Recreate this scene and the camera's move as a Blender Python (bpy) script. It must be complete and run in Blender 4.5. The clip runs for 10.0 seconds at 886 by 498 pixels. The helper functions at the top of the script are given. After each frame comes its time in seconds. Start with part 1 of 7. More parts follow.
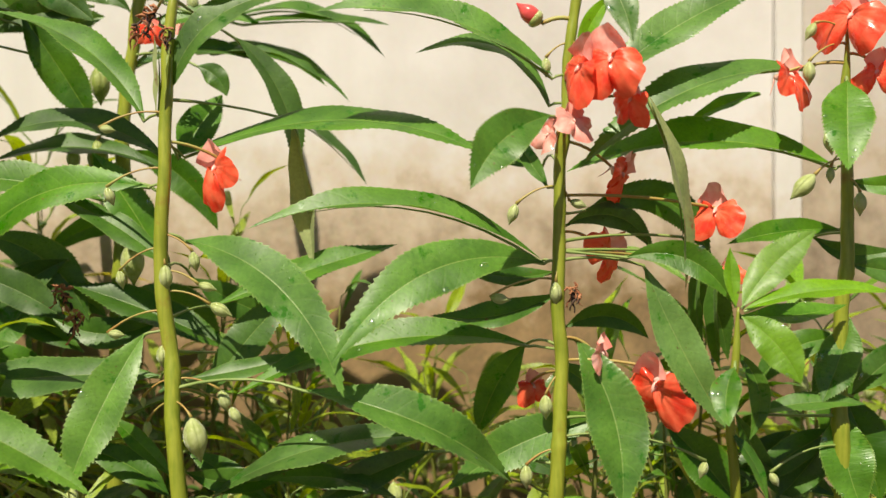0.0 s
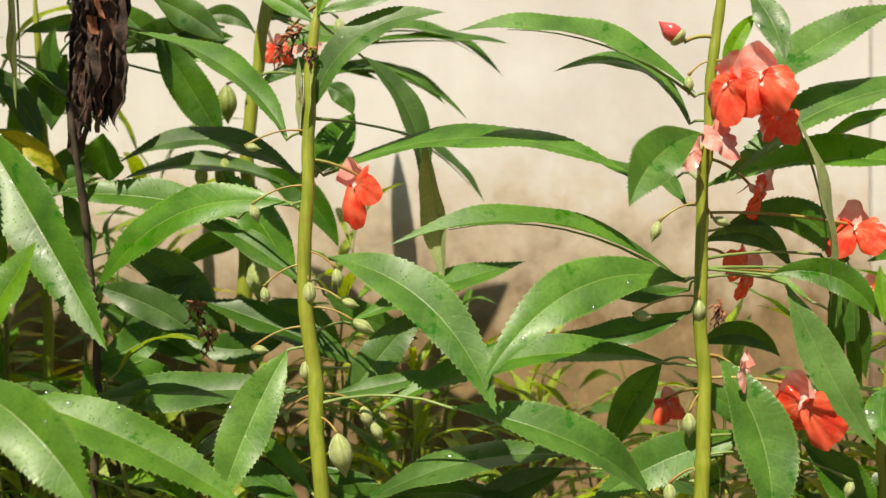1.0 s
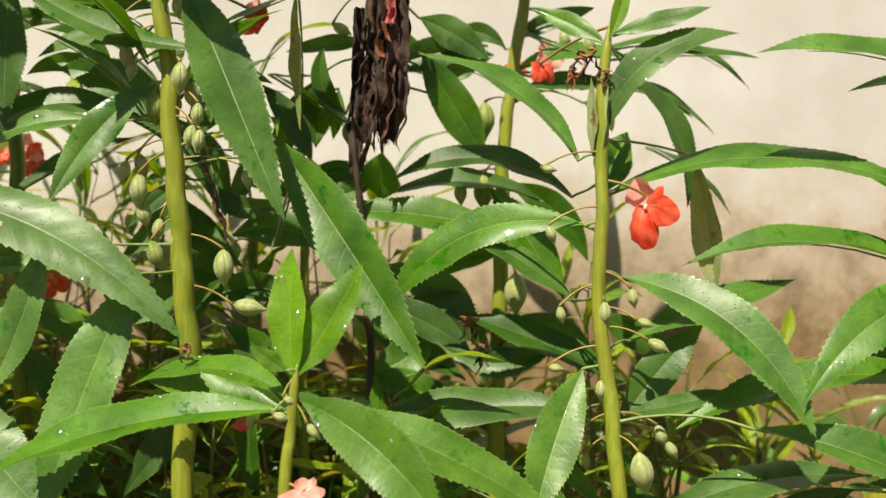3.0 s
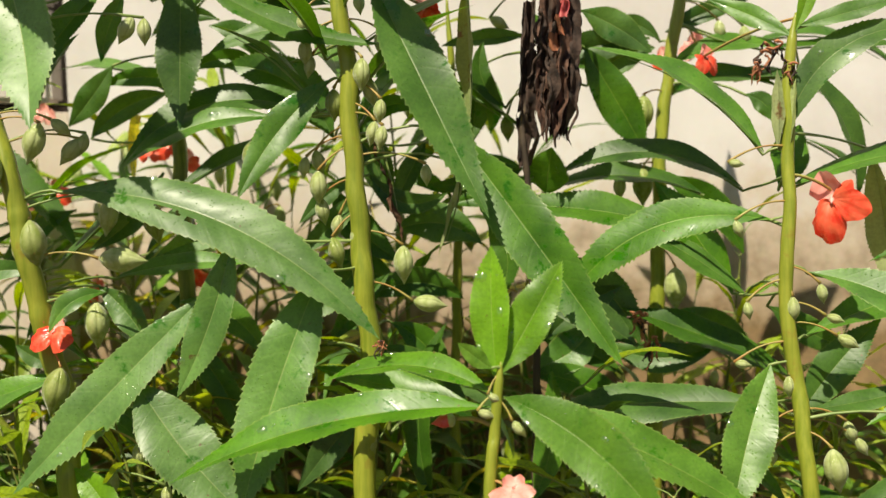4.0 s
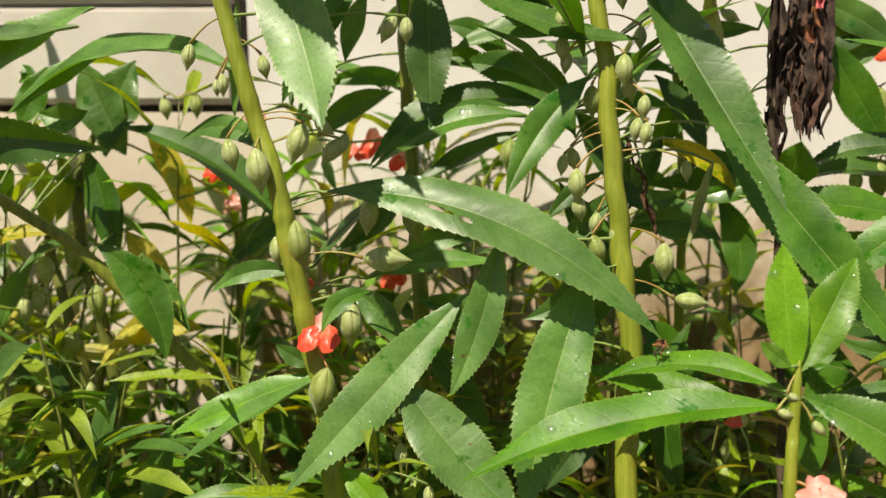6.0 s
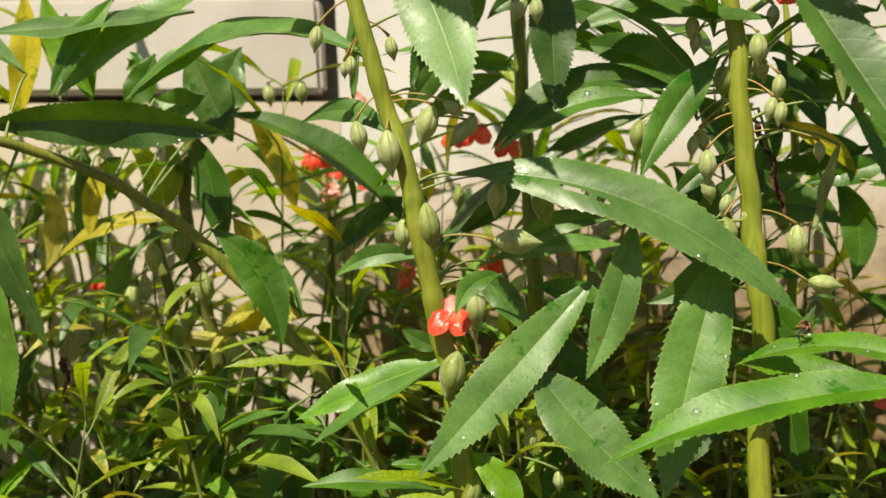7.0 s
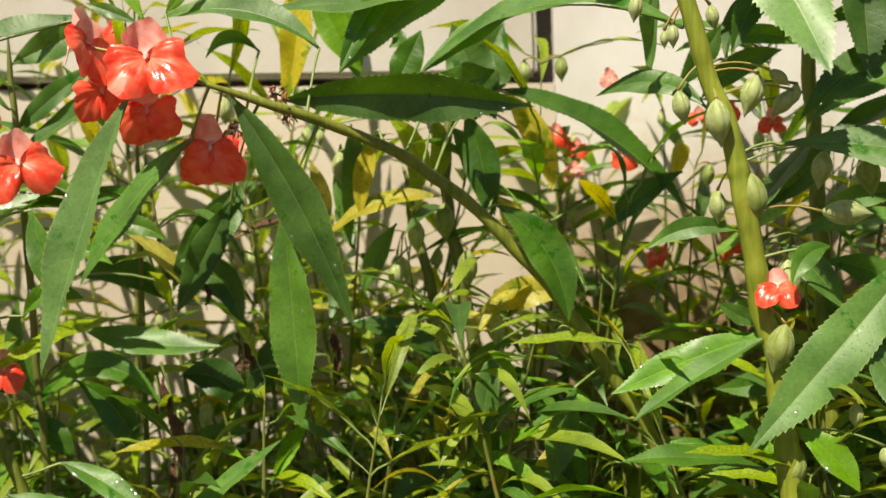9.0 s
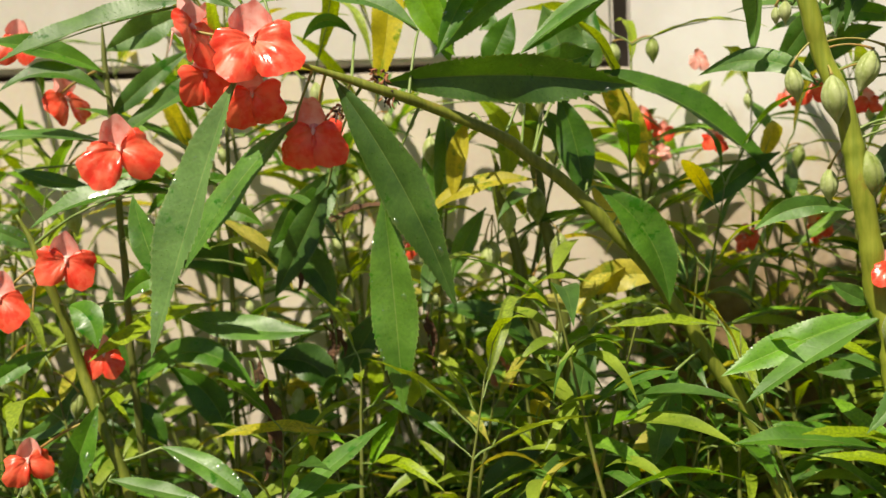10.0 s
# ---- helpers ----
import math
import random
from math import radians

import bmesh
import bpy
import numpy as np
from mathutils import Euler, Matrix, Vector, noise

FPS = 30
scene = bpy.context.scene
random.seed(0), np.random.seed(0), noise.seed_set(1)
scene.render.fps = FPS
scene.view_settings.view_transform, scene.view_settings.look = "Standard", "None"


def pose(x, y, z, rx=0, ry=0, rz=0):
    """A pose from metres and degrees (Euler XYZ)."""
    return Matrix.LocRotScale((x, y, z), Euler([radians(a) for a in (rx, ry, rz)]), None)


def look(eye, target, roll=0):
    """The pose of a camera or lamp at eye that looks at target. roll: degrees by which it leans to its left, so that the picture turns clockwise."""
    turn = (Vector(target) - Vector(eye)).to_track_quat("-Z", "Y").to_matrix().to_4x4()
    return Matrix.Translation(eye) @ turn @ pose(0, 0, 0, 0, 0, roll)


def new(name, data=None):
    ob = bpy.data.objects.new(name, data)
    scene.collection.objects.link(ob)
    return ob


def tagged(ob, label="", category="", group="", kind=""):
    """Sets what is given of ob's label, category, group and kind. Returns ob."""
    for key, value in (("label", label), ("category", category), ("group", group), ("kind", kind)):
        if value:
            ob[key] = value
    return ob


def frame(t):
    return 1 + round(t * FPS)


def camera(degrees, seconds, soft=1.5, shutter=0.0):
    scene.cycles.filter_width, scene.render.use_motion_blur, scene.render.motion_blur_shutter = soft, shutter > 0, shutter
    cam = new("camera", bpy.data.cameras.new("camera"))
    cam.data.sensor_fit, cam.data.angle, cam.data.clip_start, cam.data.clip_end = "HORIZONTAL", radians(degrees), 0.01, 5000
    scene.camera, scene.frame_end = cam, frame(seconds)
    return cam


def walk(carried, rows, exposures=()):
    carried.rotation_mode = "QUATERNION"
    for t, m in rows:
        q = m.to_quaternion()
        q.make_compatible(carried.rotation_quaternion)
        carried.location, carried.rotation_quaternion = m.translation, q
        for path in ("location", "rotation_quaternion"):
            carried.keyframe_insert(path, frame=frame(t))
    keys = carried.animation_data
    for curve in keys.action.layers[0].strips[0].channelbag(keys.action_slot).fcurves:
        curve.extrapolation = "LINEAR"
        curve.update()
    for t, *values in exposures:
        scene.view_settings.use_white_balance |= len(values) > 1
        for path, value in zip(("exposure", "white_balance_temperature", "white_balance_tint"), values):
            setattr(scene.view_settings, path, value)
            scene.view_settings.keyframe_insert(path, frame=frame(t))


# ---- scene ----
cam = camera(49.3, 10.0)
cam.data.dof.use_dof, cam.data.dof.focus_distance, cam.data.dof.aperture_fstop = True, 0.550, 7.0
PATH = [
    (0, (0.108, 0.133, 0.551), (-0.16, 2.11, 0.422), -1.1),
    (0.5, (0.081, 0.127, 0.554), (-0.211, 2.103, 0.441), -1.1),
    (1, (0.046, 0.121, 0.553), (-0.279, 2.092, 0.458), -1.1),
    (1.5, (0.011, 0.115, 0.556), (-0.341, 2.082, 0.464), -1.1),
    (2, (-0.017, 0.108, 0.559), (-0.402, 2.069, 0.476), -1.2),
    (3.5, (-0.127, 0.079, 0.578), (-0.596, 2.019, 0.449), -1.1),
    (4, (-0.173, 0.07, 0.579), (-0.664, 2.004, 0.443), -1.4),
    (4.5, (-0.205, 0.062, 0.581), (-0.715, 1.99, 0.431), -1.8),
    (5, (-0.246, 0.052, 0.586), (-0.757, 1.98, 0.428), -2.0),
    (5.5, (-0.273, 0.046, 0.587), (-0.811, 1.966, 0.438), -2.0),
    (7, (-0.362, 0.026, 0.575), (-0.96, 1.929, 0.437), -2.2),
    (7.5, (-0.4, 0.015, 0.575), (-1.01, 1.914, 0.436), -2.4),
    (8, (-0.442, 0.002, 0.576), (-1.061, 1.899, 0.439), -2.5),
    (8.5, (-0.482, -0.009, 0.576), (-1.119, 1.882, 0.438), -2.6),
    (9, (-0.519, -0.02, 0.565), (-1.18, 1.863, 0.431), -2.4),
    (9.5, (-0.543, -0.026, 0.563), (-1.236, 1.845, 0.423), -2.8),
    (10, (-0.566, -0.034, 0.56), (-1.27, 1.832, 0.416), -2.9),
]
walk(cam, [(t, look(eye, target, roll)) for t, eye, target, roll in PATH])

# ---- light ----
SUN_ELEVATION, SUN_HEADING = 57.0, 192.0     # degrees; heading clockwise from +y
world = bpy.data.worlds.new("sky")
world.use_nodes = True
scene.world = world
sky = world.node_tree.nodes.new("ShaderNodeTexSky")
sky.sky_type = "NISHITA"
sky.sun_disc = False
sky.sun_elevation, sky.sun_rotation = radians(SUN_ELEVATION), radians(SUN_HEADING)
back = world.node_tree.nodes["Background"]
back.inputs["Strength"].default_value = 0.040
world.node_tree.links.new(sky.outputs[0], back.inputs["Color"])

sun = new("sun", bpy.data.lights.new("sun", "SUN"))
sun.data.energy, sun.data.angle, sun.data.color = 5.0, radians(0.55), (1.0, 0.905, 0.71)
sun_from = Vector((math.sin(radians(SUN_HEADING)) * math.cos(radians(SUN_ELEVATION)),
                   math.cos(radians(SUN_HEADING)) * math.cos(radians(SUN_ELEVATION)),
                   math.sin(radians(SUN_ELEVATION))))
sun.matrix_world = look(sun_from * 6, (0, 0, 0))
scene.view_settings.exposure = 0.46

# ---- materials ----
def material(name):
    m = bpy.data.materials.new(name)
    m.use_nodes = True
    return m, m.node_tree.nodes, m.node_tree.links, m.node_tree.nodes["Principled BSDF"]


def node(nodes, kind, **values):
    n = nodes.new(kind)
    for key, value in values.items():
        n.inputs[key.replace("_", " ")].default_value = value
    return n


def math_node(nodes, links, operation, a, b=None, clamp=False):
    n = nodes.new("ShaderNodeMath")
    n.operation, n.use_clamp = operation, clamp
    for i, v in enumerate((a, b)):
        if v is None:
            continue
        if isinstance(v, (int, float)):
            n.inputs[i].default_value = v
        else:
            links.new(v, n.inputs[i])
    return n.outputs[0]


def ramp(nodes, links, source, *stops):
    n = nodes.new("ShaderNodeValToRGB")
    while len(n.color_ramp.elements) < len(stops):
        n.color_ramp.elements.new(0.5)
    for e, (at, colour) in zip(n.color_ramp.elements, stops):
        e.position, e.color = at, (*colour, 1)
    links.new(source, n.inputs[0])
    return n.outputs["Color"]


def mix(nodes, links, factor, a, b, blend="MIX"):
    n = nodes.new("ShaderNodeMix")
    n.data_type, n.blend_type = "RGBA", blend
    for socket, v in ((n.inputs[0], factor), (n.inputs[6], a), (n.inputs[7], b)):
        if isinstance(v, (int, float)):
            socket.default_value = v
        elif isinstance(v, tuple):
            socket.default_value = (*v, 1)
        else:
            links.new(v, socket)
    return n.outputs[2]


def leaf_material(name, dark, light, vein, spots, spot_amount, through_light, gloss=0.42, dew=0.10):
    """A leaf blade: pale midrib and arched side veins, mottling, a waxy sheen, and light that comes through."""
    m, nodes, links, bsdf = material(name)
    uv = nodes.new("ShaderNodeUVMap")
    sep = nodes.new("ShaderNodeSeparateXYZ")
    links.new(uv.outputs[0], sep.inputs[0])
    across = math_node(nodes, links, "ABSOLUTE", math_node(nodes, links, "SUBTRACT", math_node(nodes, links, "MULTIPLY", sep.outputs[0], 2.0), 1.0))
    info = nodes.new("ShaderNodeObjectInfo")
    coord = nodes.new("ShaderNodeTexCoord")
    shifted = nodes.new("ShaderNodeVectorMath")
    links.new(coord.outputs["Object"], shifted.inputs[0])
    links.new(info.outputs["Random"], shifted.inputs[1])
    broad = node(nodes, "ShaderNodeTexNoise", Scale=38.0, Detail=4.0)
    fine = node(nodes, "ShaderNodeTexNoise", Scale=520.0, Detail=3.0)
    for n in (broad, fine):
        links.new(shifted.outputs[0], n.inputs["Vector"])
    base = ramp(nodes, links, broad.outputs["Fac"], (0.32, tuple(0.86 * c for c in dark)), (0.66, tuple(1.07 * c for c in light)))
    # side veins run forward from the midrib
    along = math_node(nodes, links, "SUBTRACT", sep.outputs[1], math_node(nodes, links, "MULTIPLY", math_node(nodes, links, "POWER", across, 1.3), 0.085))
    wave = math_node(nodes, links, "ABSOLUTE", math_node(nodes, links, "SUBTRACT", math_node(nodes, links, "FRACT", math_node(nodes, links, "MULTIPLY", along, 13.0)), 0.5))
    side = math_node(nodes, links, "SUBTRACT", 1.0, math_node(nodes, links, "MULTIPLY", wave, 9.0), True)
    rib = math_node(nodes, links, "SUBTRACT", 1.0, math_node(nodes, links, "MULTIPLY", across, 30.0), True)
    rim = math_node(nodes, links, "MULTIPLY", math_node(nodes, links, "SUBTRACT", across, 0.93, True), 6.0, True)
    colour = mix(nodes, links, math_node(nodes, links, "MULTIPLY", side, 0.045), base, vein)
    colour = mix(nodes, links, math_node(nodes, links, "MULTIPLY", rib, 0.55), colour, vein)
    colour = mix(nodes, links, rim, colour, vein)
    spot = node(nodes, "ShaderNodeTexNoise", Scale=70.0, Detail=5.0, Roughness=0.65)
    links.new(shifted.outputs[0], spot.inputs["Vector"])
    mask = ramp(nodes, links, spot.outputs["Fac"], (0.66 - spot_amount, (0, 0, 0)), (0.74 - spot_amount, (1, 1, 1)))
    colour = mix(nodes, links, mask, colour, spots)
    blemish = node(nodes, "ShaderNodeTexNoise", Scale=210.0, Detail=2.0)
    links.new(shifted.outputs[0], blemish.inputs["Vector"])
    colour = mix(nodes, links, ramp(nodes, links, blemish.outputs["Fac"], (0.735, (0, 0, 0)), (0.77, (0.8, 0.8, 0.8))), colour, (0.13, 0.075, 0.02))
    speck = ramp(nodes, links, fine.outputs["Fac"], (0.3, (0.87, 0.87, 0.87)), (0.7, (1.11, 1.11, 1.11)))
    colour = mix(nodes, links, 1.0, colour, speck, "MULTIPLY")
    hsv = nodes.new("ShaderNodeHueSaturation")
    links.new(colour, hsv.inputs["Color"])
    value = nodes.new("ShaderNodeMapRange")
    value.inputs["To Min"].default_value, value.inputs["To Max"].default_value = 0.86, 1.18
    links.new(info.outputs["Random"], value.inputs["Value"])
    links.new(value.outputs[0], hsv.inputs["Value"])
    dull = nodes.new("ShaderNodeMapRange")
    dull.inputs["To Min"].default_value, dull.inputs["To Max"].default_value = 0.93, 1.12
    links.new(math_node(nodes, links, "FRACT", math_node(nodes, links, "MULTIPLY", info.outputs["Random"], 37.0)), dull.inputs["Value"])
    links.new(dull.outputs[0], hsv.inputs["Saturation"])
    links.new(hsv.outputs[0], bsdf.inputs["Base Color"])
    rough = nodes.new("ShaderNodeMapRange")
    rough.inputs["To Min"].default_value, rough.inputs["To Max"].default_value = gloss - 0.06, gloss + 0.20
    links.new(broad.outputs["Fac"], rough.inputs["Value"])
    beads = node(nodes, "ShaderNodeTexVoronoi", Scale=680.0)
    links.new(shifted.outputs[0], beads.inputs["Vector"])
    pick = nodes.new("ShaderNodeSeparateColor")
    links.new(beads.outputs["Color"], pick.inputs[0])
    patchy = math_node(nodes, links, "MULTIPLY", broad.outputs["Fac"], 2.0 * dew)
    bead = math_node(nodes, links, "MULTIPLY", math_node(nodes, links, "SUBTRACT", 1.0, math_node(nodes, links, "MULTIPLY", beads.outputs["Distance"], 3.0), True),
                     math_node(nodes, links, "LESS_THAN", pick.outputs[0], patchy))
    wet = math_node(nodes, links, "SUBTRACT", rough.outputs[0], math_node(nodes, links, "MULTIPLY", mask, 0.30))
    wet = math_node(nodes, links, "MAXIMUM", math_node(nodes, links, "SUBTRACT", wet, math_node(nodes, links, "MULTIPLY", bead, 1.2)), 0.07)
    links.new(wet, bsdf.inputs["Roughness"])
    bsdf.inputs["Specular IOR Level"].default_value = 0.6
    bsdf.inputs["Coat Weight"].default_value, bsdf.inputs["Coat Roughness"].default_value = 0.12, 0.30
    bsdf.inputs["Sheen Weight"].default_value = 0.04
    bsdf.inputs["Sheen Roughness"].default_value = 0.45
    net = node(nodes, "ShaderNodeTexVoronoi", Scale=420.0)
    net.feature = "DISTANCE_TO_EDGE"
    links.new(shifted.outputs[0], net.inputs["Vector"])
    cell = math_node(nodes, links, "MULTIPLY", net.outputs["Distance"], 1.6, True)
    height = math_node(nodes, links, "SUBTRACT", math_node(nodes, links, "ADD", math_node(nodes, links, "MULTIPLY", fine.outputs["Fac"], 0.25), math_node(nodes, links, "MULTIPLY", cell, 0.22)), math_node(nodes, links, "MULTIPLY", side, 0.34))
    height = math_node(nodes, links, "SUBTRACT", height, math_node(nodes, links, "MULTIPLY", rib, 0.8))
    height = math_node(nodes, links, "ADD", height, math_node(nodes, links, "MULTIPLY", bead, 3.5))
    bump = node(nodes, "ShaderNodeBump", Strength=0.27, Distance=0.0004)
    links.new(height, bump.inputs["Height"])
    links.new(bump.outputs[0], bsdf.inputs["Normal"])
    glow = nodes.new("ShaderNodeBsdfTranslucent")
    warm = mix(nodes, links, 1.0, hsv.outputs[0], (1.25, 1.15, 0.20), "MULTIPLY")
    links.new(warm, glow.inputs["Color"])
    blend = nodes.new("ShaderNodeMixShader")
    blend.inputs[0].default_value = through_light
    links.new(bsdf.outputs[0], blend.inputs[1])
    links.new(glow.outputs[0], blend.inputs[2])
    links.new(blend.outputs[0], nodes["Material Output"].inputs["Surface"])
    return m


LEAF = {
    "g": leaf_material("leaf_green", (0.060, 0.166, 0.014), (0.106, 0.246, 0.024), (0.32, 0.42, 0.11), (0.038, 0.165, 0.008), 0.070, 0.37, 0.40, 0.14),
    # darker green, also given to leaves in shadow: their shade is in the colour
    "d": leaf_material("leaf_dark_and_shaded", (0.040, 0.116, 0.011), (0.072, 0.172, 0.016), (0.24, 0.34, 0.07), (0.036, 0.135, 0.007), 0.05, 0.35, 0.40),
    "b": leaf_material("leaf_young_green", (0.140, 0.320, 0.016), (0.210, 0.415, 0.028), (0.34, 0.48, 0.11), (0.11, 0.30, 0.02), 0.03, 0.44, 0.40),
    # bright yellow-olive: sunlight on the back growth, put into the leaf colour
    "o": leaf_material("leaf_olive_sunlit", (0.205, 0.315, 0.014), (0.350, 0.465, 0.022), (0.36, 0.42, 0.07), (0.13, 0.25, 0.010), 0.03, 0.48, 0.42),
    "y": leaf_material("leaf_yellowing", (0.40, 0.37, 0.030), (0.60, 0.53, 0.070), (0.54, 0.50, 0.13), (0.22, 0.30, 0.030), 0.13, 0.44, 0.5),
    "c": leaf_material("leaf_fresh", (0.096, 0.242, 0.016), (0.150, 0.330, 0.026), (0.36, 0.47, 0.12), (0.060, 0.225, 0.008), 0.070, 0.41, 0.38, 0.20),
    # greyer and lighter: sunlit sky sheen painted into the base colour
    "u": leaf_material("leaf_pale_sheen", (0.108, 0.234, 0.046), (0.156, 0.302, 0.068), (0.38, 0.46, 0.16), (0.062, 0.200, 0.020), 0.05, 0.32, 0.40, 0.16),
    "p": leaf_material("leaf_pale_dry", (0.27, 0.35, 0.13), (0.40, 0.46, 0.20), (0.42, 0.46, 0.22), (0.22, 0.11, 0.035), 0.05, 0.25, 0.6),
}


def plain(name, low, high, scale, rough, bump_strength=0.2, bump_scale=400.0, through_light=0.0, distance=0.0006):
    """A surface with broad mottling between two colours and a fine relief."""
    m, nodes, links, bsdf = material(name)
    coord = nodes.new("ShaderNodeTexCoord")
    info = nodes.new("ShaderNodeObjectInfo")
    shifted = nodes.new("ShaderNodeVectorMath")
    links.new(coord.outputs["Object"], shifted.inputs[0])
    links.new(info.outputs["Random"], shifted.inputs[1])
    broad = node(nodes, "ShaderNodeTexNoise", Scale=scale, Detail=5.0)
    fine = node(nodes, "ShaderNodeTexNoise", Scale=bump_scale, Detail=4.0)
    links.new(shifted.outputs[0], broad.inputs["Vector"])
    links.new(shifted.outputs[0], fine.inputs["Vector"])
    colour = ramp(nodes, links, broad.outputs["Fac"], (0.3, low), (0.7, high))
    links.new(colour, bsdf.inputs["Base Color"])
    bsdf.inputs["Roughness"].default_value = rough
    bump = node(nodes, "ShaderNodeBump", Strength=bump_strength, Distance=distance)
    links.new(fine.outputs["Fac"], bump.inputs["Height"])
    links.new(bump.outputs[0], bsdf.inputs["Normal"])
    if through_light:
        glow = nodes.new("ShaderNodeBsdfTranslucent")
        links.new(colour, glow.inputs["Color"])
        blend = nodes.new("ShaderNodeMixShader")
        blend.inputs[0].default_value = through_light
        links.new(bsdf.outputs[0], blend.inputs[1])
        links.new(glow.outputs[0], blend.inputs[2])
        links.new(blend.outputs[0], nodes["Material Output"].inputs["Surface"])
    return m


def stem_material(name, low, high, rough, through_light):
    """A juicy stem: streaks along it, paler flecks and rust-red patches at the nodes."""
    m, nodes, links, bsdf = material(name)
    coord = nodes.new("ShaderNodeTexCoord")
    info = nodes.new("ShaderNodeObjectInfo")
    shifted = nodes.new("ShaderNodeVectorMath")
    links.new(coord.outputs["Object"], shifted.inputs[0])
    links.new(info.outputs["Random"], shifted.inputs[1])
    stretch = nodes.new("ShaderNodeMapping")
    stretch.inputs["Scale"].default_value = (420.0, 420.0, 26.0)
    links.new(shifted.outputs[0], stretch.inputs["Vector"])
    streak = node(nodes, "ShaderNodeTexNoise", Scale=1.0, Detail=4.0)
    links.new(stretch.outputs[0], streak.inputs["Vector"])
    broad = node(nodes, "ShaderNodeTexNoise", Scale=42.0, Detail=5.0, Roughness=0.6)
    links.new(shifted.outputs[0], broad.inputs["Vector"])
    both = math_node(nodes, links, "ADD", math_node(nodes, links, "MULTIPLY", streak.outputs["Fac"], 0.5), math_node(nodes, links, "MULTIPLY", broad.outputs["Fac"], 0.5))
    colour = ramp(nodes, links, both, (0.36, low), (0.62, high))
    colour = mix(nodes, links, ramp(nodes, links, broad.outputs["Fac"], (0.62, (0, 0, 0)), (0.74, (0.65, 0.65, 0.65))), colour, (0.26, 0.11, 0.03))
    links.new(colour, bsdf.inputs["Base Color"])
    bsdf.inputs["Roughness"].default_value = rough
    bump = node(nodes, "ShaderNodeBump", Strength=0.5, Distance=0.0008)
    links.new(both, bump.inputs["Height"])
    links.new(bump.outputs[0], bsdf.inputs["Normal"])
    glow = nodes.new("ShaderNodeBsdfTranslucent")
    links.new(colour, glow.inputs["Color"])
    blend = nodes.new("ShaderNodeMixShader")
    blend.inputs[0].default_value = through_light
    links.new(bsdf.outputs[0], blend.inputs[1])
    links.new(glow.outputs[0], blend.inputs[2])
    links.new(blend.outputs[0], nodes["Material Output"].inputs["Surface"])
    return m


STEM = stem_material("stem_yellow_green", (0.20, 0.26, 0.022), (0.36, 0.39, 0.045), 0.36, 0.14)
STEM_DRY = plain("stem_dry", (0.03, 0.022, 0.016), (0.10, 0.07, 0.04), 60.0, 0.8, 0.6, 300.0)
PETIOLE = plain("petiole_green", (0.15, 0.23, 0.05), (0.27, 0.34, 0.11), 60.0, 0.45)
STALK = plain("stalk_reddish", (0.36, 0.17, 0.045), (0.36, 0.36, 0.09), 60.0, 0.5)


def pod_material(name, low, high, seam):
    """Seed pod: pale ribs and darker seams along it, downy and moist."""
    m, nodes, links, bsdf = material(name)
    uv = nodes.new("ShaderNodeUVMap")
    sep = nodes.new("ShaderNodeSeparateXYZ")
    links.new(uv.outputs[0], sep.inputs[0])
    coord = nodes.new("ShaderNodeTexCoord")
    broad = node(nodes, "ShaderNodeTexNoise", Scale=170.0, Detail=4.0)
    fine = node(nodes, "ShaderNodeTexNoise", Scale=1400.0, Detail=3.0)
    for n in (broad, fine):
        links.new(coord.outputs["Object"], n.inputs["Vector"])
    wave = math_node(nodes, links, "ABSOLUTE", math_node(nodes, links, "SUBTRACT", math_node(nodes, links, "FRACT", math_node(nodes, links, "MULTIPLY", sep.outputs[0], 5.0)), 0.5))
    line = math_node(nodes, links, "MULTIPLY", math_node(nodes, links, "SUBTRACT", 0.16, wave, True), 5.0, True)
    colour = ramp(nodes, links, broad.outputs["Fac"], (0.32, low), (0.68, high))
    colour = mix(nodes, links, math_node(nodes, links, "MULTIPLY", line, 0.22), colour, seam)
    links.new(colour, bsdf.inputs["Base Color"])
    links.new(ramp(nodes, links, broad.outputs["Fac"], (0.38, (0.16, 0.16, 0.16)), (0.60, (0.5, 0.5, 0.5))), bsdf.inputs["Roughness"])
    bsdf.inputs["Sheen Weight"].default_value, bsdf.inputs["Sheen Roughness"].default_value = 0.45, 0.35
    height = math_node(nodes, links, "SUBTRACT", math_node(nodes, links, "ADD", fine.outputs["Fac"], broad.outputs["Fac"]), line)
    bump = node(nodes, "ShaderNodeBump", Strength=0.8, Distance=0.0005)
    links.new(height, bump.inputs["Height"])
    links.new(bump.outputs[0], bsdf.inputs["Normal"])
    glow = nodes.new("ShaderNodeBsdfTranslucent")
    links.new(colour, glow.inputs["Color"])
    blend = nodes.new("ShaderNodeMixShader")
    blend.inputs[0].default_value = 0.25
    links.new(bsdf.outputs[0], blend.inputs[1])
    links.new(glow.outputs[0], blend.inputs[2])
    links.new(blend.outputs[0], nodes["Material Output"].inputs["Surface"])
    return m


CAPSULE = pod_material("capsule_pale_green", (0.40, 0.48, 0.14), (0.58, 0.64, 0.30), (0.27, 0.35, 0.08))
CAPSULE_OLD = pod_material("capsule_olive", (0.26, 0.34, 0.06), (0.40, 0.46, 0.14), (0.19, 0.22, 0.05))


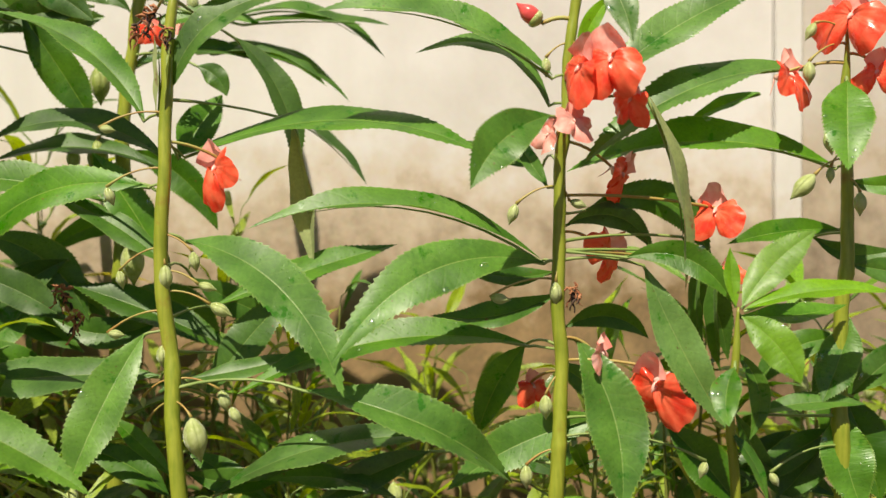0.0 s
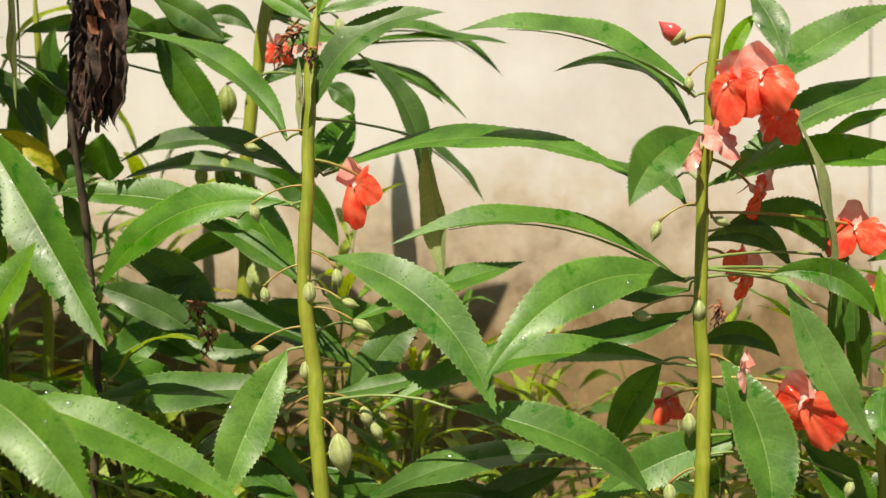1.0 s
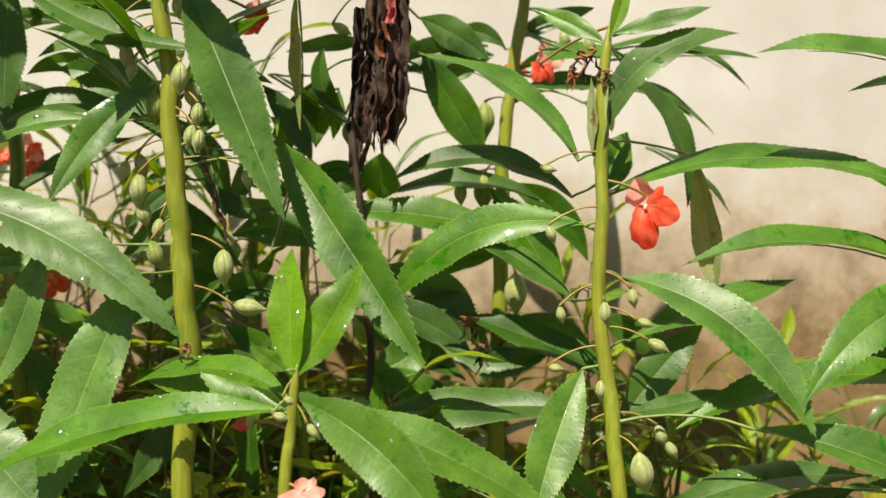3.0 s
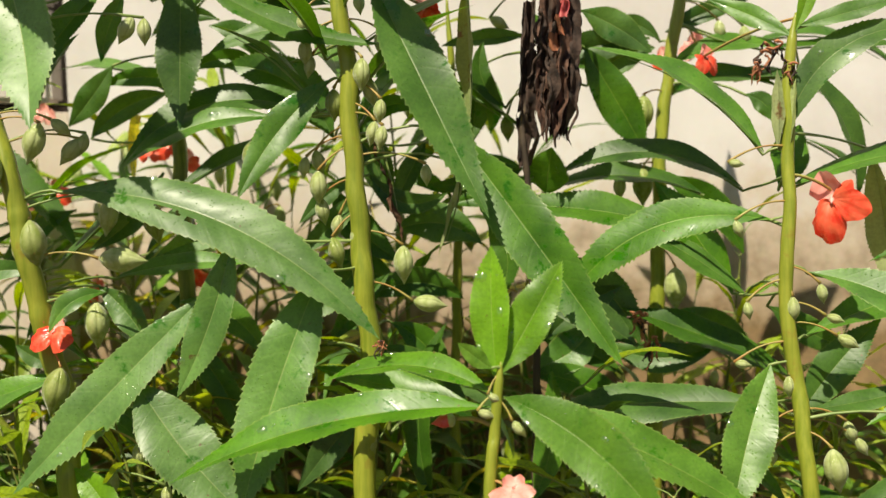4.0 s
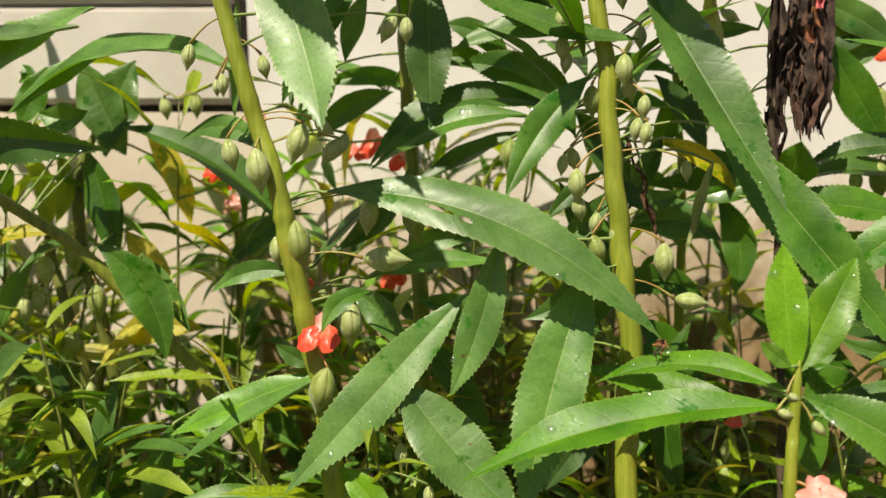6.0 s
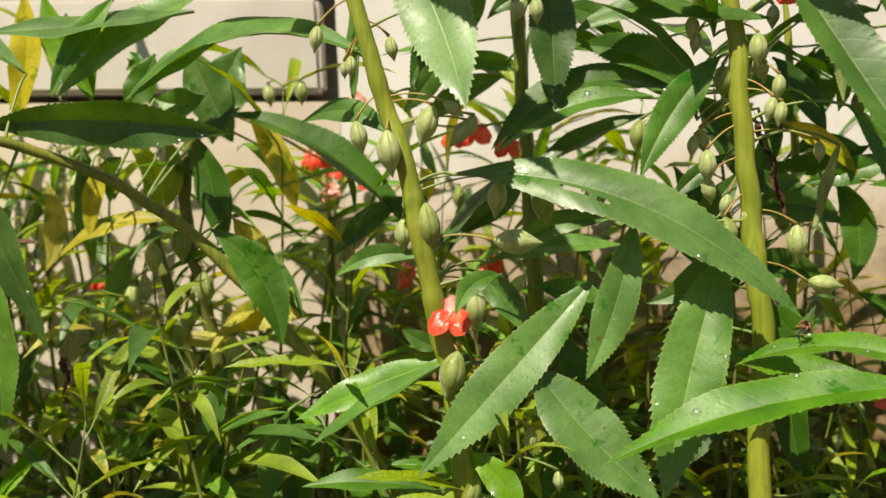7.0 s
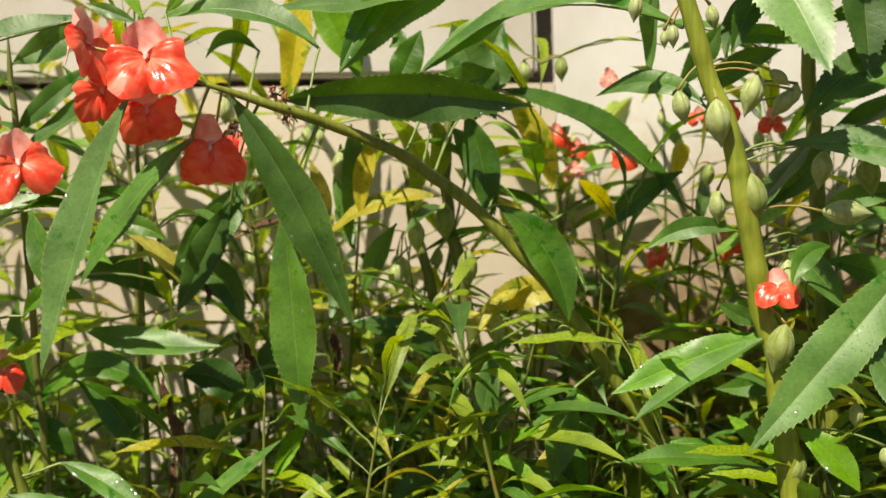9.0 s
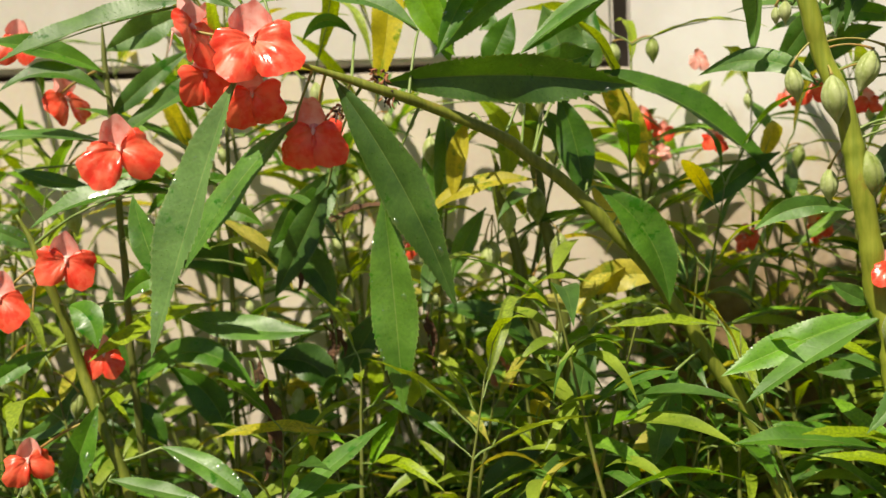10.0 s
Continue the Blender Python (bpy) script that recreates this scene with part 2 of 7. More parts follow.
def petal_material(name, low, high, throat, through_light):
    """Thin moist petal: paler towards the throat, fine radiating veins and crinkles, wet shine in patches."""
    m, nodes, links, bsdf = material(name)
    uv = nodes.new("ShaderNodeUVMap")
    sep = nodes.new("ShaderNodeSeparateXYZ")
    links.new(uv.outputs[0], sep.inputs[0])
    coord = nodes.new("ShaderNodeTexCoord")
    info = nodes.new("ShaderNodeObjectInfo")
    shifted = nodes.new("ShaderNodeVectorMath")
    links.new(coord.outputs["Object"], shifted.inputs[0])
    links.new(info.outputs["Random"], shifted.inputs[1])
    broad = node(nodes, "ShaderNodeTexNoise", Scale=130.0, Detail=4.0)
    links.new(shifted.outputs[0], broad.inputs["Vector"])
    fan = nodes.new("ShaderNodeMapping")
    fan.inputs["Scale"].default_value = (26.0, 2.5, 1.0)
    links.new(uv.outputs[0], fan.inputs["Vector"])
    veins = node(nodes, "ShaderNodeTexNoise", Scale=1.0, Detail=4.0, Distortion=0.6)
    links.new(fan.outputs[0], veins.inputs["Vector"])
    colour = ramp(nodes, links, broad.outputs["Fac"], (0.34, low), (0.66, high))
    colour = mix(nodes, links, ramp(nodes, links, veins.outputs["Fac"], (0.50, (0, 0, 0)), (0.72, (0.14, 0.14, 0.14))), colour, throat)
    pale = nodes.new("ShaderNodeMapRange")
    pale.inputs["From Min"].default_value, pale.inputs["From Max"].default_value = 0.42, 0.08
    links.new(sep.outputs[1], pale.inputs["Value"])
    colour = mix(nodes, links, math_node(nodes, links, "MULTIPLY", pale.outputs[0], 0.5), colour, throat)
    links.new(colour, bsdf.inputs["Base Color"])
    links.new(ramp(nodes, links, broad.outputs["Fac"], (0.40, (0.17, 0.17, 0.17)), (0.60, (0.48, 0.48, 0.48))), bsdf.inputs["Roughness"])
    crinkle = node(nodes, "ShaderNodeTexNoise", Scale=260.0, Detail=3.0)
    links.new(shifted.outputs[0], crinkle.inputs["Vector"])
    beads = node(nodes, "ShaderNodeTexVoronoi", Scale=620.0)
    links.new(shifted.outputs[0], beads.inputs["Vector"])
    pick = nodes.new("ShaderNodeSeparateColor")
    links.new(beads.outputs["Color"], pick.inputs[0])
    bead = math_node(nodes, links, "MULTIPLY", math_node(nodes, links, "SUBTRACT", 1.0, math_node(nodes, links, "MULTIPLY", beads.outputs["Distance"], 3.0), True),
                     math_node(nodes, links, "LESS_THAN", pick.outputs[0], 0.10))
    height = math_node(nodes, links, "ADD", math_node(nodes, links, "MULTIPLY", veins.outputs["Fac"], 0.45), crinkle.outputs["Fac"])
    height = math_node(nodes, links, "ADD", height, math_node(nodes, links, "MULTIPLY", bead, 1.8))
    bump = node(nodes, "ShaderNodeBump", Strength=0.22, Distance=0.0009)
    links.new(height, bump.inputs["Height"])
    links.new(bump.outputs[0], bsdf.inputs["Normal"])
    glow = nodes.new("ShaderNodeBsdfTranslucent")
    links.new(colour, glow.inputs["Color"])
    blend = nodes.new("ShaderNodeMixShader")
    blend.inputs[0].default_value = through_light
    links.new(bsdf.outputs[0], blend.inputs[1])
    links.new(glow.outputs[0], blend.inputs[2])
    links.new(blend.outputs[0], nodes["Material Output"].inputs["Surface"])
    return m


RED = petal_material("petal_scarlet", (0.91, 0.050, 0.025), (0.95, 0.150, 0.066), (0.97, 0.34, 0.20), 0.24)
PINK = petal_material("petal_pale_pink", (0.86, 0.27, 0.22), (0.90, 0.49, 0.43), (0.94, 0.72, 0.64), 0.22)
BUD_RED = petal_material("bud_crimson", (0.62, 0.025, 0.040), (0.80, 0.070, 0.075), (0.85, 0.16, 0.14), 0.15)
DRY = plain("withered_brown", (0.012, 0.008, 0.006), (0.085, 0.050, 0.034), 170.0, 0.85, 0.9, 500.0)
DRY_RED = plain("withered_rust", (0.24, 0.07, 0.03), (0.44, 0.19, 0.085), 120.0, 0.8, 0.6, 500.0)
FADED = plain("withered_crimson", (0.42, 0.035, 0.045), (0.62, 0.16, 0.14), 160.0, 0.6, 0.6, 500.0, 0.2)
RUST = plain("withered_dark_rust", (0.022, 0.012, 0.009), (0.16, 0.080, 0.050), 170.0, 0.85, 0.9, 500.0)
LEAF["x"] = plain("leaf_withered", (0.045, 0.020, 0.010), (0.13, 0.060, 0.025), 120.0, 0.85, 0.7, 500.0)
# darkened copy of the green stem, with shade put into its colours
STEM_SHADE = stem_material("stem_green_shaded", (0.11, 0.13, 0.025), (0.20, 0.22, 0.045), 0.5, 0.05)
STEM_OLIVE = stem_material("stem_olive", (0.13, 0.165, 0.018), (0.28, 0.31, 0.04), 0.42, 0.1)
DROP, _n, _l, _b = material("water")
_clear, _shine, _both = _n.new("ShaderNodeBsdfTransparent"), _n.new("ShaderNodeBsdfGlossy"), _n.new("ShaderNodeMixShader")
_clear.inputs["Color"].default_value = (1.0, 1.0, 1.0, 1)
_shine.inputs["Roughness"].default_value = 0.16
_both.inputs[0].default_value = 0.13
_l.new(_clear.outputs[0], _both.inputs[1])
_l.new(_shine.outputs[0], _both.inputs[2])
_l.new(_both.outputs[0], _n["Material Output"].inputs["Surface"])

# ---- helpers for parts ----
ORIGIN = {}


def mesh_of(name, verts, faces, mats, uvs=None, slots=None):
    me = bpy.data.meshes.new(name)
    me.from_pydata([tuple(v) for v in verts], [], faces)
    for m in mats:
        me.materials.append(m)
    if uvs is not None:
        layer = me.uv_layers.new(name="UVMap")
        loops = np.empty(len(me.loops), dtype=np.int32)
        me.loops.foreach_get("vertex_index", loops)
        layer.data.foreach_set("uv", np.asarray(uvs, dtype=np.float32)[loops].ravel())
    if slots is not None:
        me.polygons.foreach_set("material_index", slots)
    me.polygons.foreach_set("use_smooth", [True] * len(me.polygons))
    me.update()
    return me


def part(name, verts, faces, mats, parent, at, uvs=None, slots=None, label=""):
    """One mesh object under a thing or a part; verts in the world, at: its own origin."""
    at = Vector(at)
    ob = new(name, mesh_of(name, [Vector(v) - at for v in verts], faces, mats, uvs, slots))
    ob.parent = parent
    ob.location = at - ORIGIN[parent]
    ORIGIN[ob] = at
    return tagged(ob, label)


def tube(points, radii, sides=8, cap=True):
    """Verts and faces of a round tube along points."""
    verts, faces = [], []
    pts = [Vector(p) for p in points]
    last = Vector((1, 0.13, 0.07))
    for i, p in enumerate(pts):
        t = (pts[min(i + 1, len(pts) - 1)] - pts[max(i - 1, 0)]).normalized()
        a = (last - t * last.dot(t)).normalized()
        last = a
        b = t.cross(a)
        for k in range(sides):
            w = 2 * math.pi * k / sides
            verts.append(p + (a * math.cos(w) + b * math.sin(w)) * radii[i])
    for i in range(len(pts) - 1):
        for k in range(sides):
            k2 = (k + 1) % sides
            faces.append((i * sides + k, i * sides + k2, (i + 1) * sides + k2, (i + 1) * sides + k))
    if cap:
        faces.append(tuple(range(sides))[::-1])
        faces.append(tuple(range((len(pts) - 1) * sides, len(pts) * sides)))
    return verts, faces


def smooth_line(points, steps):
    """A Catmull-Rom line through points."""
    p = [Vector(q) for q in points]
    p = [p[0] * 2 - p[1], *p, p[-1] * 2 - p[-2]]
    line = []
    for i in range(1, len(p) - 2):
        for k in range(steps):
            t = k / steps
            line.append(0.5 * (2 * p[i] + (p[i + 1] - p[i - 1]) * t + (2 * p[i - 1] - 5 * p[i] + 4 * p[i + 1] - p[i + 2]) * t * t
                               + (3 * p[i] - p[i - 1] - 3 * p[i + 1] + p[i + 2]) * t ** 3))
    line.append(p[-2])
    return line


def hang(a, b, lift, steps=7):
    """A stalk from a to b that first rises and then bends over."""
    a, b = Vector(a), Vector(b)
    c = (a + b) / 2 + Vector((0, 0, lift))
    return [a * (1 - t) ** 2 + c * 2 * t * (1 - t) + b * t * t for t in (i / (steps - 1) for i in range(steps))]


LINES = {}


def plant(foot, label):
    ob = new("balsam_plant")
    ob.location = foot
    ORIGIN[ob] = Vector(foot)
    LINES[ob] = []
    return tagged(ob, label, "flower plant", "balsam plants in the bed")


def nearest(thing, p, above=0.0):
    p = Vector(p) + Vector((0, 0, above))
    line = LINES[thing]
    return min(line, key=lambda q: (q - p).length) if line else p


def stem(thing, radius, points, mat=None):
    line = smooth_line(points, 8)
    k = radius * 0.4
    line = [q + Vector((k * noise.noise(q * 38), k * noise.noise(q * 38 + Vector((7, 3, 1))), 0)) for q in line]
    LINES[thing] += line
    total = len(line) - 1
    rnd = random.Random(len(points) * 7 + int(radius * 1e5))
    radii = []
    for i in range(len(line)):
        r = radius * (0.54 + 0.54 * (i / total) ** 0.7)
        r *= min(1.0, 0.35 + i / 9)
        r *= 1 + (0.05 + 0.13 * rnd.random()) * math.exp(-((i % 8) - 3) ** 2 / 0.9) * (i // 8 % 2) + 0.04 * rnd.uniform(-1, 1)
        if mat is STEM_DRY:
            r *= 0.62 + 0.5 * abs(noise.noise(line[i] * 60)) + 0.25 * rnd.random()
        radii.append(r)
    v, f = tube(line, radii, 12)
    return part("stem", v, f, [mat or STEM], thing, line[-1])


ROWS_UP = 105
ACROSS = (-1.0, -0.90, -0.48, -0.05, 0.0, 0.05, 0.48, 0.90, 1.0)     # columns of a blade: rim, halves, midrib crease
FINE = (-1.0, -0.90, -0.76, -0.62, -0.48, -0.38, -0.28, -0.18, -0.05, 0.0, 0.05, 0.18, 0.28, 0.38, 0.48, 0.62, 0.76, 0.90, 1.0)     # for torn blades
COLS = len(ACROSS) - 1


def blade_outline(v):
    """Half width of a lance-shaped blade, 0 at both ends, 1 at the widest."""
    return (v ** 1.12) * ((1 - v) ** 1.2) / 0.2005


def blade(base, mid, tip, normal, width, seed, fold=None, wave=0.10, rows=ROWS_UP, across=ACROSS):
    """Verts, faces, uvs of a toothed leaf blade along a bent midrib, creased along it."""
    rnd = random.Random(seed)
    base, mid, tip, n0 = Vector(base), Vector(mid), Vector(tip), Vector(normal)
    ctrl = mid * 2 - (base + tip) / 2
    cols = len(across) - 1
    phase, tooth = rnd.uniform(0, 6), rnd.uniform(0.026, 0.040)
    curl = rnd.uniform(-0.04, 0.24)
    fold = rnd.uniform(0.26, 0.50) if fold is None else fold
    twist = rnd.uniform(-0.25, 0.25)
    verts, faces, uvs = [], [], []
    for i in range(rows + 1):
        v = i / rows
        p = base * (1 - v) ** 2 + ctrl * 2 * v * (1 - v) + tip * v * v
        t = ((ctrl - base) * (1 - v) + (tip - ctrl) * v).normalized()
        n = (n0 - t * n0.dot(t)).normalized()
        s = t.cross(n)
        turn = twist * (v - 0.4)
        n, s = n * math.cos(turn) + s * math.sin(turn), s * math.cos(turn) - n * math.sin(turn)
        w = 0.45 * width * max(blade_outline(v), 0.035 if 0 < v < 0.12 else 0.0)
        w *= 1 + 0.05 * math.sin(v * 9 + phase)
        for u in across:
            e = abs(u)
            x = u * w
            fwd = 0.0
            if e == 1 and 0.06 < v < 0.975:
                saw = (0.0, 0.25, 1.0)[i % 3] * rnd.uniform(0.55, 1.3) - 0.25
                x += u * tooth * width * saw * min(1.0, w / (0.2 * width))
                fwd = width * 0.040 * rnd.uniform(0.5, 1.3) if i % 3 == 2 else 0.0
            h = w * (fold * e - curl * e * e + wave * e * e * math.sin(v * 15 + phase + (1.7 if u > 0 else 0)))
            h += w * 0.085 * (abs(math.sin(v * 40.8 - e * 3.4)) ** 0.8) * e * (1 - e)
            verts.append(p + s * x + n * h + t * fwd)
            uvs.append(((u + 1) / 2, v))
    for i in range(rows):
        for k in range(cols):
            a = i * (cols + 1) + k
            faces.append((a, a + 1, a + cols + 2, a + cols + 1))
    return verts, faces, uvs


def crumple(q, seed, amount):
    """q shifted as a dried blade crumples."""
    k = Vector((seed, seed * 2, 0))
    big = Vector((noise.noise(q * 75 + k), noise.noise(q * 75 - k), 0.4 * noise.noise(q * 70 + k * 2)))
    small = Vector((noise.noise(q * 340 + k), noise.noise(q * 340 - k), 0.6 * noise.noise(q * 300 + k * 2)))
    return q + big * amount + small * amount * 0.22


LEAF_COUNT = [0]


def leaf(thing, base, heading, rise, length, width, arch, sway, roll, kind="g", drops=0, holes=()):
    """A leaf from its base: heading clockwise from +y and rise of its chord in degrees, arch up and sway aside in lengths, roll of the blade."""
    LEAF_COUNT[0] += 1
    base = Vector(base)
    d = Vector((math.sin(radians(heading)) * math.cos(radians(rise)), math.cos(radians(heading)) * math.cos(radians(rise)), math.sin(radians(rise))))
    s = d.cross(Vector((0, 0, 1))).normalized()
    u = s.cross(d)
    tip = base + d * length
    mid = base + d * (length / 2) + (u * arch + s * sway) * length
    n = u * math.cos(radians(roll)) + s * math.sin(radians(roll))
    verts, faces, uvs = blade(base, mid, tip, n, width, LEAF_COUNT[0], across=FINE if holes else ACROSS)
    for hu, hv, hr in holes:
        faces = [f for f in faces if ((uvs[f[0]][0] - hu) * 0.27) ** 2 + (uvs[f[0]][1] - hv) ** 2 > hr * hr * (0.6 + 0.8 * random.Random(f[0]).random())]
    if kind == "x":
        middle = [verts[k - k % (COLS + 1) + COLS // 2] for k in range(len(verts))]
        verts = [crumple(q.lerp(m, 0.42), LEAF_COUNT[0] % 50, 0.0065) for q, m in zip(verts, middle)]
    slots = [0] * len(faces)
    # midrib and leaf stalk
    ctrl = mid * 2 - (base + tip) / 2
    line = []
    root = nearest(thing, base)
    if 0.004 < (root - base).length < 0.085:
        line += hang(root, base, random.Random(LEAF_COUNT[0]).uniform(-0.12, 0.26) * (root - base).length, 6)[:-1]
    starts = len(line)
    for i in range(9):
        v = i / 8 * 0.8
        line.append(base * (1 - v) ** 2 + ctrl * 2 * v * (1 - v) + tip * v * v - n * 0.0016)
    tv, tf = tube(line, [0.0012, 0.0010, 0.0008, 0.0008, 0.0009][:starts] + [0.0010 - 0.0008 * i / 8 for i in range(9)], 5, False)
    k = len(verts)
    verts += tv
    uvs += [(0.5, 0.0)] * len(tv)
    faces += [tuple(q + k for q in f) for f in tf]
    slots += [1] * len(tf)
    ob = part("leaf", verts, faces, [LEAF[kind], PETIOLE], thing, base, uvs, slots,
              {"y": "yellowing leaf with green patches", "p": "pale half-dry strip of leaf", "b": "young bright green leaf", "x": "withered dark brown leaf"}.get(kind, ""))
    rnd = random.Random(LEAF_COUNT[0] * 3 + 1)
    cols = len(FINE if holes else ACROSS) - 1
    for _ in range(drops):
        i, c = rnd.randint(14, 94), rnd.choice((1, 1, 2, cols - 2, cols - 1, cols - 1))
        at = Vector(verts[i * (cols + 1) + c])
        t = Vector(verts[(i + 1) * (cols + 1) + c]) - at
        q = Vector(verts[i * (cols + 1) + c + 1]) - at
        up = q.cross(t).normalized()
        if up.dot(n) < 0:
            up = -up
        water_drop(ob, at, up, t.normalized(), rnd.choice((0.0004, 0.0005, 0.0005, 0.0007, 0.0010, 0.0017, 0.0024)) * rnd.uniform(0.8, 1.15))
    return ob


def water_drop(parent, at, up, t, r):
    s = up.cross(t)
    verts, faces = [], []
    for i in range(5):
        a = i / 4 * math.pi / 2
        for k in range(10):
            w = 2 * math.pi * k / 10
            verts.append(at + (t * 1.25 * math.cos(w) + s * math.sin(w)) * r * math.cos(a * 0.98) + up * (r * 0.55 * math.sin(a) + 0.0002))
    for i in range(4):
        for k in range(10):
            faces.append((i * 10 + k, i * 10 + (k + 1) % 10, (i + 1) * 10 + (k + 1) % 10, (i + 1) * 10 + k))
    part("water_drop", verts, faces, [DROP], parent, at, label="clear water drop")


def petal(parent, at, out, front, length, width, cup, notch, mat, seed, label="", neck=0.22):
    """A rounded, wavy petal that grows from at along out."""
    rnd = random.Random(seed)
    at, out = Vector(at), Vector(out).normalized()
    front = (Vector(front) - out * Vector(front).dot(out)).normalized()
    side = out.cross(front)
    verts, faces, uvs = [], [], []
    n, m = 14, 16
    ph, shift = [rnd.uniform(0, 6) for _ in range(3)], rnd.uniform(-0.35, 0.35)
    for i in range(n + 1):
        a = i / n
        w = 0.5 * width * (neck + (1 - neck) * math.sin(min(a / 0.66, 1.0) * math.pi / 2))
        for k in range(m + 1):
            b = 2 * k / m - 1
            reach = (1 - 0.58 * abs(b) ** 2.2) * (1 - notch * math.exp(-(b - shift) ** 2 / 0.03)) + 0.018 * math.sin(b * 7 + ph[0])
            h = cup * length * (0.9 * a * a - 0.55 * a) + cup * 0.7 * width * b * b * a
            h += 0.055 * length * a * a * math.sin(b * 5.5 + ph[1]) + 0.02 * length * a * math.sin(a * 9 + b * 4 + ph[2])
            verts.append(at + out * (length * a * reach) + side * (w * b) + front * h)
            uvs.append(((b + 1) / 2, a))
    for i in range(n):
        for k in range(m):
            q = i * (m + 1) + k
            faces.append((q, q + 1, q + m + 2, q + m + 1))
    return part("petal", verts, faces, [mat], parent, at, uvs, None, label)


def wing(parent, at, aside, up, front, size, seed, mat):
    """A two-lobed side petal: a smaller upper lobe that points aside and a broad lower one, wavy and turned back at the rim."""
    rnd = random.Random(seed)
    at = Vector(at)
    n, m = 12, 26
    ph = [rnd.uniform(0, 6) for _ in range(3)]
    turn = rnd.uniform(-16, 14)
    lobes = ((6, 46, 0.46 * rnd.uniform(0.8, 1.1)), (-46, 54, 0.64 * rnd.uniform(0.9, 1.08)))
    bulge, back = rnd.uniform(0.03, 0.10), rnd.uniform(0.0, 0.22)
    verts, faces, uvs = [], [], []
    for i in range(n + 1):
        a = i / n
        for k in range(m + 1):
            deg = -102 + 156 * k / m
            reach = max(r * max(0.0, 1 - ((deg - c) / w) ** 2) ** 0.46 for c, w, r in lobes)
            reach = size * max(reach, 0.10) * (1 + 0.05 * math.sin(deg * 0.11 + ph[0]) + 0.025 * math.sin(deg * 0.31 + ph[2]))
            q = radians(deg + turn)
            x, z = math.cos(q) * reach * a, math.sin(q) * reach * a
            h = size * (bulge * math.sin(math.pi * min(1, a * 0.9)) - back * 0.5 * a ** 3 + 0.055 * a * a * math.sin(deg * 0.075 + ph[1]) + 0.012 * a * math.sin(deg * 0.3 + a * 6 + ph[2]))
            h -= size * 0.025 * a * math.exp(-(deg + 16) ** 2 / 60)
            verts.append(at + aside * x + up * z + front * h)
            uvs.append((k / m, a))
    for i in range(n):
        for k in range(m):
            q = i * (m + 1) + k
            faces.append((q, q + 1, q + m + 2, q + m + 1))
    return part("petal", verts, faces, [mat], parent, at, uvs)


def flower(thing, at, heading, pitch, roll, size, kind="r"):
    """A balsam bloom that faces heading: an upright pale hood, two broad two-lobed wings, a throat with its column, a spur and its stalk."""
    at = Vector(at)
    m = Euler((0, 0, radians(180 - heading))).to_matrix() @ Euler((radians(-pitch), 0, 0)).to_matrix() @ Euler((0, radians(roll), 0)).to_matrix()
    # local: x across, -y to the front, z up
    def way(x, y, z):
        return m @ Vector((x, y, z))
    seed = int(abs(at.x * 7919 + at.z * 104729) * 100) % 9973
    rnd = random.Random(seed)
    wing_mat = RED if kind == "r" else PINK
    front = way(0, -1, 0)
    throat = at + way(0, 0.05 * size, 0.14 * size)
    verts, faces = tube([throat + way(0, 0.28 * size, 0.02 * size), throat + way(0, 0.14 * size, -0.02 * size), throat + way(0, 0.02 * size, 0)],
                        [0.02 * size, 0.09 * size, 0.10 * size], 10)
    body = part("flower", verts, faces, [PINK], thing, throat, label="scarlet balsam bloom with pale hood" if kind == "r" else "pale pink balsam bloom")
    petal(body, throat + way(0, 0.06 * size, -0.02 * size), way(rnd.uniform(-0.14, 0.14), 0.22, 1), front, 0.54 * size, 0.50 * size, 0.42, 0.05, PINK, seed + 1, "pale pink hood petal", 0.5)
    for sgn in (-1, 1):
        swing = radians(rnd.uniform(-8, 28))
        aside = way(sgn * math.cos(swing), -0.35 * math.sin(swing), rnd.uniform(-0.05, 0.10)).normalized()
        wing(body, throat + way(0.01 * size * sgn, -0.015 * size * (1 + sgn * 0.6), 0.02 * size), aside, way(0, 0.34, 1).normalized(), way(-0.3 * sgn * math.sin(swing), -1, 0.34).normalized(), size, seed + 3 + sgn, wing_mat)
    v, f = spindle(throat + way(0, -0.06 * size, 0.02 * size), way(0, -0.8, -0.5), 0.17 * size, 0.075 * size, 0.3, 0.08, 8, 10)
    part("column", v, f, [PINK], body, throat)
    v, f = tube(hang(throat + way(0, 0.26 * size, 0), throat + way(0, 0.32 * size, -0.30 * size), -0.05 * size, 6), [0.02 * size, 0.016 * size, 0.012 * size, 0.010 * size, 0.008 * size, 0.004 * size], 6)
    part("spur", v, f, [PINK], body, throat)
    back = throat + way(0, 0.26 * size, 0.02 * size)
    root = nearest(thing, back, 0.01)
    if (root - back).length < 0.12:
        v, f = tube(hang(root, back, 0.006), [0.0009] * 7, 6)
        part("stalk", v, f, [STALK], body, back)
    return body


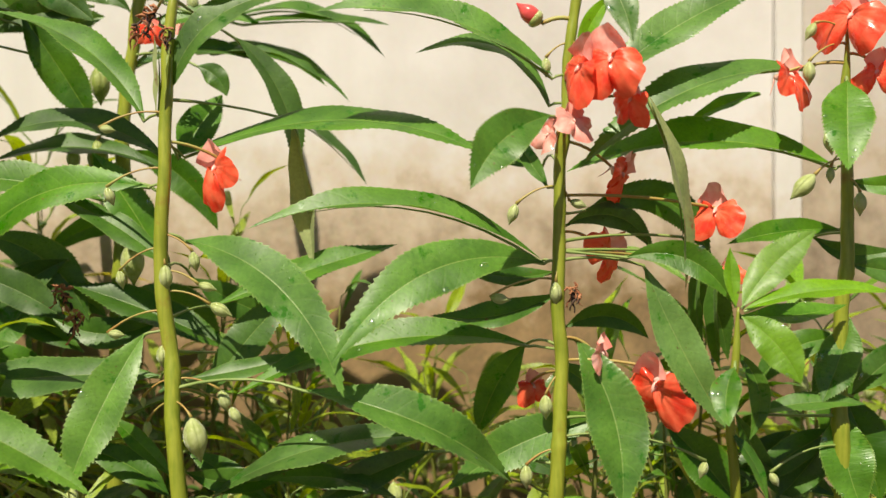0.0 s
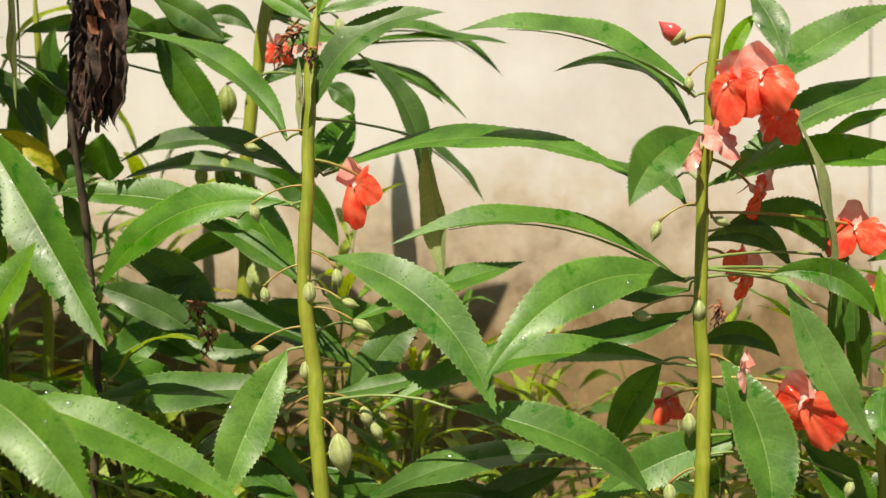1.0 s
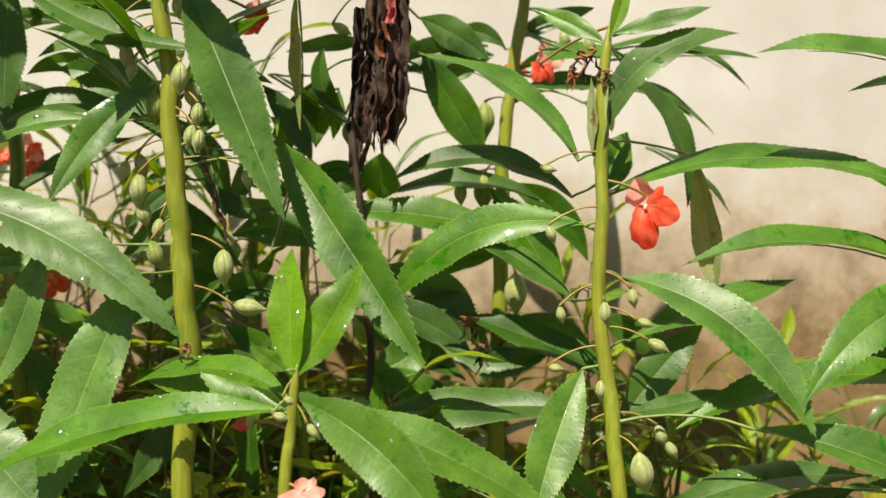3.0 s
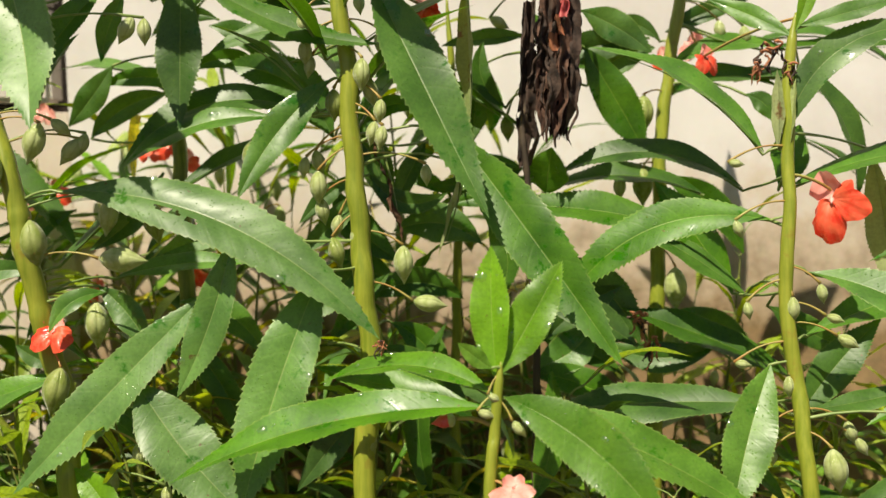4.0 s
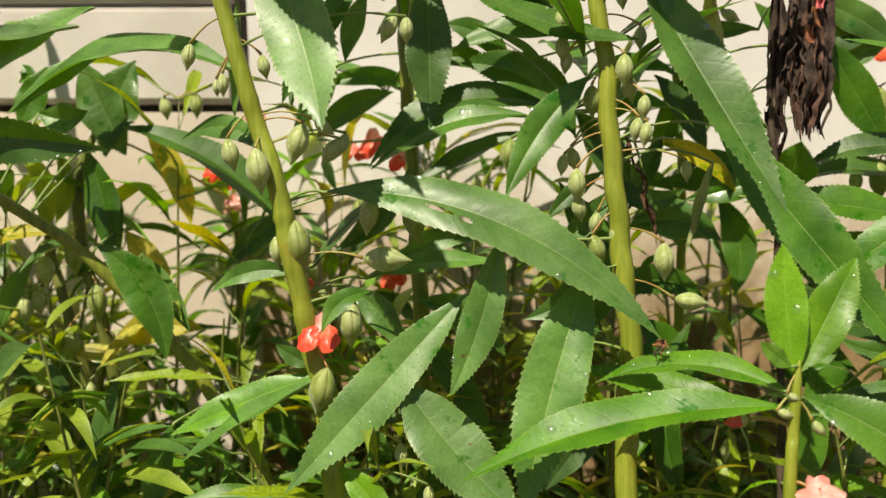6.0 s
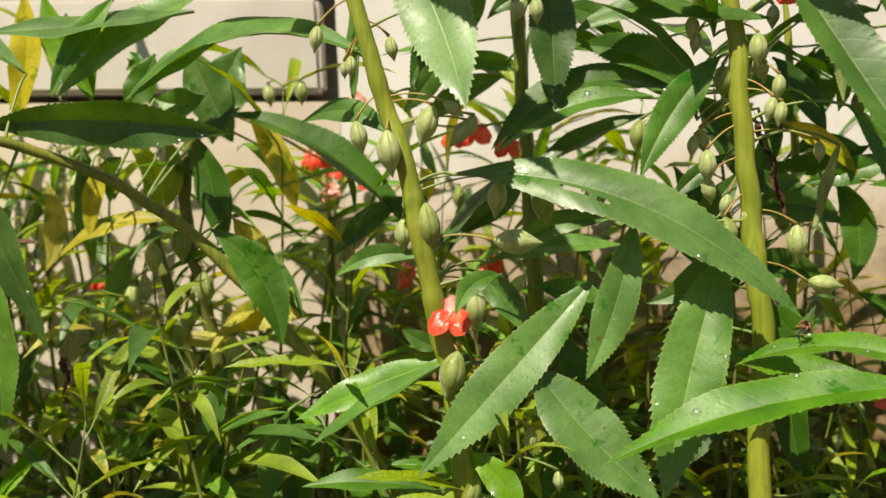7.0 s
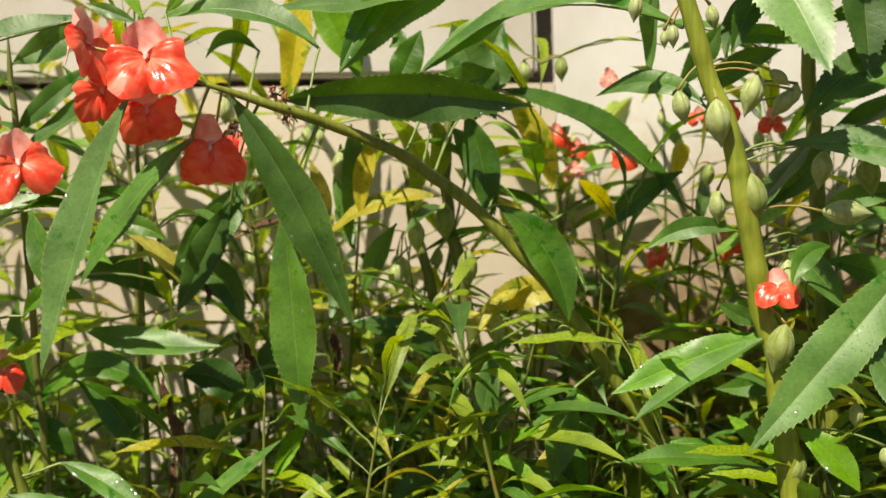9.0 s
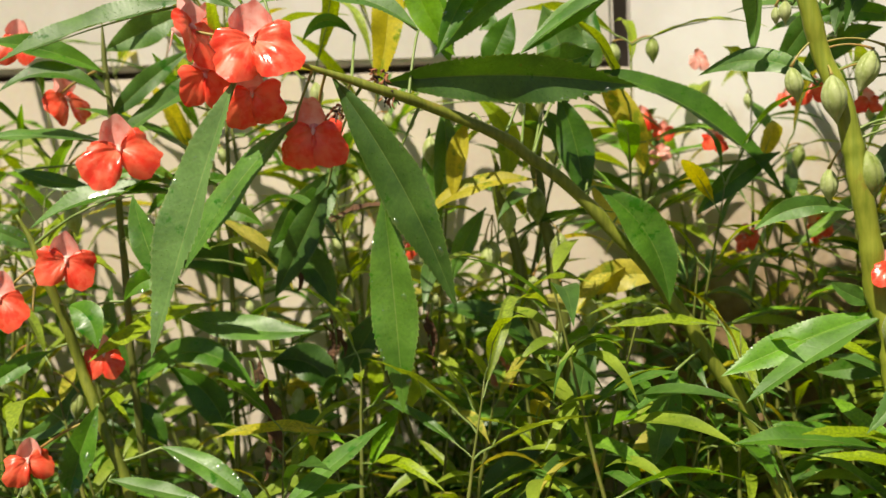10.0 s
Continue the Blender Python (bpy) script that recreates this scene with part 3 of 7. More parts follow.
def spindle(at, axis, length, fat, beak, ridges, rings=12, sides=15):
    """Verts and faces of a ridged pod with a pointed end, centred on at."""
    axis = Vector(axis).normalized()
    a = axis.cross(Vector((0.3, 0.9, 0.2))).normalized()
    b = axis.cross(a)
    verts, faces = [], []
    for i in range(rings + 1):
        v = i / rings
        r = 0.5 * fat * math.sin(math.pi * min(1.0, v ** 0.86)) ** 0.8 * (1.0 if v < 0.6 else 1 - beak * ((v - 0.6) / 0.4) ** 1.2)
        r = max(r, 0.02 * fat)
        for k in range(sides):
            w = 2 * math.pi * k / sides
            q = r * (1 + ridges * math.cos(5 * w))
            verts.append(Vector(at) + axis * length * (v - 0.5) + (a * math.cos(w) + b * math.sin(w)) * q)
    for i in range(rings):
        for k in range(sides):
            k2 = (k + 1) % sides
            faces.append((i * sides + k, i * sides + k2, (i + 1) * sides + k2, (i + 1) * sides + k))
    faces.append(tuple(range(sides))[::-1])
    faces.append(tuple(range(rings * sides, (rings + 1) * sides)))
    return verts, faces


def hung_axis(tilt, heading):
    h = Vector((math.sin(radians(heading)), math.cos(radians(heading)), 0))
    return Vector((0, 0, -1)) * math.cos(radians(tilt)) + h * math.sin(radians(tilt))


def capsule(thing, at, length, tilt, heading):
    """A seed pod that hangs tilted towards heading, on a reddish stalk."""
    at, axis = Vector(at), hung_axis(tilt, heading)
    v, f = spindle(at, axis, length * 1.0, length * 0.50, 0.5, 0.05)
    around = [((k % 15) / 15.0, k // 15 / 12.0) for k in range(len(v))]
    young = length < 0.019
    pod = part("seed_pod", v, f, [CAPSULE if young else CAPSULE_OLD if random.Random(int(length * 1e5)).random() < 0.25 else CAPSULE], thing, at, around)
    top = at - axis * length * 0.5
    root = nearest(thing, top, 0.010)
    gap = (root - top).length
    if gap < 0.10:
        v, f = tube(hang(root, top, 0.002 + 0.16 * gap, 8), [0.0009, 0.0007, 0.00055, 0.0005, 0.00055, 0.0006, 0.0007, 0.0011], 6)
        part("stalk", v, f, [STALK if gap < 0.045 else PETIOLE], pod, top)
    return pod


def bud(thing, at, length, tilt, heading):
    """A flower bud with a red tip in a green cup, on a stalk."""
    at, axis = Vector(at), hung_axis(tilt, heading)
    v, f = spindle(at, axis, length, length * 0.55, 0.5, 0.04)
    ob = part("bud", v, f, [BUD_RED], thing, at, label="closed red flower bud")
    v, f = spindle(at - axis * length * 0.24, axis, length * 0.50, length * 0.58, 0.7, 0.05)
    part("sepal", v, f, [CAPSULE], ob, at)
    root = nearest(thing, at)
    end = at - axis * length * 0.5
    if (root - end).length < 0.10:
        v, f = tube(hang(root, end, 0.004), [0.0012] * 7, 6)
        part("stalk", v, f, [STALK], ob, end)
    return ob


# ---- setting ----
WALL_YAW, WALL_Y = 15.21, 1.017


def on_wall(x, z, out=0.0):
    """World place of the point x along the wall's face, z up, out metres before it."""
    a = radians(WALL_YAW)
    return Vector((x * math.cos(a) + out * math.sin(a), WALL_Y + x * math.sin(a) - out * math.cos(a), z))


def slab(name, x0, x1, z0, z1, mat, out=0.0, thick=0.15, bevel=0.003, slope=0.0):
    bm = bmesh.new()
    bmesh.ops.create_cube(bm, size=1)
    for v in bm.verts:
        x = x0 if v.co.x < 0 else x1
        z = (z0 if v.co.z < 0 else z1) + slope * (x1 - x)
        v.co = on_wall(x, z, out if v.co.y < 0 else out - thick)
    bmesh.ops.bevel(bm, geom=bm.edges[:], offset=bevel, segments=2, affect="EDGES")
    me = bpy.data.meshes.new(name)
    bm.to_mesh(me)
    bm.free()
    me.materials.append(mat)
    return new(name, me)


def wall_material(name, clean, aged, mud, mud_level):
    """Weathered render: cloudy cream, grey streaks, mud thrown up in ragged patches, sandy grain."""
    m, nodes, links, bsdf = material(name)
    coord = nodes.new("ShaderNodeTexCoord")
    sep = nodes.new("ShaderNodeSeparateXYZ")
    links.new(coord.outputs["Object"], sep.inputs[0])
    cloud = node(nodes, "ShaderNodeTexNoise", Scale=7.0, Detail=6.0, Roughness=0.6)
    grain = node(nodes, "ShaderNodeTexNoise", Scale=190.0, Detail=5.0, Roughness=0.7)
    blot = node(nodes, "ShaderNodeTexNoise", Scale=26.0, Detail=6.0, Roughness=0.65)
    stretch = nodes.new("ShaderNodeMapping")
    stretch.inputs["Scale"].default_value = (22.0, 22.0, 2.2)
    links.new(coord.outputs["Object"], stretch.inputs["Vector"])
    streak = node(nodes, "ShaderNodeTexNoise", Scale=1.0, Detail=4.0)
    links.new(stretch.outputs[0], streak.inputs["Vector"])
    for n in (cloud, grain, blot):
        links.new(coord.outputs["Object"], n.inputs["Vector"])
    colour = ramp(nodes, links, cloud.outputs["Fac"], (0.35, aged), (0.62, clean))
    colour = mix(nodes, links, ramp(nodes, links, streak.outputs["Fac"], (0.52, (0, 0, 0)), (0.78, (0.45, 0.45, 0.45))), colour, aged)
    level = math_node(nodes, links, "ADD", sep.outputs[2], math_node(nodes, links, "MULTIPLY", blot.outputs["Fac"], 0.22))
    dirt = nodes.new("ShaderNodeMapRange")
    dirt.inputs["From Min"].default_value, dirt.inputs["From Max"].default_value = mud_level + 0.20, mud_level + 0.02
    links.new(level, dirt.inputs["Value"])
    muddy = mix(nodes, links, ramp(nodes, links, blot.outputs["Fac"], (0.36, (0, 0, 0)), (0.62, (1, 1, 1))), tuple(c * 0.5 for c in mud), tuple(min(1, c * 1.45) for c in mud))
    muddy = mix(nodes, links, 0.5, muddy, mix(nodes, links, grain.outputs["Fac"], tuple(c * 0.4 for c in mud), tuple(min(1, c * 1.6) for c in mud)))
    splashed = ramp(nodes, links, dirt.outputs[0], (0.0, (0, 0, 0)), (0.45, (0.8, 0.8, 0.8)))
    colour = mix(nodes, links, splashed, colour, tuple(0.45 * c + 0.55 * q for c, q in zip(aged, (mud[0] * 1.9, mud[1] * 1.9, mud[2] * 1.7))))
    colour = mix(nodes, links, ramp(nodes, links, dirt.outputs[0], (0.35, (0, 0, 0)), (1.0, (1, 1, 1))), colour, muddy)
    links.new(mix(nodes, links, 0.12, colour, grain.outputs["Color"], "OVERLAY"), bsdf.inputs["Base Color"])
    bsdf.inputs["Roughness"].default_value = 0.9
    bump = node(nodes, "ShaderNodeBump", Strength=0.12, Distance=0.0015)
    links.new(grain.outputs["Fac"], bump.inputs["Height"])
    links.new(bump.outputs[0], bsdf.inputs["Normal"])
    return m


PLASTER = wall_material("wall_render", (0.745, 0.71, 0.69), (0.63, 0.585, 0.55), (0.27, 0.178, 0.086), 0.520)
PANEL = wall_material("wall_pale_grey", (0.73, 0.70, 0.67), (0.62, 0.58, 0.53), (0.22, 0.14, 0.08), 0.46)
STAINED = wall_material("wall_stained", (0.60, 0.54, 0.48), (0.44, 0.38, 0.32), (0.27, 0.20, 0.135), 0.54)
FOOT = wall_material("wall_foot", (0.68, 0.595, 0.51), (0.56, 0.47, 0.385), (0.32, 0.22, 0.13), 0.08)
BOARD = wall_material("wall_boards", (0.645, 0.60, 0.56), (0.53, 0.48, 0.425), (0.22, 0.15, 0.09), 0.10)
SOIL = plain("soil", (0.06, 0.038, 0.022), (0.15, 0.10, 0.06), 18.0, 0.95, 1.0, 90.0, 0.0, 0.01)
# backing seen through the wall's gaps; their shade is painted as dark colour
GAP_SHADE = plain("gap_shade_backing", (0.07, 0.06, 0.05), (0.12, 0.10, 0.085), 20.0, 0.95)

# ground: one sheet to the horizon, lumpy where the bed is
verts, faces = [], []
xs = [-400, -60, -10, -4] + [-2.2 + 0.05 * i for i in range(66)] + [3, 10, 60, 400]
ys = [-400, -60, -10, -3] + [-0.8 + 0.05 * i for i in range(36)] + [3, 10, 60, 400]
for y in ys:
    for x in xs:
        z = 0.0
        if -2.3 < x < 1.2 and -0.9 < y < 1.0:
            z = 0.02 * noise.noise(Vector((x * 6, y * 6, 0))) + 0.01 * noise.noise(Vector((x * 25, y * 25, 3)))
        verts.append((x, y, z))
for j in range(len(ys) - 1):
    for i in range(len(xs) - 1):
        a = j * len(xs) + i
        faces.append((a, a + 1, a + len(xs) + 1, a + len(xs)))
tagged(new("ground", mesh_of("ground", verts, faces, [SOIL])), "dark brown garden soil under the plants", "soil", kind="structure")

JOINT, LEDGE = -0.740, 0.654
tagged(slab("wall_main", JOINT + 0.010, 0.324, -0.1, 1.5, PLASTER, bevel=0.0005), "cream rendered garden wall with mud stains near its foot", "wall", kind="structure")
tagged(slab("wall_end", 0.324, 2.6, -0.1, 1.5, STAINED, bevel=0.0005), "grey-brown stained end of the rendered garden wall", "wall", kind="structure")
tagged(slab("pilaster", 0.308, 0.340, -0.1, 1.5, PANEL, 0.003, 0.05), "pale vertical strip on the garden wall", "trim", kind="structure")
tagged(slab("wall_core", -3.0, JOINT + 0.05, -0.1, 1.6, GAP_SHADE, -0.034, 0.08), "dark backing behind the boards, coloured like the shade in their gaps", "wall", kind="structure")
tagged(slab("wall_base", -3.0, JOINT + 0.0096, -0.1, LEDGE - 0.004, FOOT, -0.0005, 0.033, 0.0005, 0.035), "cream rendered foot of the garden wall below the boards", "wall", kind="structure")
board_wall = new("wall_boards")
ORIGIN[board_wall] = Vector((0, 0, 0))
tagged(board_wall, "weathered beige boards stacked with dark gaps", "wall", kind="structure")
low = LEDGE + 0.005
for top in (0.745, 0.86, 1.0, 1.16, 1.33, 1.5):
    b = slab("board", -3.0, JOINT - 0.005, low, top - 0.0018, BOARD, 0.0, 0.033, 0.004, 0.035)
    b.parent = board_wall
    low = top + 0.0018


# ---- plants ----

balsam_tall = plant((-0.087, 0.603, -0.010), "balsam plant with arching serrated leaves and one red flower")
stem(balsam_tall, 0.0046, [(-0.112, 0.662, 0.671), (-0.115, 0.659, 0.648), (-0.117, 0.656, 0.622), (-0.117, 0.646, 0.564), (-0.118, 0.641, 0.507), (-0.114, 0.638, 0.463), (-0.108, 0.626, 0.402), (-0.094, 0.611, 0.196), (-0.087, 0.603, -0.010)])
leaf(balsam_tall, (-0.127, 0.646, 0.554), -93.3, -23.3, 0.1293, 0.0310, 0.173, 0.007, -59.9, "g", 3)
leaf(balsam_tall, (-0.107, 0.647, 0.524), 113.5, -36.1, 0.1341, 0.0322, 0.135, -0.027, 43.1, "g", 3)
leaf(balsam_tall, (-0.128, 0.636, 0.473), -154.0, -54.8, 0.0928, 0.0304, 0.030, 0.011, -35.6, "c", 3)
leaf(balsam_tall, (-0.119, 0.654, 0.601), 78.6, 36.9, 0.1009, 0.0242, 0.195, -0.012, 59.8, "g", 3)
leaf(balsam_tall, (-0.130, 0.652, 0.592), -77.8, 33.2, 0.1244, 0.0299, 0.096, 0.043, -19.3, "g", 3)
leaf(balsam_tall, (-0.120, 0.673, 0.571), 23.7, 45.8, 0.0545, 0.0251, 0.001, -0.015, 39.7, "g", 3)
leaf(balsam_tall, (-0.115, 0.669, 0.572), 92.1, -1.4, 0.1770, 0.0340, 0.120, -0.138, 28.0, "g", 3)
leaf(balsam_tall, (-0.103, 0.730, 0.648), 87.5, -68.3, 0.0944, 0.0226, 0.126, -0.016, 47.1, "d")
leaf(balsam_tall, (-0.063, 0.714, 0.593), 103.1, -82.9, 0.0921, 0.0221, 0.024, -0.010, 110.5, "p")
leaf(balsam_tall, (-0.104, 0.681, 0.483), 64.5, 15.9, 0.1182, 0.0284, 0.020, 0.007, 30.3, "g", 3)
leaf(balsam_tall, (-0.106, 0.639, 0.447), 71.6, 9.4, 0.0684, 0.0164, -0.021, -0.003, 32.9)
leaf(balsam_tall, (-0.111, 0.678, 0.429), 67.5, 47.6, 0.0844, 0.0262, 0.031, -0.014, 65.7, "d")
leaf(balsam_tall, (-0.107, 0.720, 0.449), -93.0, 22.2, 0.1182, 0.0284, 0.026, 0.001, -40.1, "d")
leaf(balsam_tall, (-0.216, 0.732, 0.446), -97.8, 30.4, 0.0894, 0.0241, 0.014, 0.001, -62.9, "d")
leaf(balsam_tall, (-0.138, 0.697, 0.505), -90.3, 31.4, 0.0917, 0.0220, 0.042, 0.002, -40.8, "g", 3)
leaf(balsam_tall, (-0.118, 0.644, 0.390), -96.6, 45.3, 0.0517, 0.0124, 0.020, 0.001, -50.1)
leaf(balsam_tall, (-0.128, 0.655, 0.446), -95.5, -3.4, 0.1424, 0.0340, 0.026, 0.003, -34.6, "d")
leaf(balsam_tall, (-0.139, 0.700, 0.571), -94.2, 5.0, 0.1183, 0.0284, 0.164, 0.012, -35.7, "d")
leaf(balsam_tall, (-0.162, 0.737, 0.568), -99.2, 2.5, 0.1068, 0.0256, 0.104, 0.005, -31.7, "d")
leaf(balsam_tall, (-0.177, 0.693, 0.547), -99.0, 8.1, 0.1150, 0.0276, 0.043, 0.002, -50.2, "g", 3)
leaf(balsam_tall, (-0.145, 0.706, 0.505), -83.5, 55.9, 0.0877, 0.0294, 0.016, 0.006, -55.7, "g", 3)
leaf(balsam_tall, (-0.111, 0.645, 0.393), 71.2, -3.9, 0.0603, 0.0166, -0.110, -0.003, 61.9, "d")
leaf(balsam_tall, (-0.124, 0.699, 0.498), 62.6, -28.1, 0.0678, 0.0219, -0.041, 0.004, 78.9, "d")
leaf(balsam_tall, (-0.036, 0.633, 0.443), 74.1, -27.6, 0.1284, 0.0300, 0.110, 0.222, 47.0, "g", 3)
leaf(balsam_tall, (-0.097, 0.645, 0.379), 81.4, 13.6, 0.1319, 0.0317, 0.083, -0.006, 21.1, "g", 3)
leaf(balsam_tall, (-0.113, 0.658, 0.660), 72.0, 72.4, 0.0402, 0.0099, -0.026, 0.004, 80.4, "b")
leaf(balsam_tall, (-0.114, 0.658, 0.657), -73.6, 28.7, 0.0559, 0.0134, 0.032, 0.033, -71.0, "g", 3)
leaf(balsam_tall, (-0.111, 0.658, 0.663), 80.0, 13.9, 0.0583, 0.0140, -0.001, 0.000, 63.7)
leaf(balsam_tall, (-0.123, 0.651, 0.593), -2.9, 87.3, 0.0465, 0.0112, -0.002, 0.019, -53.3, "p")
leaf(balsam_tall, (-0.117, 0.649, 0.594), 56.8, 83.3, 0.0400, 0.0096, -0.001, 0.001, 5.9, "p")
leaf(balsam_tall, (-0.204, 0.692, 0.472), -95.9, 26.4, 0.0738, 0.0258, 0.051, 0.004, -61.6, "d")
leaf(balsam_tall, (-0.208, 0.689, 0.426), -96.1, 23.9, 0.0724, 0.0251, 0.095, 0.007, -58.9, "d")
leaf(balsam_tall, (-0.134, 0.675, 0.368), -95.7, 28.9, 0.0653, 0.0208, 0.081, 0.006, -55.1, "d")
leaf(balsam_tall, (-0.153, 0.719, 0.471), -90.3, 0.1, 0.0773, 0.0224, -0.142, -0.009, -69.8, "d")
leaf(balsam_tall, (-0.120, 0.669, 0.398), 95.2, -27.7, 0.0595, 0.0169, 0.012, 0.004, 51.4, "d")
leaf(balsam_tall, (-0.199, 0.733, 0.469), -96.3, 21.3, 0.0759, 0.0298, 0.118, 0.008, -64.9, "d")
leaf(balsam_tall, (-0.214, 0.714, 0.509), -100.3, -34.4, 0.0624, 0.0222, 0.061, 0.005, -86.7, "d")
flower(balsam_tall, (-0.090, 0.658, 0.559), 209, -10, -30, 0.0359)
flower(balsam_tall, (-0.160, 0.731, 0.653), 131, 0, 0, 0.0199)
capsule(balsam_tall, (-0.116, 0.640, 0.503), 0.0158, 0, 81)
capsule(balsam_tall, (-0.086, 0.644, 0.485), 0.0142, 60, 81)
capsule(balsam_tall, (-0.143, 0.634, 0.473), 0.0101, 80, 81)
capsule(balsam_tall, (-0.118, 0.637, 0.460), 0.0133, 0, 81)
capsule(balsam_tall, (-0.140, 0.636, 0.503), 0.0107, 10, 81)
capsule(balsam_tall, (-0.129, 0.634, 0.435), 0.0063, 0, 81)
capsule(balsam_tall, (-0.127, 0.634, 0.420), 0.0095, 0, 81)
capsule(balsam_tall, (-0.085, 0.642, 0.434), 0.0142, 20, 81)
capsule(balsam_tall, (-0.079, 0.642, 0.426), 0.0120, 30, 81)
capsule(balsam_tall, (-0.100, 0.643, 0.512), 0.0120, 10, 81)
capsule(balsam_tall, (-0.093, 0.643, 0.498), 0.0107, 70, 81)
capsule(balsam_tall, (-0.146, 0.639, 0.586), 0.0095, 80, 81)
capsule(balsam_tall, (-0.145, 0.637, 0.549), 0.0114, 20, 81)
capsule(balsam_tall, (-0.095, 0.624, 0.417), 0.0252, 10, 81)

balsam_red = plant((0.085, 0.648, -0.010), "flowering balsam plant with scarlet blooms and long leaves")
stem(balsam_red, 0.0042, [(0.115, 0.680, 0.714), (0.112, 0.677, 0.664), (0.108, 0.674, 0.633), (0.104, 0.671, 0.590), (0.101, 0.670, 0.550), (0.100, 0.669, 0.509), (0.100, 0.666, 0.466), (0.100, 0.659, 0.417), (0.097, 0.656, 0.377), (0.089, 0.651, 0.183), (0.085, 0.648, -0.010)])
leaf(balsam_red, (0.092, 0.669, 0.508), -121.8, -20.4, 0.1337, 0.0321, 0.172, -0.003, -55.0, "g", 3)
leaf(balsam_red, (0.082, 0.682, 0.460), -104.8, -7.7, 0.1681, 0.0280, 0.098, 0.006, -35.1, "g", 3)
leaf(balsam_red, (0.127, 0.668, 0.422), -96.2, -24.1, 0.1004, 0.0273, 0.068, 0.009, -63.6, "g", 3)
leaf(balsam_red, (0.109, 0.669, 0.465), 145.8, -65.4, 0.0958, 0.0348, 0.057, -0.077, 24.2, "g", 3)
leaf(balsam_red, (0.147, 0.681, 0.505), 105.0, -63.0, 0.1020, 0.0245, -0.022, 0.020, 66.4, "u", 3)
leaf(balsam_red, (0.098, 0.669, 0.610), -95.8, 16.0, 0.1372, 0.0329, 0.112, 0.010, -32.2, "g", 3)
leaf(balsam_red, (0.096, 0.680, 0.596), -88.7, 22.0, 0.0825, 0.0198, 0.236, 0.035, -30.1)
leaf(balsam_red, (0.097, 0.639, 0.587), -138.6, -33.3, 0.0685, 0.0274, 0.091, 0.048, -52.7, "g", 3)
leaf(balsam_red, (0.220, 0.738, 0.604), -99.3, -22.9, 0.0491, 0.0118, 0.040, 0.003, -45.5)
leaf(balsam_red, (0.123, 0.680, 0.604), 71.5, 29.8, 0.1156, 0.0277, 0.057, -0.008, 51.0, "g", 3)
leaf(balsam_red, (0.124, 0.658, 0.663), 144.0, -58.0, 0.0487, 0.0173, 0.049, -0.030, 36.7, "g", 3)
leaf(balsam_red, (0.113, 0.664, 0.618), 75.2, 62.3, 0.0391, 0.0112, 0.092, -0.013, 68.7, "b")
leaf(balsam_red, (0.149, 0.667, 0.598), 73.6, -79.4, 0.1097, 0.0263, 0.073, -0.003, 39.8, "p")
leaf(balsam_red, (0.089, 0.694, 0.508), -103.5, 7.1, 0.1694, 0.0280, 0.133, 0.026, -24.0, "g", 3)
leaf(balsam_red, (0.096, 0.704, 0.500), -67.9, 1.8, 0.0607, 0.0146, -0.085, 0.000, -63.1, "d")
leaf(balsam_red, (0.098, 0.714, 0.486), -83.8, -10.5, 0.0806, 0.0194, -0.090, 0.004, -57.4, "d")
leaf(balsam_red, (0.089, 0.738, 0.561), -96.3, 20.7, 0.0522, 0.0125, -0.009, -0.001, -59.6, "d")
leaf(balsam_red, (0.094, 0.687, 0.550), -48.0, 49.1, 0.0445, 0.0114, -0.039, 0.013, -42.8)
leaf(balsam_red, (0.080, 0.689, 0.459), -67.6, -60.2, 0.0656, 0.0238, 0.056, -0.013, -96.7, "g", 3)
leaf(balsam_red, (0.102, 0.713, 0.465), 62.9, -10.7, 0.0594, 0.0176, 0.177, -0.002, 75.8, "d")
leaf(balsam_red, (0.103, 0.697, 0.527), 83.5, -18.4, 0.0549, 0.0167, 0.256, -0.017, 79.6, "d")
leaf(balsam_red, (0.116, 0.699, 0.536), 84.0, -25.5, 0.0792, 0.0234, 0.301, -0.022, 82.6, "d")
leaf(balsam_red, (0.137, 0.675, 0.510), 99.3, -24.3, 0.0625, 0.0189, 0.204, -0.010, 73.5, "g", 3)
leaf(balsam_red, (0.171, 0.706, 0.519), 71.6, -69.2, 0.0795, 0.0202, 0.054, 0.005, 101.2, "d")
leaf(balsam_red, (0.102, 0.697, 0.377), -88.1, 15.4, 0.0697, 0.0172, 0.093, 0.007, -62.0, "d")
leaf(balsam_red, (0.006, 0.664, 0.375), -97.2, 8.5, 0.0747, 0.0179, 0.083, 0.005, -36.2, "g", 3)
leaf(balsam_red, (0.024, 0.678, 0.398), -107.9, -20.8, 0.0704, 0.0199, 0.021, 0.002, -61.0, "d")
leaf(balsam_red, (0.180, 0.696, 0.510), 144.9, -85.8, 0.0613, 0.0147, -0.035, 0.069, 97.0)
leaf(balsam_red, (0.188, 0.697, 0.503), 144.9, -85.8, 0.0613, 0.0147, -0.019, 0.036, 98.0)
leaf(balsam_red, (0.097, 0.711, 0.445), 84.5, -31.2, 0.0608, 0.0208, -0.031, 0.002, 71.7, "d")
flower(balsam_red, (0.129, 0.642, 0.609), -158, -6, -10, 0.0385)
flower(balsam_red, (0.112, 0.652, 0.606), 244, -8, 8, 0.0370)
flower(balsam_red, (0.139, 0.656, 0.591), -128, -24, 14, 0.0270)
flower(balsam_red, (0.133, 0.693, 0.553), -232, -30, 40, 0.0290)
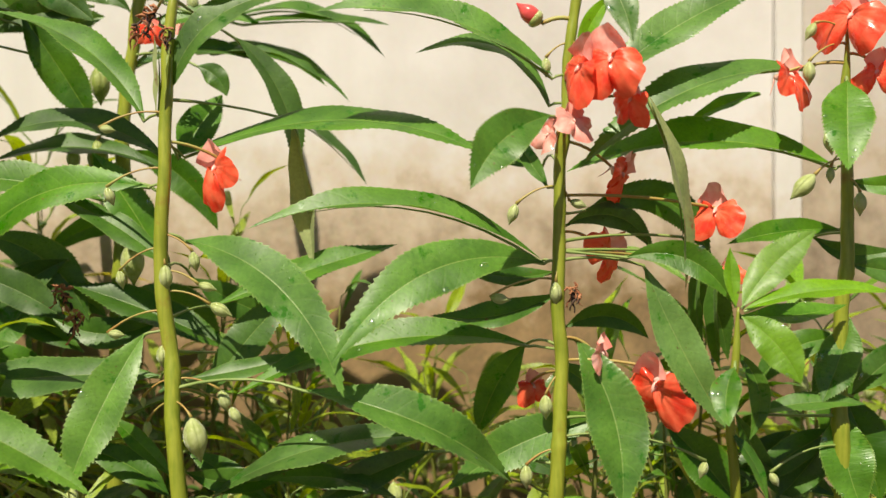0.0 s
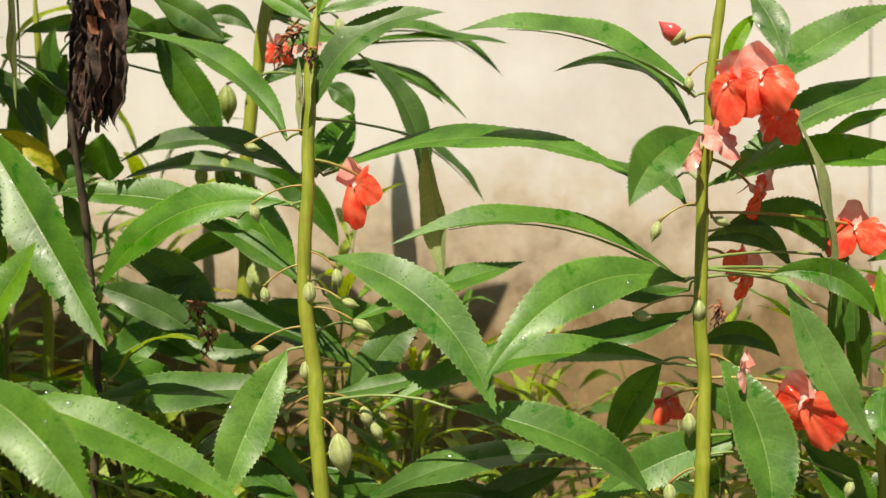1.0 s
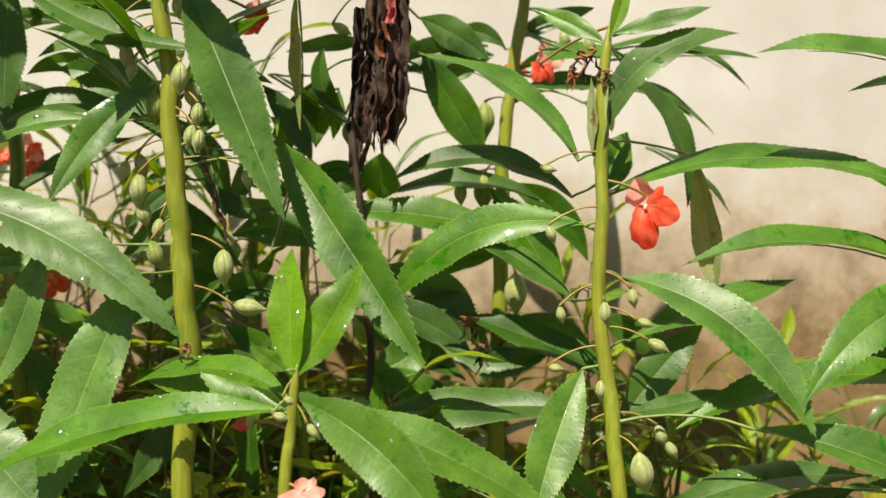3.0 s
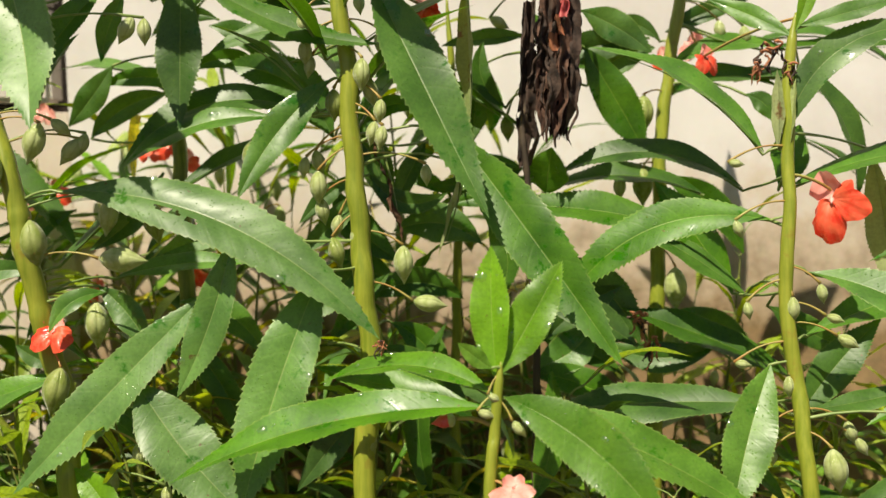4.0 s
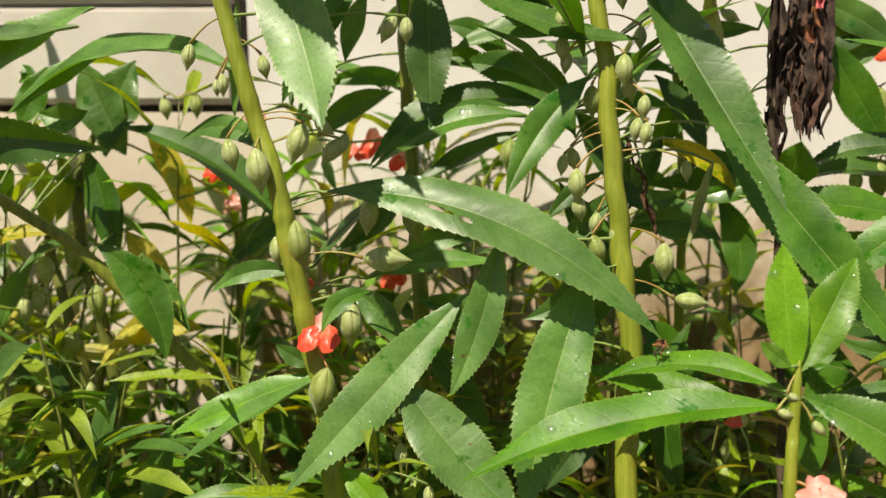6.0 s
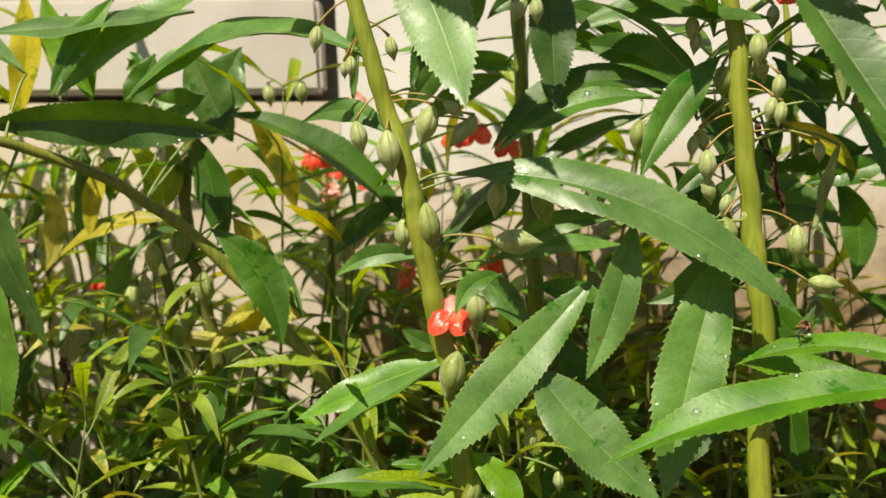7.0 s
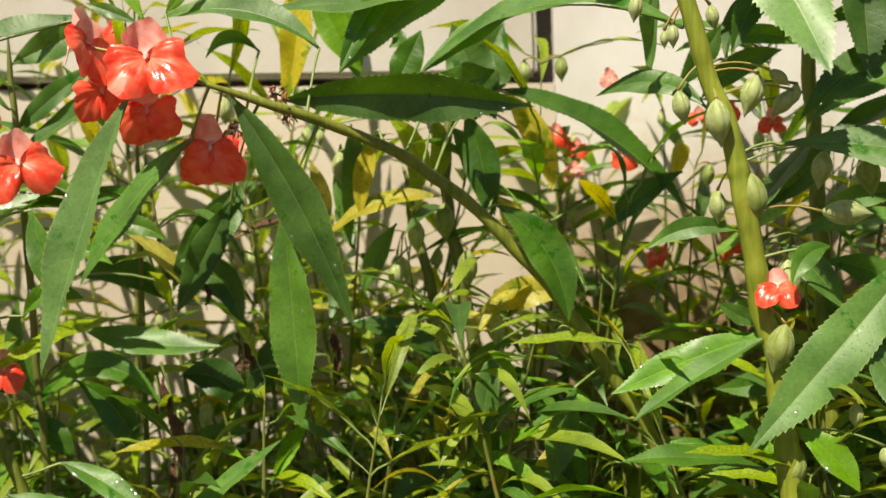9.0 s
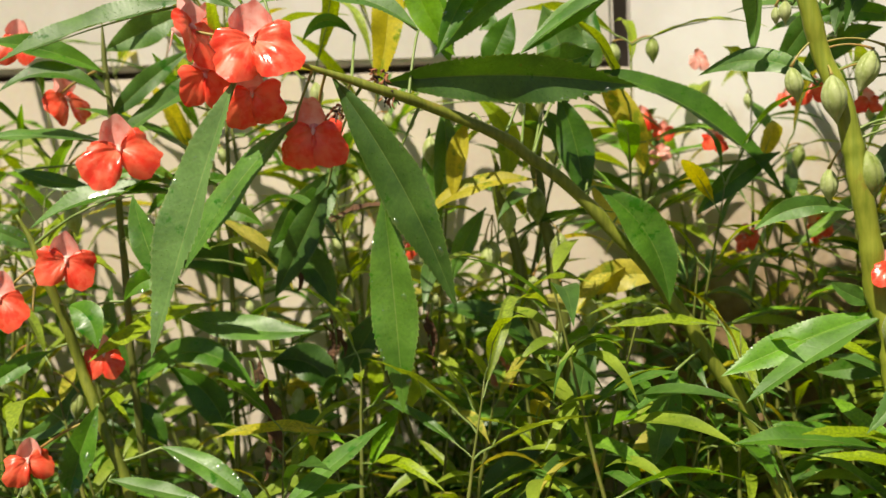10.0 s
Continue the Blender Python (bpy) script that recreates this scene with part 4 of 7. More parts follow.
flower(balsam_red, (0.109, 0.652, 0.581), 148, 10, 8, 0.0235, "k")
flower(balsam_red, (0.094, 0.664, 0.575), 236, 0, 20, 0.0200, "k")
flower(balsam_red, (0.189, 0.699, 0.529), -140, 0, -10, 0.0340)
flower(balsam_red, (0.152, 0.660, 0.436), -132, -30, 10, 0.0400)
flower(balsam_red, (0.122, 0.665, 0.455), -239, -10, 20, 0.0223, "k")
flower(balsam_red, (0.084, 0.698, 0.429), 148, 0, 0, 0.0210)
flower(balsam_red, (0.125, 0.699, 0.509), -222, -20, 60, 0.0330)
flower(balsam_red, (0.196, 0.698, 0.497), -171, 0, 0, 0.0174)
capsule(balsam_red, (0.075, 0.663, 0.535), 0.0124, -20, 82)
capsule(balsam_red, (0.098, 0.664, 0.491), 0.0136, 0, 82)
capsule(balsam_red, (0.068, 0.659, 0.489), 0.0118, 80, 82)
capsule(balsam_red, (0.111, 0.669, 0.540), 0.0105, 70, 82)
capsule(balsam_red, (0.081, 0.655, 0.391), 0.0136, 0, 82)
capsule(balsam_red, (0.094, 0.671, 0.615), 0.0112, 0, 82)
capsule(balsam_red, (0.092, 0.659, 0.429), 0.0143, 0, 82)
capsule(balsam_red, (0.177, 0.668, 0.393), 0.0105, -20, 82)
bud(balsam_red, (0.085, 0.672, 0.645), 0.0180, -130, 82)

balsam_edge = plant((0.258, 0.680, -0.010), "balsam plant with red blooms and a brown-ringed stem")
stem(balsam_edge, 0.0047, [(0.260, 0.705, 0.632), (0.260, 0.702, 0.588), (0.261, 0.700, 0.547), (0.260, 0.697, 0.512), (0.256, 0.694, 0.474), (0.254, 0.691, 0.430), (0.255, 0.687, 0.370), (0.257, 0.682, 0.180), (0.258, 0.680, -0.010)])
leaf(balsam_edge, (0.244, 0.722, 0.616), -109.6, -21.4, 0.1490, 0.0340, 0.100, 0.000, -31.0, "g", 3)
leaf(balsam_edge, (0.257, 0.710, 0.558), -87.6, 0.0, 0.1535, 0.0340, 0.105, -0.065, -34.5, "g", 3)
leaf(balsam_edge, (0.255, 0.682, 0.604), -166.4, -53.9, 0.0605, 0.0295, 0.053, 0.005, -9.6, "g", 3)
leaf(balsam_edge, (0.261, 0.718, 0.522), -98.1, -6.6, 0.0662, 0.0159, 0.042, 0.003, -54.7, "g", 3)
leaf(balsam_edge, (0.261, 0.695, 0.473), -129.8, -61.4, 0.0509, 0.0262, -0.024, -0.016, -24.7, "g", 3)
leaf(balsam_edge, (0.204, 0.674, 0.423), 82.0, 3.6, 0.0638, 0.0153, 0.057, -0.004, 32.3)
leaf(balsam_edge, (0.257, 0.696, 0.420), 156.6, -69.9, 0.0557, 0.0314, 0.010, 0.076, 25.6, "g", 3)
leaf(balsam_edge, (0.161, 0.707, 0.409), 100.7, -48.8, 0.0630, 0.0277, 0.032, 0.009, 65.7, "d")
leaf(balsam_edge, (0.260, 0.718, 0.364), -96.6, 16.6, 0.0623, 0.0204, 0.091, 0.006, -67.5, "d")
leaf(balsam_edge, (0.261, 0.692, 0.430), 94.0, 39.6, 0.0508, 0.0192, 0.057, -0.002, 62.7, "g", 3)
leaf(balsam_edge, (0.264, 0.707, 0.502), 83.1, -12.0, 0.0508, 0.0164, 0.016, -0.001, 78.6, "g", 3)
leaf(balsam_edge, (0.225, 0.703, 0.368), -90.5, 62.8, 0.0557, 0.0134, -0.010, -0.001, -81.1, "d")
leaf(balsam_edge, (0.260, 0.700, 0.550), 95.4, 2.9, 0.0436, 0.0128, -0.100, 0.030, 77.6, "g", 3)
leaf(balsam_edge, (0.268, 0.725, 0.457), -99.8, -29.3, 0.0658, 0.0204, 0.169, 0.013, -59.1, "d")
leaf(balsam_edge, (0.258, 0.710, 0.406), -100.1, -32.5, 0.0591, 0.0201, 0.046, 0.004, -53.6, "d")
leaf(balsam_edge, (0.246, 0.716, 0.518), 95.6, -8.4, 0.0460, 0.0133, -0.153, 0.033, 75.9, "d")
leaf(balsam_edge, (0.261, 0.712, 0.429), 121.6, -70.4, 0.0663, 0.0305, 0.025, -0.022, 59.3, "d")
leaf(balsam_edge, (0.260, 0.720, 0.404), -115.1, -43.0, 0.0576, 0.0270, -0.025, -0.003, -40.1, "d")
leaf(balsam_edge, (0.255, 0.743, 0.457), 133.9, -77.9, 0.0992, 0.0293, 0.024, -0.024, 47.6, "d")
leaf(balsam_edge, (0.290, 0.735, 0.407), 141.3, -72.2, 0.0501, 0.0275, 0.058, -0.063, 42.6, "d")
leaf(balsam_edge, (0.241, 0.748, 0.396), -102.0, -49.0, 0.0549, 0.0251, 0.033, 0.003, -51.5, "d")
flower(balsam_edge, (0.260, 0.695, 0.634), -128, -6, 6, 0.0400)
flower(balsam_edge, (0.228, 0.694, 0.604), -228, 0, 10, 0.0324)
flower(balsam_edge, (0.274, 0.695, 0.605), -134, 0, 0, 0.0279)
capsule(balsam_edge, (0.233, 0.686, 0.547), 0.0192, -45, 82)
capsule(balsam_edge, (0.248, 0.688, 0.553), 0.0093, 0, 82)
capsule(balsam_edge, (0.264, 0.689, 0.537), 0.0136, 0, 82)
capsule(balsam_edge, (0.248, 0.689, 0.571), 0.0143, 10, 82)
capsule(balsam_edge, (0.216, 0.673, 0.387), 0.0093, 30, 82)
capsule(balsam_edge, (0.238, 0.692, 0.632), 0.0112, -30, 82)
capsule(balsam_edge, (0.237, 0.690, 0.609), 0.0136, 0, 82)

balsam_young = plant((0.205, 0.662, -0.010), "young balsam shoot with small bright green leaves")
stem(balsam_young, 0.0030, [(0.193, 0.651, 0.485), (0.191, 0.649, 0.457), (0.189, 0.651, 0.420), (0.192, 0.654, 0.380), (0.200, 0.659, 0.185), (0.205, 0.662, -0.010)])
leaf(balsam_young, (0.195, 0.651, 0.485), 61.4, 38.3, 0.0626, 0.0220, 0.054, -0.026, 47.6, "b", 3)
leaf(balsam_young, (0.196, 0.651, 0.484), 85.7, 6.0, 0.0758, 0.0182, 0.067, 0.000, 27.2, "b")
leaf(balsam_young, (0.195, 0.651, 0.480), 116.9, -47.4, 0.0446, 0.0232, 0.087, -0.013, 61.0, "b", 3)
leaf(balsam_young, (0.192, 0.651, 0.485), -17.1, 77.2, 0.0321, 0.0091, -0.015, -0.016, -14.7, "b")
leaf(balsam_young, (0.190, 0.643, 0.455), -164.4, -47.8, 0.0352, 0.0170, 0.037, 0.076, 3.5, "g", 3)
leaf(balsam_young, (0.195, 0.656, 0.480), 65.1, 1.9, 0.0683, 0.0164, -0.044, -0.006, 37.1, "g", 3)
leaf(balsam_young, (0.188, 0.651, 0.420), 118.5, -59.8, 0.0414, 0.0099, 0.076, -0.029, 22.0)
leaf(balsam_young, (0.195, 0.675, 0.458), 107.6, -81.4, 0.0502, 0.0127, 0.179, -0.085, 69.9, "g", 3)

balsam_front = plant((-0.281, 0.520, -0.010), "short young balsam shoot with broad wet leaves and a pink bloom")
stem(balsam_front, 0.0036, [(-0.265, 0.547, 0.488), (-0.267, 0.546, 0.474), (-0.269, 0.543, 0.451), (-0.271, 0.538, 0.415), (-0.277, 0.526, 0.202), (-0.281, 0.520, -0.010)])
leaf(balsam_front, (-0.264, 0.546, 0.470), 106.6, -33.9, 0.1028, 0.0331, 0.088, -0.001, 55.5, "c", 8)
leaf(balsam_front, (-0.268, 0.567, 0.462), 84.8, -24.6, 0.1504, 0.0340, 0.049, -0.002, 31.7, "c", 8)
leaf(balsam_front, (-0.270, 0.544, 0.465), -101.3, -12.8, 0.1720, 0.0340, 0.070, -0.008, -27.5, "g", 8)
leaf(balsam_front, (-0.269, 0.545, 0.471), -81.6, -0.2, 0.1016, 0.0244, 0.113, 0.076, -22.6, "c", 8)
leaf(balsam_front, (-0.288, 0.585, 0.456), -88.7, 11.4, 0.0975, 0.0234, -0.015, 0.010, -42.8, "c", 8)
leaf(balsam_front, (-0.267, 0.546, 0.478), -17.0, 77.5, 0.0706, 0.0236, -0.002, -0.021, -20.6, "b", 8)
leaf(balsam_front, (-0.266, 0.546, 0.481), 53.0, 56.3, 0.0682, 0.0270, -0.009, -0.006, 47.4, "b", 8)
leaf(balsam_front, (-0.269, 0.543, 0.485), -123.7, 38.4, 0.0234, 0.0104, -0.015, 0.013, -86.0, "b")
flower(balsam_front, (-0.257, 0.529, 0.426), 174, 60, 0, 0.0225, "k")
capsule(balsam_front, (-0.268, 0.543, 0.470), 0.0080, 60, 75)
capsule(balsam_front, (-0.272, 0.541, 0.462), 0.0097, 70, 75)
capsule(balsam_front, (-0.256, 0.545, 0.454), 0.0109, 40, 75)
bud(balsam_front, (-0.296, 0.547, 0.456), 0.0132, -80, 75)

balsam_thick = plant((-0.367, 0.583, -0.010), "dense balsam plant with broad hanging leaves and green pods")
stem(balsam_thick, 0.0068, [(-0.373, 0.621, 0.804), (-0.372, 0.616, 0.741), (-0.370, 0.613, 0.698), (-0.366, 0.611, 0.652), (-0.362, 0.608, 0.602), (-0.359, 0.605, 0.552), (-0.355, 0.603, 0.513), (-0.353, 0.601, 0.473), (-0.357, 0.593, 0.391), (-0.363, 0.586, 0.190), (-0.367, 0.583, -0.010)])
leaf(balsam_thick, (-0.305, 0.619, 0.610), 111.3, -50.7, 0.1682, 0.0360, 0.003, -0.006, 62.1, "g", 3)
leaf(balsam_thick, (-0.347, 0.594, 0.702), 121.5, -57.3, 0.1684, 0.0340, -0.007, -0.008, 35.9, "g", 3)
leaf(balsam_thick, (-0.420, 0.563, 0.551), -128.6, -68.8, 0.0927, 0.0250, -0.038, -0.016, -62.8, "u", 3)
leaf(balsam_thick, (-0.373, 0.579, 0.532), -147.4, -65.4, 0.1410, 0.0411, 0.022, 0.005, -40.4, "u", 3)
leaf(balsam_thick, (-0.444, 0.575, 0.518), -119.8, -44.4, 0.1519, 0.0340, 0.005, -0.017, -64.0, "u", 4)
leaf(balsam_thick, (-0.479, 0.554, 0.472), 97.6, -45.5, 0.1030, 0.0426, -0.029, 0.023, 43.1, "u", 3)
leaf(balsam_thick, (-0.373, 0.603, 0.641), -130.7, -49.9, 0.0894, 0.0236, 0.054, 0.027, -64.8, "g", 3)
leaf(balsam_thick, (-0.472, 0.614, 0.713), 166.4, -80.0, 0.0999, 0.0300, -0.003, 0.004, -1.5, "d")
leaf(balsam_thick, (-0.449, 0.588, 0.703), 79.6, -22.1, 0.1150, 0.0276, -0.078, 0.007, 41.3, "g", 3)
leaf(balsam_thick, (-0.412, 0.612, 0.621), -106.2, -17.6, 0.1001, 0.0240, 0.110, 0.009, -42.5, "g", 3)
leaf(balsam_thick, (-0.389, 0.648, 0.608), -93.9, 34.3, 0.0882, 0.0349, 0.162, 0.027, -74.4, "d")
leaf(balsam_thick, (-0.380, 0.645, 0.667), -105.1, -3.4, 0.0846, 0.0203, 0.146, 0.011, -61.9, "d")
leaf(balsam_thick, (-0.399, 0.636, 0.625), -110.9, -15.4, 0.1211, 0.0291, 0.184, 0.007, -46.7, "d")
leaf(balsam_thick, (-0.307, 0.667, 0.703), 153.4, -85.6, 0.0897, 0.0215, 0.003, -0.015, 73.8, "p")
leaf(balsam_thick, (-0.308, 0.658, 0.589), -118.7, -72.6, 0.0593, 0.0142, -0.015, -0.004, -0.8, "p")
leaf(balsam_thick, (-0.303, 0.686, 0.539), -94.5, 8.3, 0.0602, 0.0284, 0.159, 0.024, -75.1, "d")
leaf(balsam_thick, (-0.372, 0.655, 0.506), 66.3, -2.9, 0.0633, 0.0224, 0.172, -0.017, 73.1, "d")
leaf(balsam_thick, (-0.366, 0.639, 0.540), -108.1, -37.2, 0.0724, 0.0215, -0.124, -0.012, -73.2, "d")
leaf(balsam_thick, (-0.371, 0.662, 0.586), 65.1, -13.6, 0.0534, 0.0168, -0.248, 0.004, 80.1, "d")
leaf(balsam_thick, (-0.365, 0.621, 0.575), -109.0, -44.4, 0.0516, 0.0159, -0.056, -0.006, -75.8, "d")
leaf(balsam_thick, (-0.363, 0.635, 0.480), 78.7, -39.5, 0.0801, 0.0251, 0.077, -0.007, 69.2, "d")
leaf(balsam_thick, (-0.364, 0.632, 0.445), -109.8, -48.9, 0.0724, 0.0215, 0.019, 0.002, -67.1, "d")
leaf(balsam_thick, (-0.327, 0.637, 0.381), 16.6, 79.0, 0.1124, 0.0270, 0.051, -0.106, -9.5, "d")
leaf(balsam_thick, (-0.378, 0.662, 0.608), 73.7, 19.2, 0.0505, 0.0148, 0.272, -0.022, 82.1, "d")
leaf(balsam_thick, (-0.488, 0.610, 0.590), -109.2, -45.2, 0.0671, 0.0179, -0.087, -0.009, -84.4, "d")
leaf(balsam_thick, (-0.511, 0.613, 0.702), -116.8, -70.1, 0.0464, 0.0150, 0.049, 0.011, -84.7, "g", 3)
leaf(balsam_thick, (-0.355, 0.626, 0.611), 95.5, -77.8, 0.0697, 0.0167, 0.024, -0.009, 143.0, "x")
leaf(balsam_thick, (-0.379, 0.626, 0.688), -93.5, -4.0, 0.0500, 0.0140, 0.129, 0.025, -90.7, "d")
leaf(balsam_thick, (-0.371, 0.641, 0.586), -108.3, -38.7, 0.0486, 0.0122, 0.047, 0.005, -77.8)
leaf(balsam_thick, (-0.384, 0.663, 0.644), 75.1, 1.8, 0.0582, 0.0140, 0.155, -0.012, 75.9, "d")
leaf(balsam_thick, (-0.358, 0.658, 0.491), 80.7, -51.8, 0.0567, 0.0222, 0.130, -0.016, 70.2, "d")
leaf(balsam_thick, (-0.397, 0.646, 0.478), 70.4, 47.8, 0.0618, 0.0170, 0.003, -0.000, 71.2, "d")
leaf(balsam_thick, (-0.343, 0.695, 0.648), 82.3, -58.8, 0.0623, 0.0191, 0.057, -0.008, 78.1, "d")
leaf(balsam_thick, (-0.433, 0.661, 0.658), -102.1, 32.0, 0.0512, 0.0188, 0.129, 0.011, -80.4, "d")
leaf(balsam_thick, (-0.338, 0.682, 0.607), -113.3, -63.1, 0.0528, 0.0165, 0.014, 0.002, -69.7, "d")
leaf(balsam_thick, (-0.393, 0.669, 0.626), 83.9, -64.5, 0.0730, 0.0259, 0.088, -0.009, 78.8, "d")
leaf(balsam_thick, (-0.406, 0.685, 0.580), 81.6, -48.3, 0.0716, 0.0267, -0.090, 0.006, 59.6, "d")
leaf(balsam_thick, (-0.366, 0.710, 0.506), -99.9, 27.7, 0.0605, 0.0236, 0.029, 0.001, -65.1, "d")
leaf(balsam_thick, (-0.442, 0.668, 0.652), -103.3, 5.2, 0.0526, 0.0153, 0.191, 0.012, -84.7, "d")
leaf(balsam_thick, (-0.482, 0.681, 0.694), -104.4, -12.9, 0.0478, 0.0158, 0.192, 0.013, -92.5, "d")
flower(balsam_thick, (-0.330, 0.655, 0.683), 201, 0, 0, 0.0221)
flower(balsam_thick, (-0.523, 0.705, 0.597), 154, 0, 0, 0.0184)
capsule(balsam_thick, (-0.390, 0.600, 0.590), 0.0132, -10, 75)
capsule(balsam_thick, (-0.382, 0.601, 0.578), 0.0205, 0, 75)
capsule(balsam_thick, (-0.389, 0.605, 0.657), 0.0165, 0, 75)
capsule(balsam_thick, (-0.373, 0.607, 0.626), 0.0198, 0, 75)
capsule(balsam_thick, (-0.352, 0.613, 0.633), 0.0182, 10, 75)
capsule(balsam_thick, (-0.361, 0.611, 0.628), 0.0119, 0, 75)
capsule(balsam_thick, (-0.361, 0.604, 0.548), 0.0132, 0, 75)
capsule(balsam_thick, (-0.319, 0.612, 0.509), 0.0205, 80, 75)
capsule(balsam_thick, (-0.356, 0.596, 0.425), 0.0218, -30, 75)
capsule(balsam_thick, (-0.334, 0.610, 0.532), 0.0231, 0, 75)
capsule(balsam_thick, (-0.368, 0.612, 0.675), 0.0132, 0, 75)
capsule(balsam_thick, (-0.420, 0.592, 0.597), 0.0198, -10, 75)
capsule(balsam_thick, (-0.321, 0.618, 0.584), 0.0132, 0, 75)

rnd = random.Random(61)
for i in range(13):
    at = LINES[balsam_thick][int(16 + i * 2.1)] + Vector((rnd.choice((-1, 1)) * rnd.uniform(0.010, 0.026), rnd.uniform(-0.016, 0.004), rnd.uniform(-0.008, 0.004)))
    capsule(balsam_thick, at, rnd.uniform(0.012, 0.020), rnd.uniform(-18, 18), rnd.uniform(40, 110))

balsam_withered = plant((-0.270, 0.663, -0.010), "balsam plant with a withered black-brown hanging head")
stem(balsam_withered, 0.0032, [(-0.264, 0.684, 0.702), (-0.267, 0.677, 0.667), (-0.268, 0.672, 0.638), (-0.272, 0.669, 0.612), (-0.270, 0.668, 0.586), (-0.269, 0.675, 0.540), (-0.267, 0.679, 0.459), (-0.268, 0.672, 0.369), (-0.269, 0.666, 0.179), (-0.270, 0.663, -0.010)], STEM_DRY)
leaf(balsam_withered, (-0.240, 0.715, 0.690), 77.9, -32.1, 0.0547, 0.0233, 0.046, -0.004, 91.6)
leaf(balsam_withered, (-0.238, 0.713, 0.666), 68.9, -59.6, 0.0831, 0.0303, 0.012, -0.006, 98.2, "d")
leaf(balsam_withered, (-0.261, 0.690, 0.570), 158.6, 59.1, 0.0349, 0.0299, -0.009, 0.015, 149.6, "g", 3)
leaf(balsam_withered, (-0.268, 0.705, 0.526), 79.0, -41.5, 0.0878, 0.0306, 0.147, -0.015, 79.7, "d")
leaf(balsam_withered, (-0.272, 0.688, 0.458), 72.3, 34.1, 0.0502, 0.0301, -0.140, 0.013, 62.3)
leaf(balsam_withered, (-0.264, 0.633, 0.386), 49.7, 80.1, 0.0821, 0.0208, -0.069, 0.034, 41.3, "g", 3)
leaf(balsam_withered, (-0.267, 0.699, 0.582), -96.3, -15.7, 0.0618, 0.0190, -0.029, -0.002, -78.4, "d")
leaf(balsam_withered, (-0.289, 0.707, 0.628), -90.7, 72.8, 0.0474, 0.0153, -0.193, -0.051, -72.6, "d")
leaf(balsam_withered, (-0.277, 0.725, 0.677), -95.4, -4.2, 0.0595, 0.0143, 0.024, 0.005, -74.2, "d")
leaf(balsam_withered, (-0.238, 0.727, 0.642), 79.2, 26.9, 0.0519, 0.0253, 0.109, -0.008, 80.2, "d")
leaf(balsam_withered, (-0.196, 0.727, 0.671), -98.5, -12.6, 0.0766, 0.0229, 0.049, 0.003, -93.4, "d")
leaf(balsam_withered, (-0.306, 0.709, 0.568), 104.3, -81.2, 0.0694, 0.0233, 0.126, -0.071, 79.2, "d")
leaf(balsam_withered, (-0.315, 0.727, 0.655), -105.1, -59.4, 0.0709, 0.0236, 0.003, 0.000, -91.8, "d")
leaf(balsam_withered, (-0.281, 0.731, 0.589), -101.5, -8.8, 0.0667, 0.0197, -0.080, -0.003, -82.5, "d")
leaf(balsam_withered, (-0.227, 0.744, 0.653), -99.2, 39.3, 0.0688, 0.0236, -0.066, -0.004, -78.7, "d")
capsule(balsam_withered, (-0.290, 0.716, 0.615), 0.0190, 0, 75)
capsule(balsam_withered, (-0.295, 0.721, 0.686), 0.0152, 60, 75)

balsam_thin = plant((-0.337, 0.723, -0.010), "thin-stemmed balsam plant with rounded dark leaves")
stem(balsam_thin, 0.0038, [(-0.335, 0.735, 0.709), (-0.332, 0.733, 0.658), (-0.330, 0.731, 0.597), (-0.329, 0.728, 0.535), (-0.334, 0.733, 0.456), (-0.335, 0.728, 0.351), (-0.337, 0.725, 0.170), (-0.337, 0.723, -0.010)])
leaf(balsam_thin, (-0.309, 0.728, 0.658), -160.2, -74.8, 0.0541, 0.0242, 0.018, 0.022, -36.4, "d")
leaf(balsam_thin, (-0.298, 0.719, 0.646), -118.8, -82.2, 0.0352, 0.0116, -0.030, -0.010, -75.5)
leaf(balsam_thin, (-0.344, 0.711, 0.658), 97.3, -35.1, 0.0968, 0.0232, 0.020, -0.004, -6.5, "d")
leaf(balsam_thin, (-0.345, 0.688, 0.605), 82.5, -34.7, 0.0654, 0.0157, 0.108, -0.006, 64.2, "y")
leaf(balsam_thin, (-0.333, 0.729, 0.570), -98.4, 19.5, 0.0489, 0.0142, 0.100, 0.005, -72.1, "d")
leaf(balsam_thin, (-0.335, 0.739, 0.582), 80.4, 5.4, 0.0521, 0.0125, 0.171, -0.008, 75.6, "d")

balsam_behind = plant((-0.202, 0.722, -0.010), "balsam plant behind, with ripe pods along its stem")
stem(balsam_behind, 0.0058, [(-0.172, 0.769, 0.756), (-0.177, 0.764, 0.707), (-0.185, 0.757, 0.649), (-0.191, 0.752, 0.603), (-0.192, 0.747, 0.541), (-0.194, 0.740, 0.464), (-0.197, 0.731, 0.353), (-0.201, 0.725, 0.171), (-0.202, 0.722, -0.010)])
leaf(balsam_behind, (-0.183, 0.758, 0.657), 68.1, 5.5, 0.0867, 0.0208, 0.108, -0.016, 47.5)
leaf(balsam_behind, (-0.187, 0.756, 0.634), 61.7, 4.6, 0.0884, 0.0212, 0.127, 0.000, 45.1, "d")
leaf(balsam_behind, (-0.191, 0.761, 0.580), 79.4, -44.7, 0.0805, 0.0240, 0.125, -0.013, 87.7, "d")
leaf(balsam_behind, (-0.194, 0.742, 0.480), 77.3, -26.3, 0.0743, 0.0276, 0.183, -0.015, 78.1, "d")
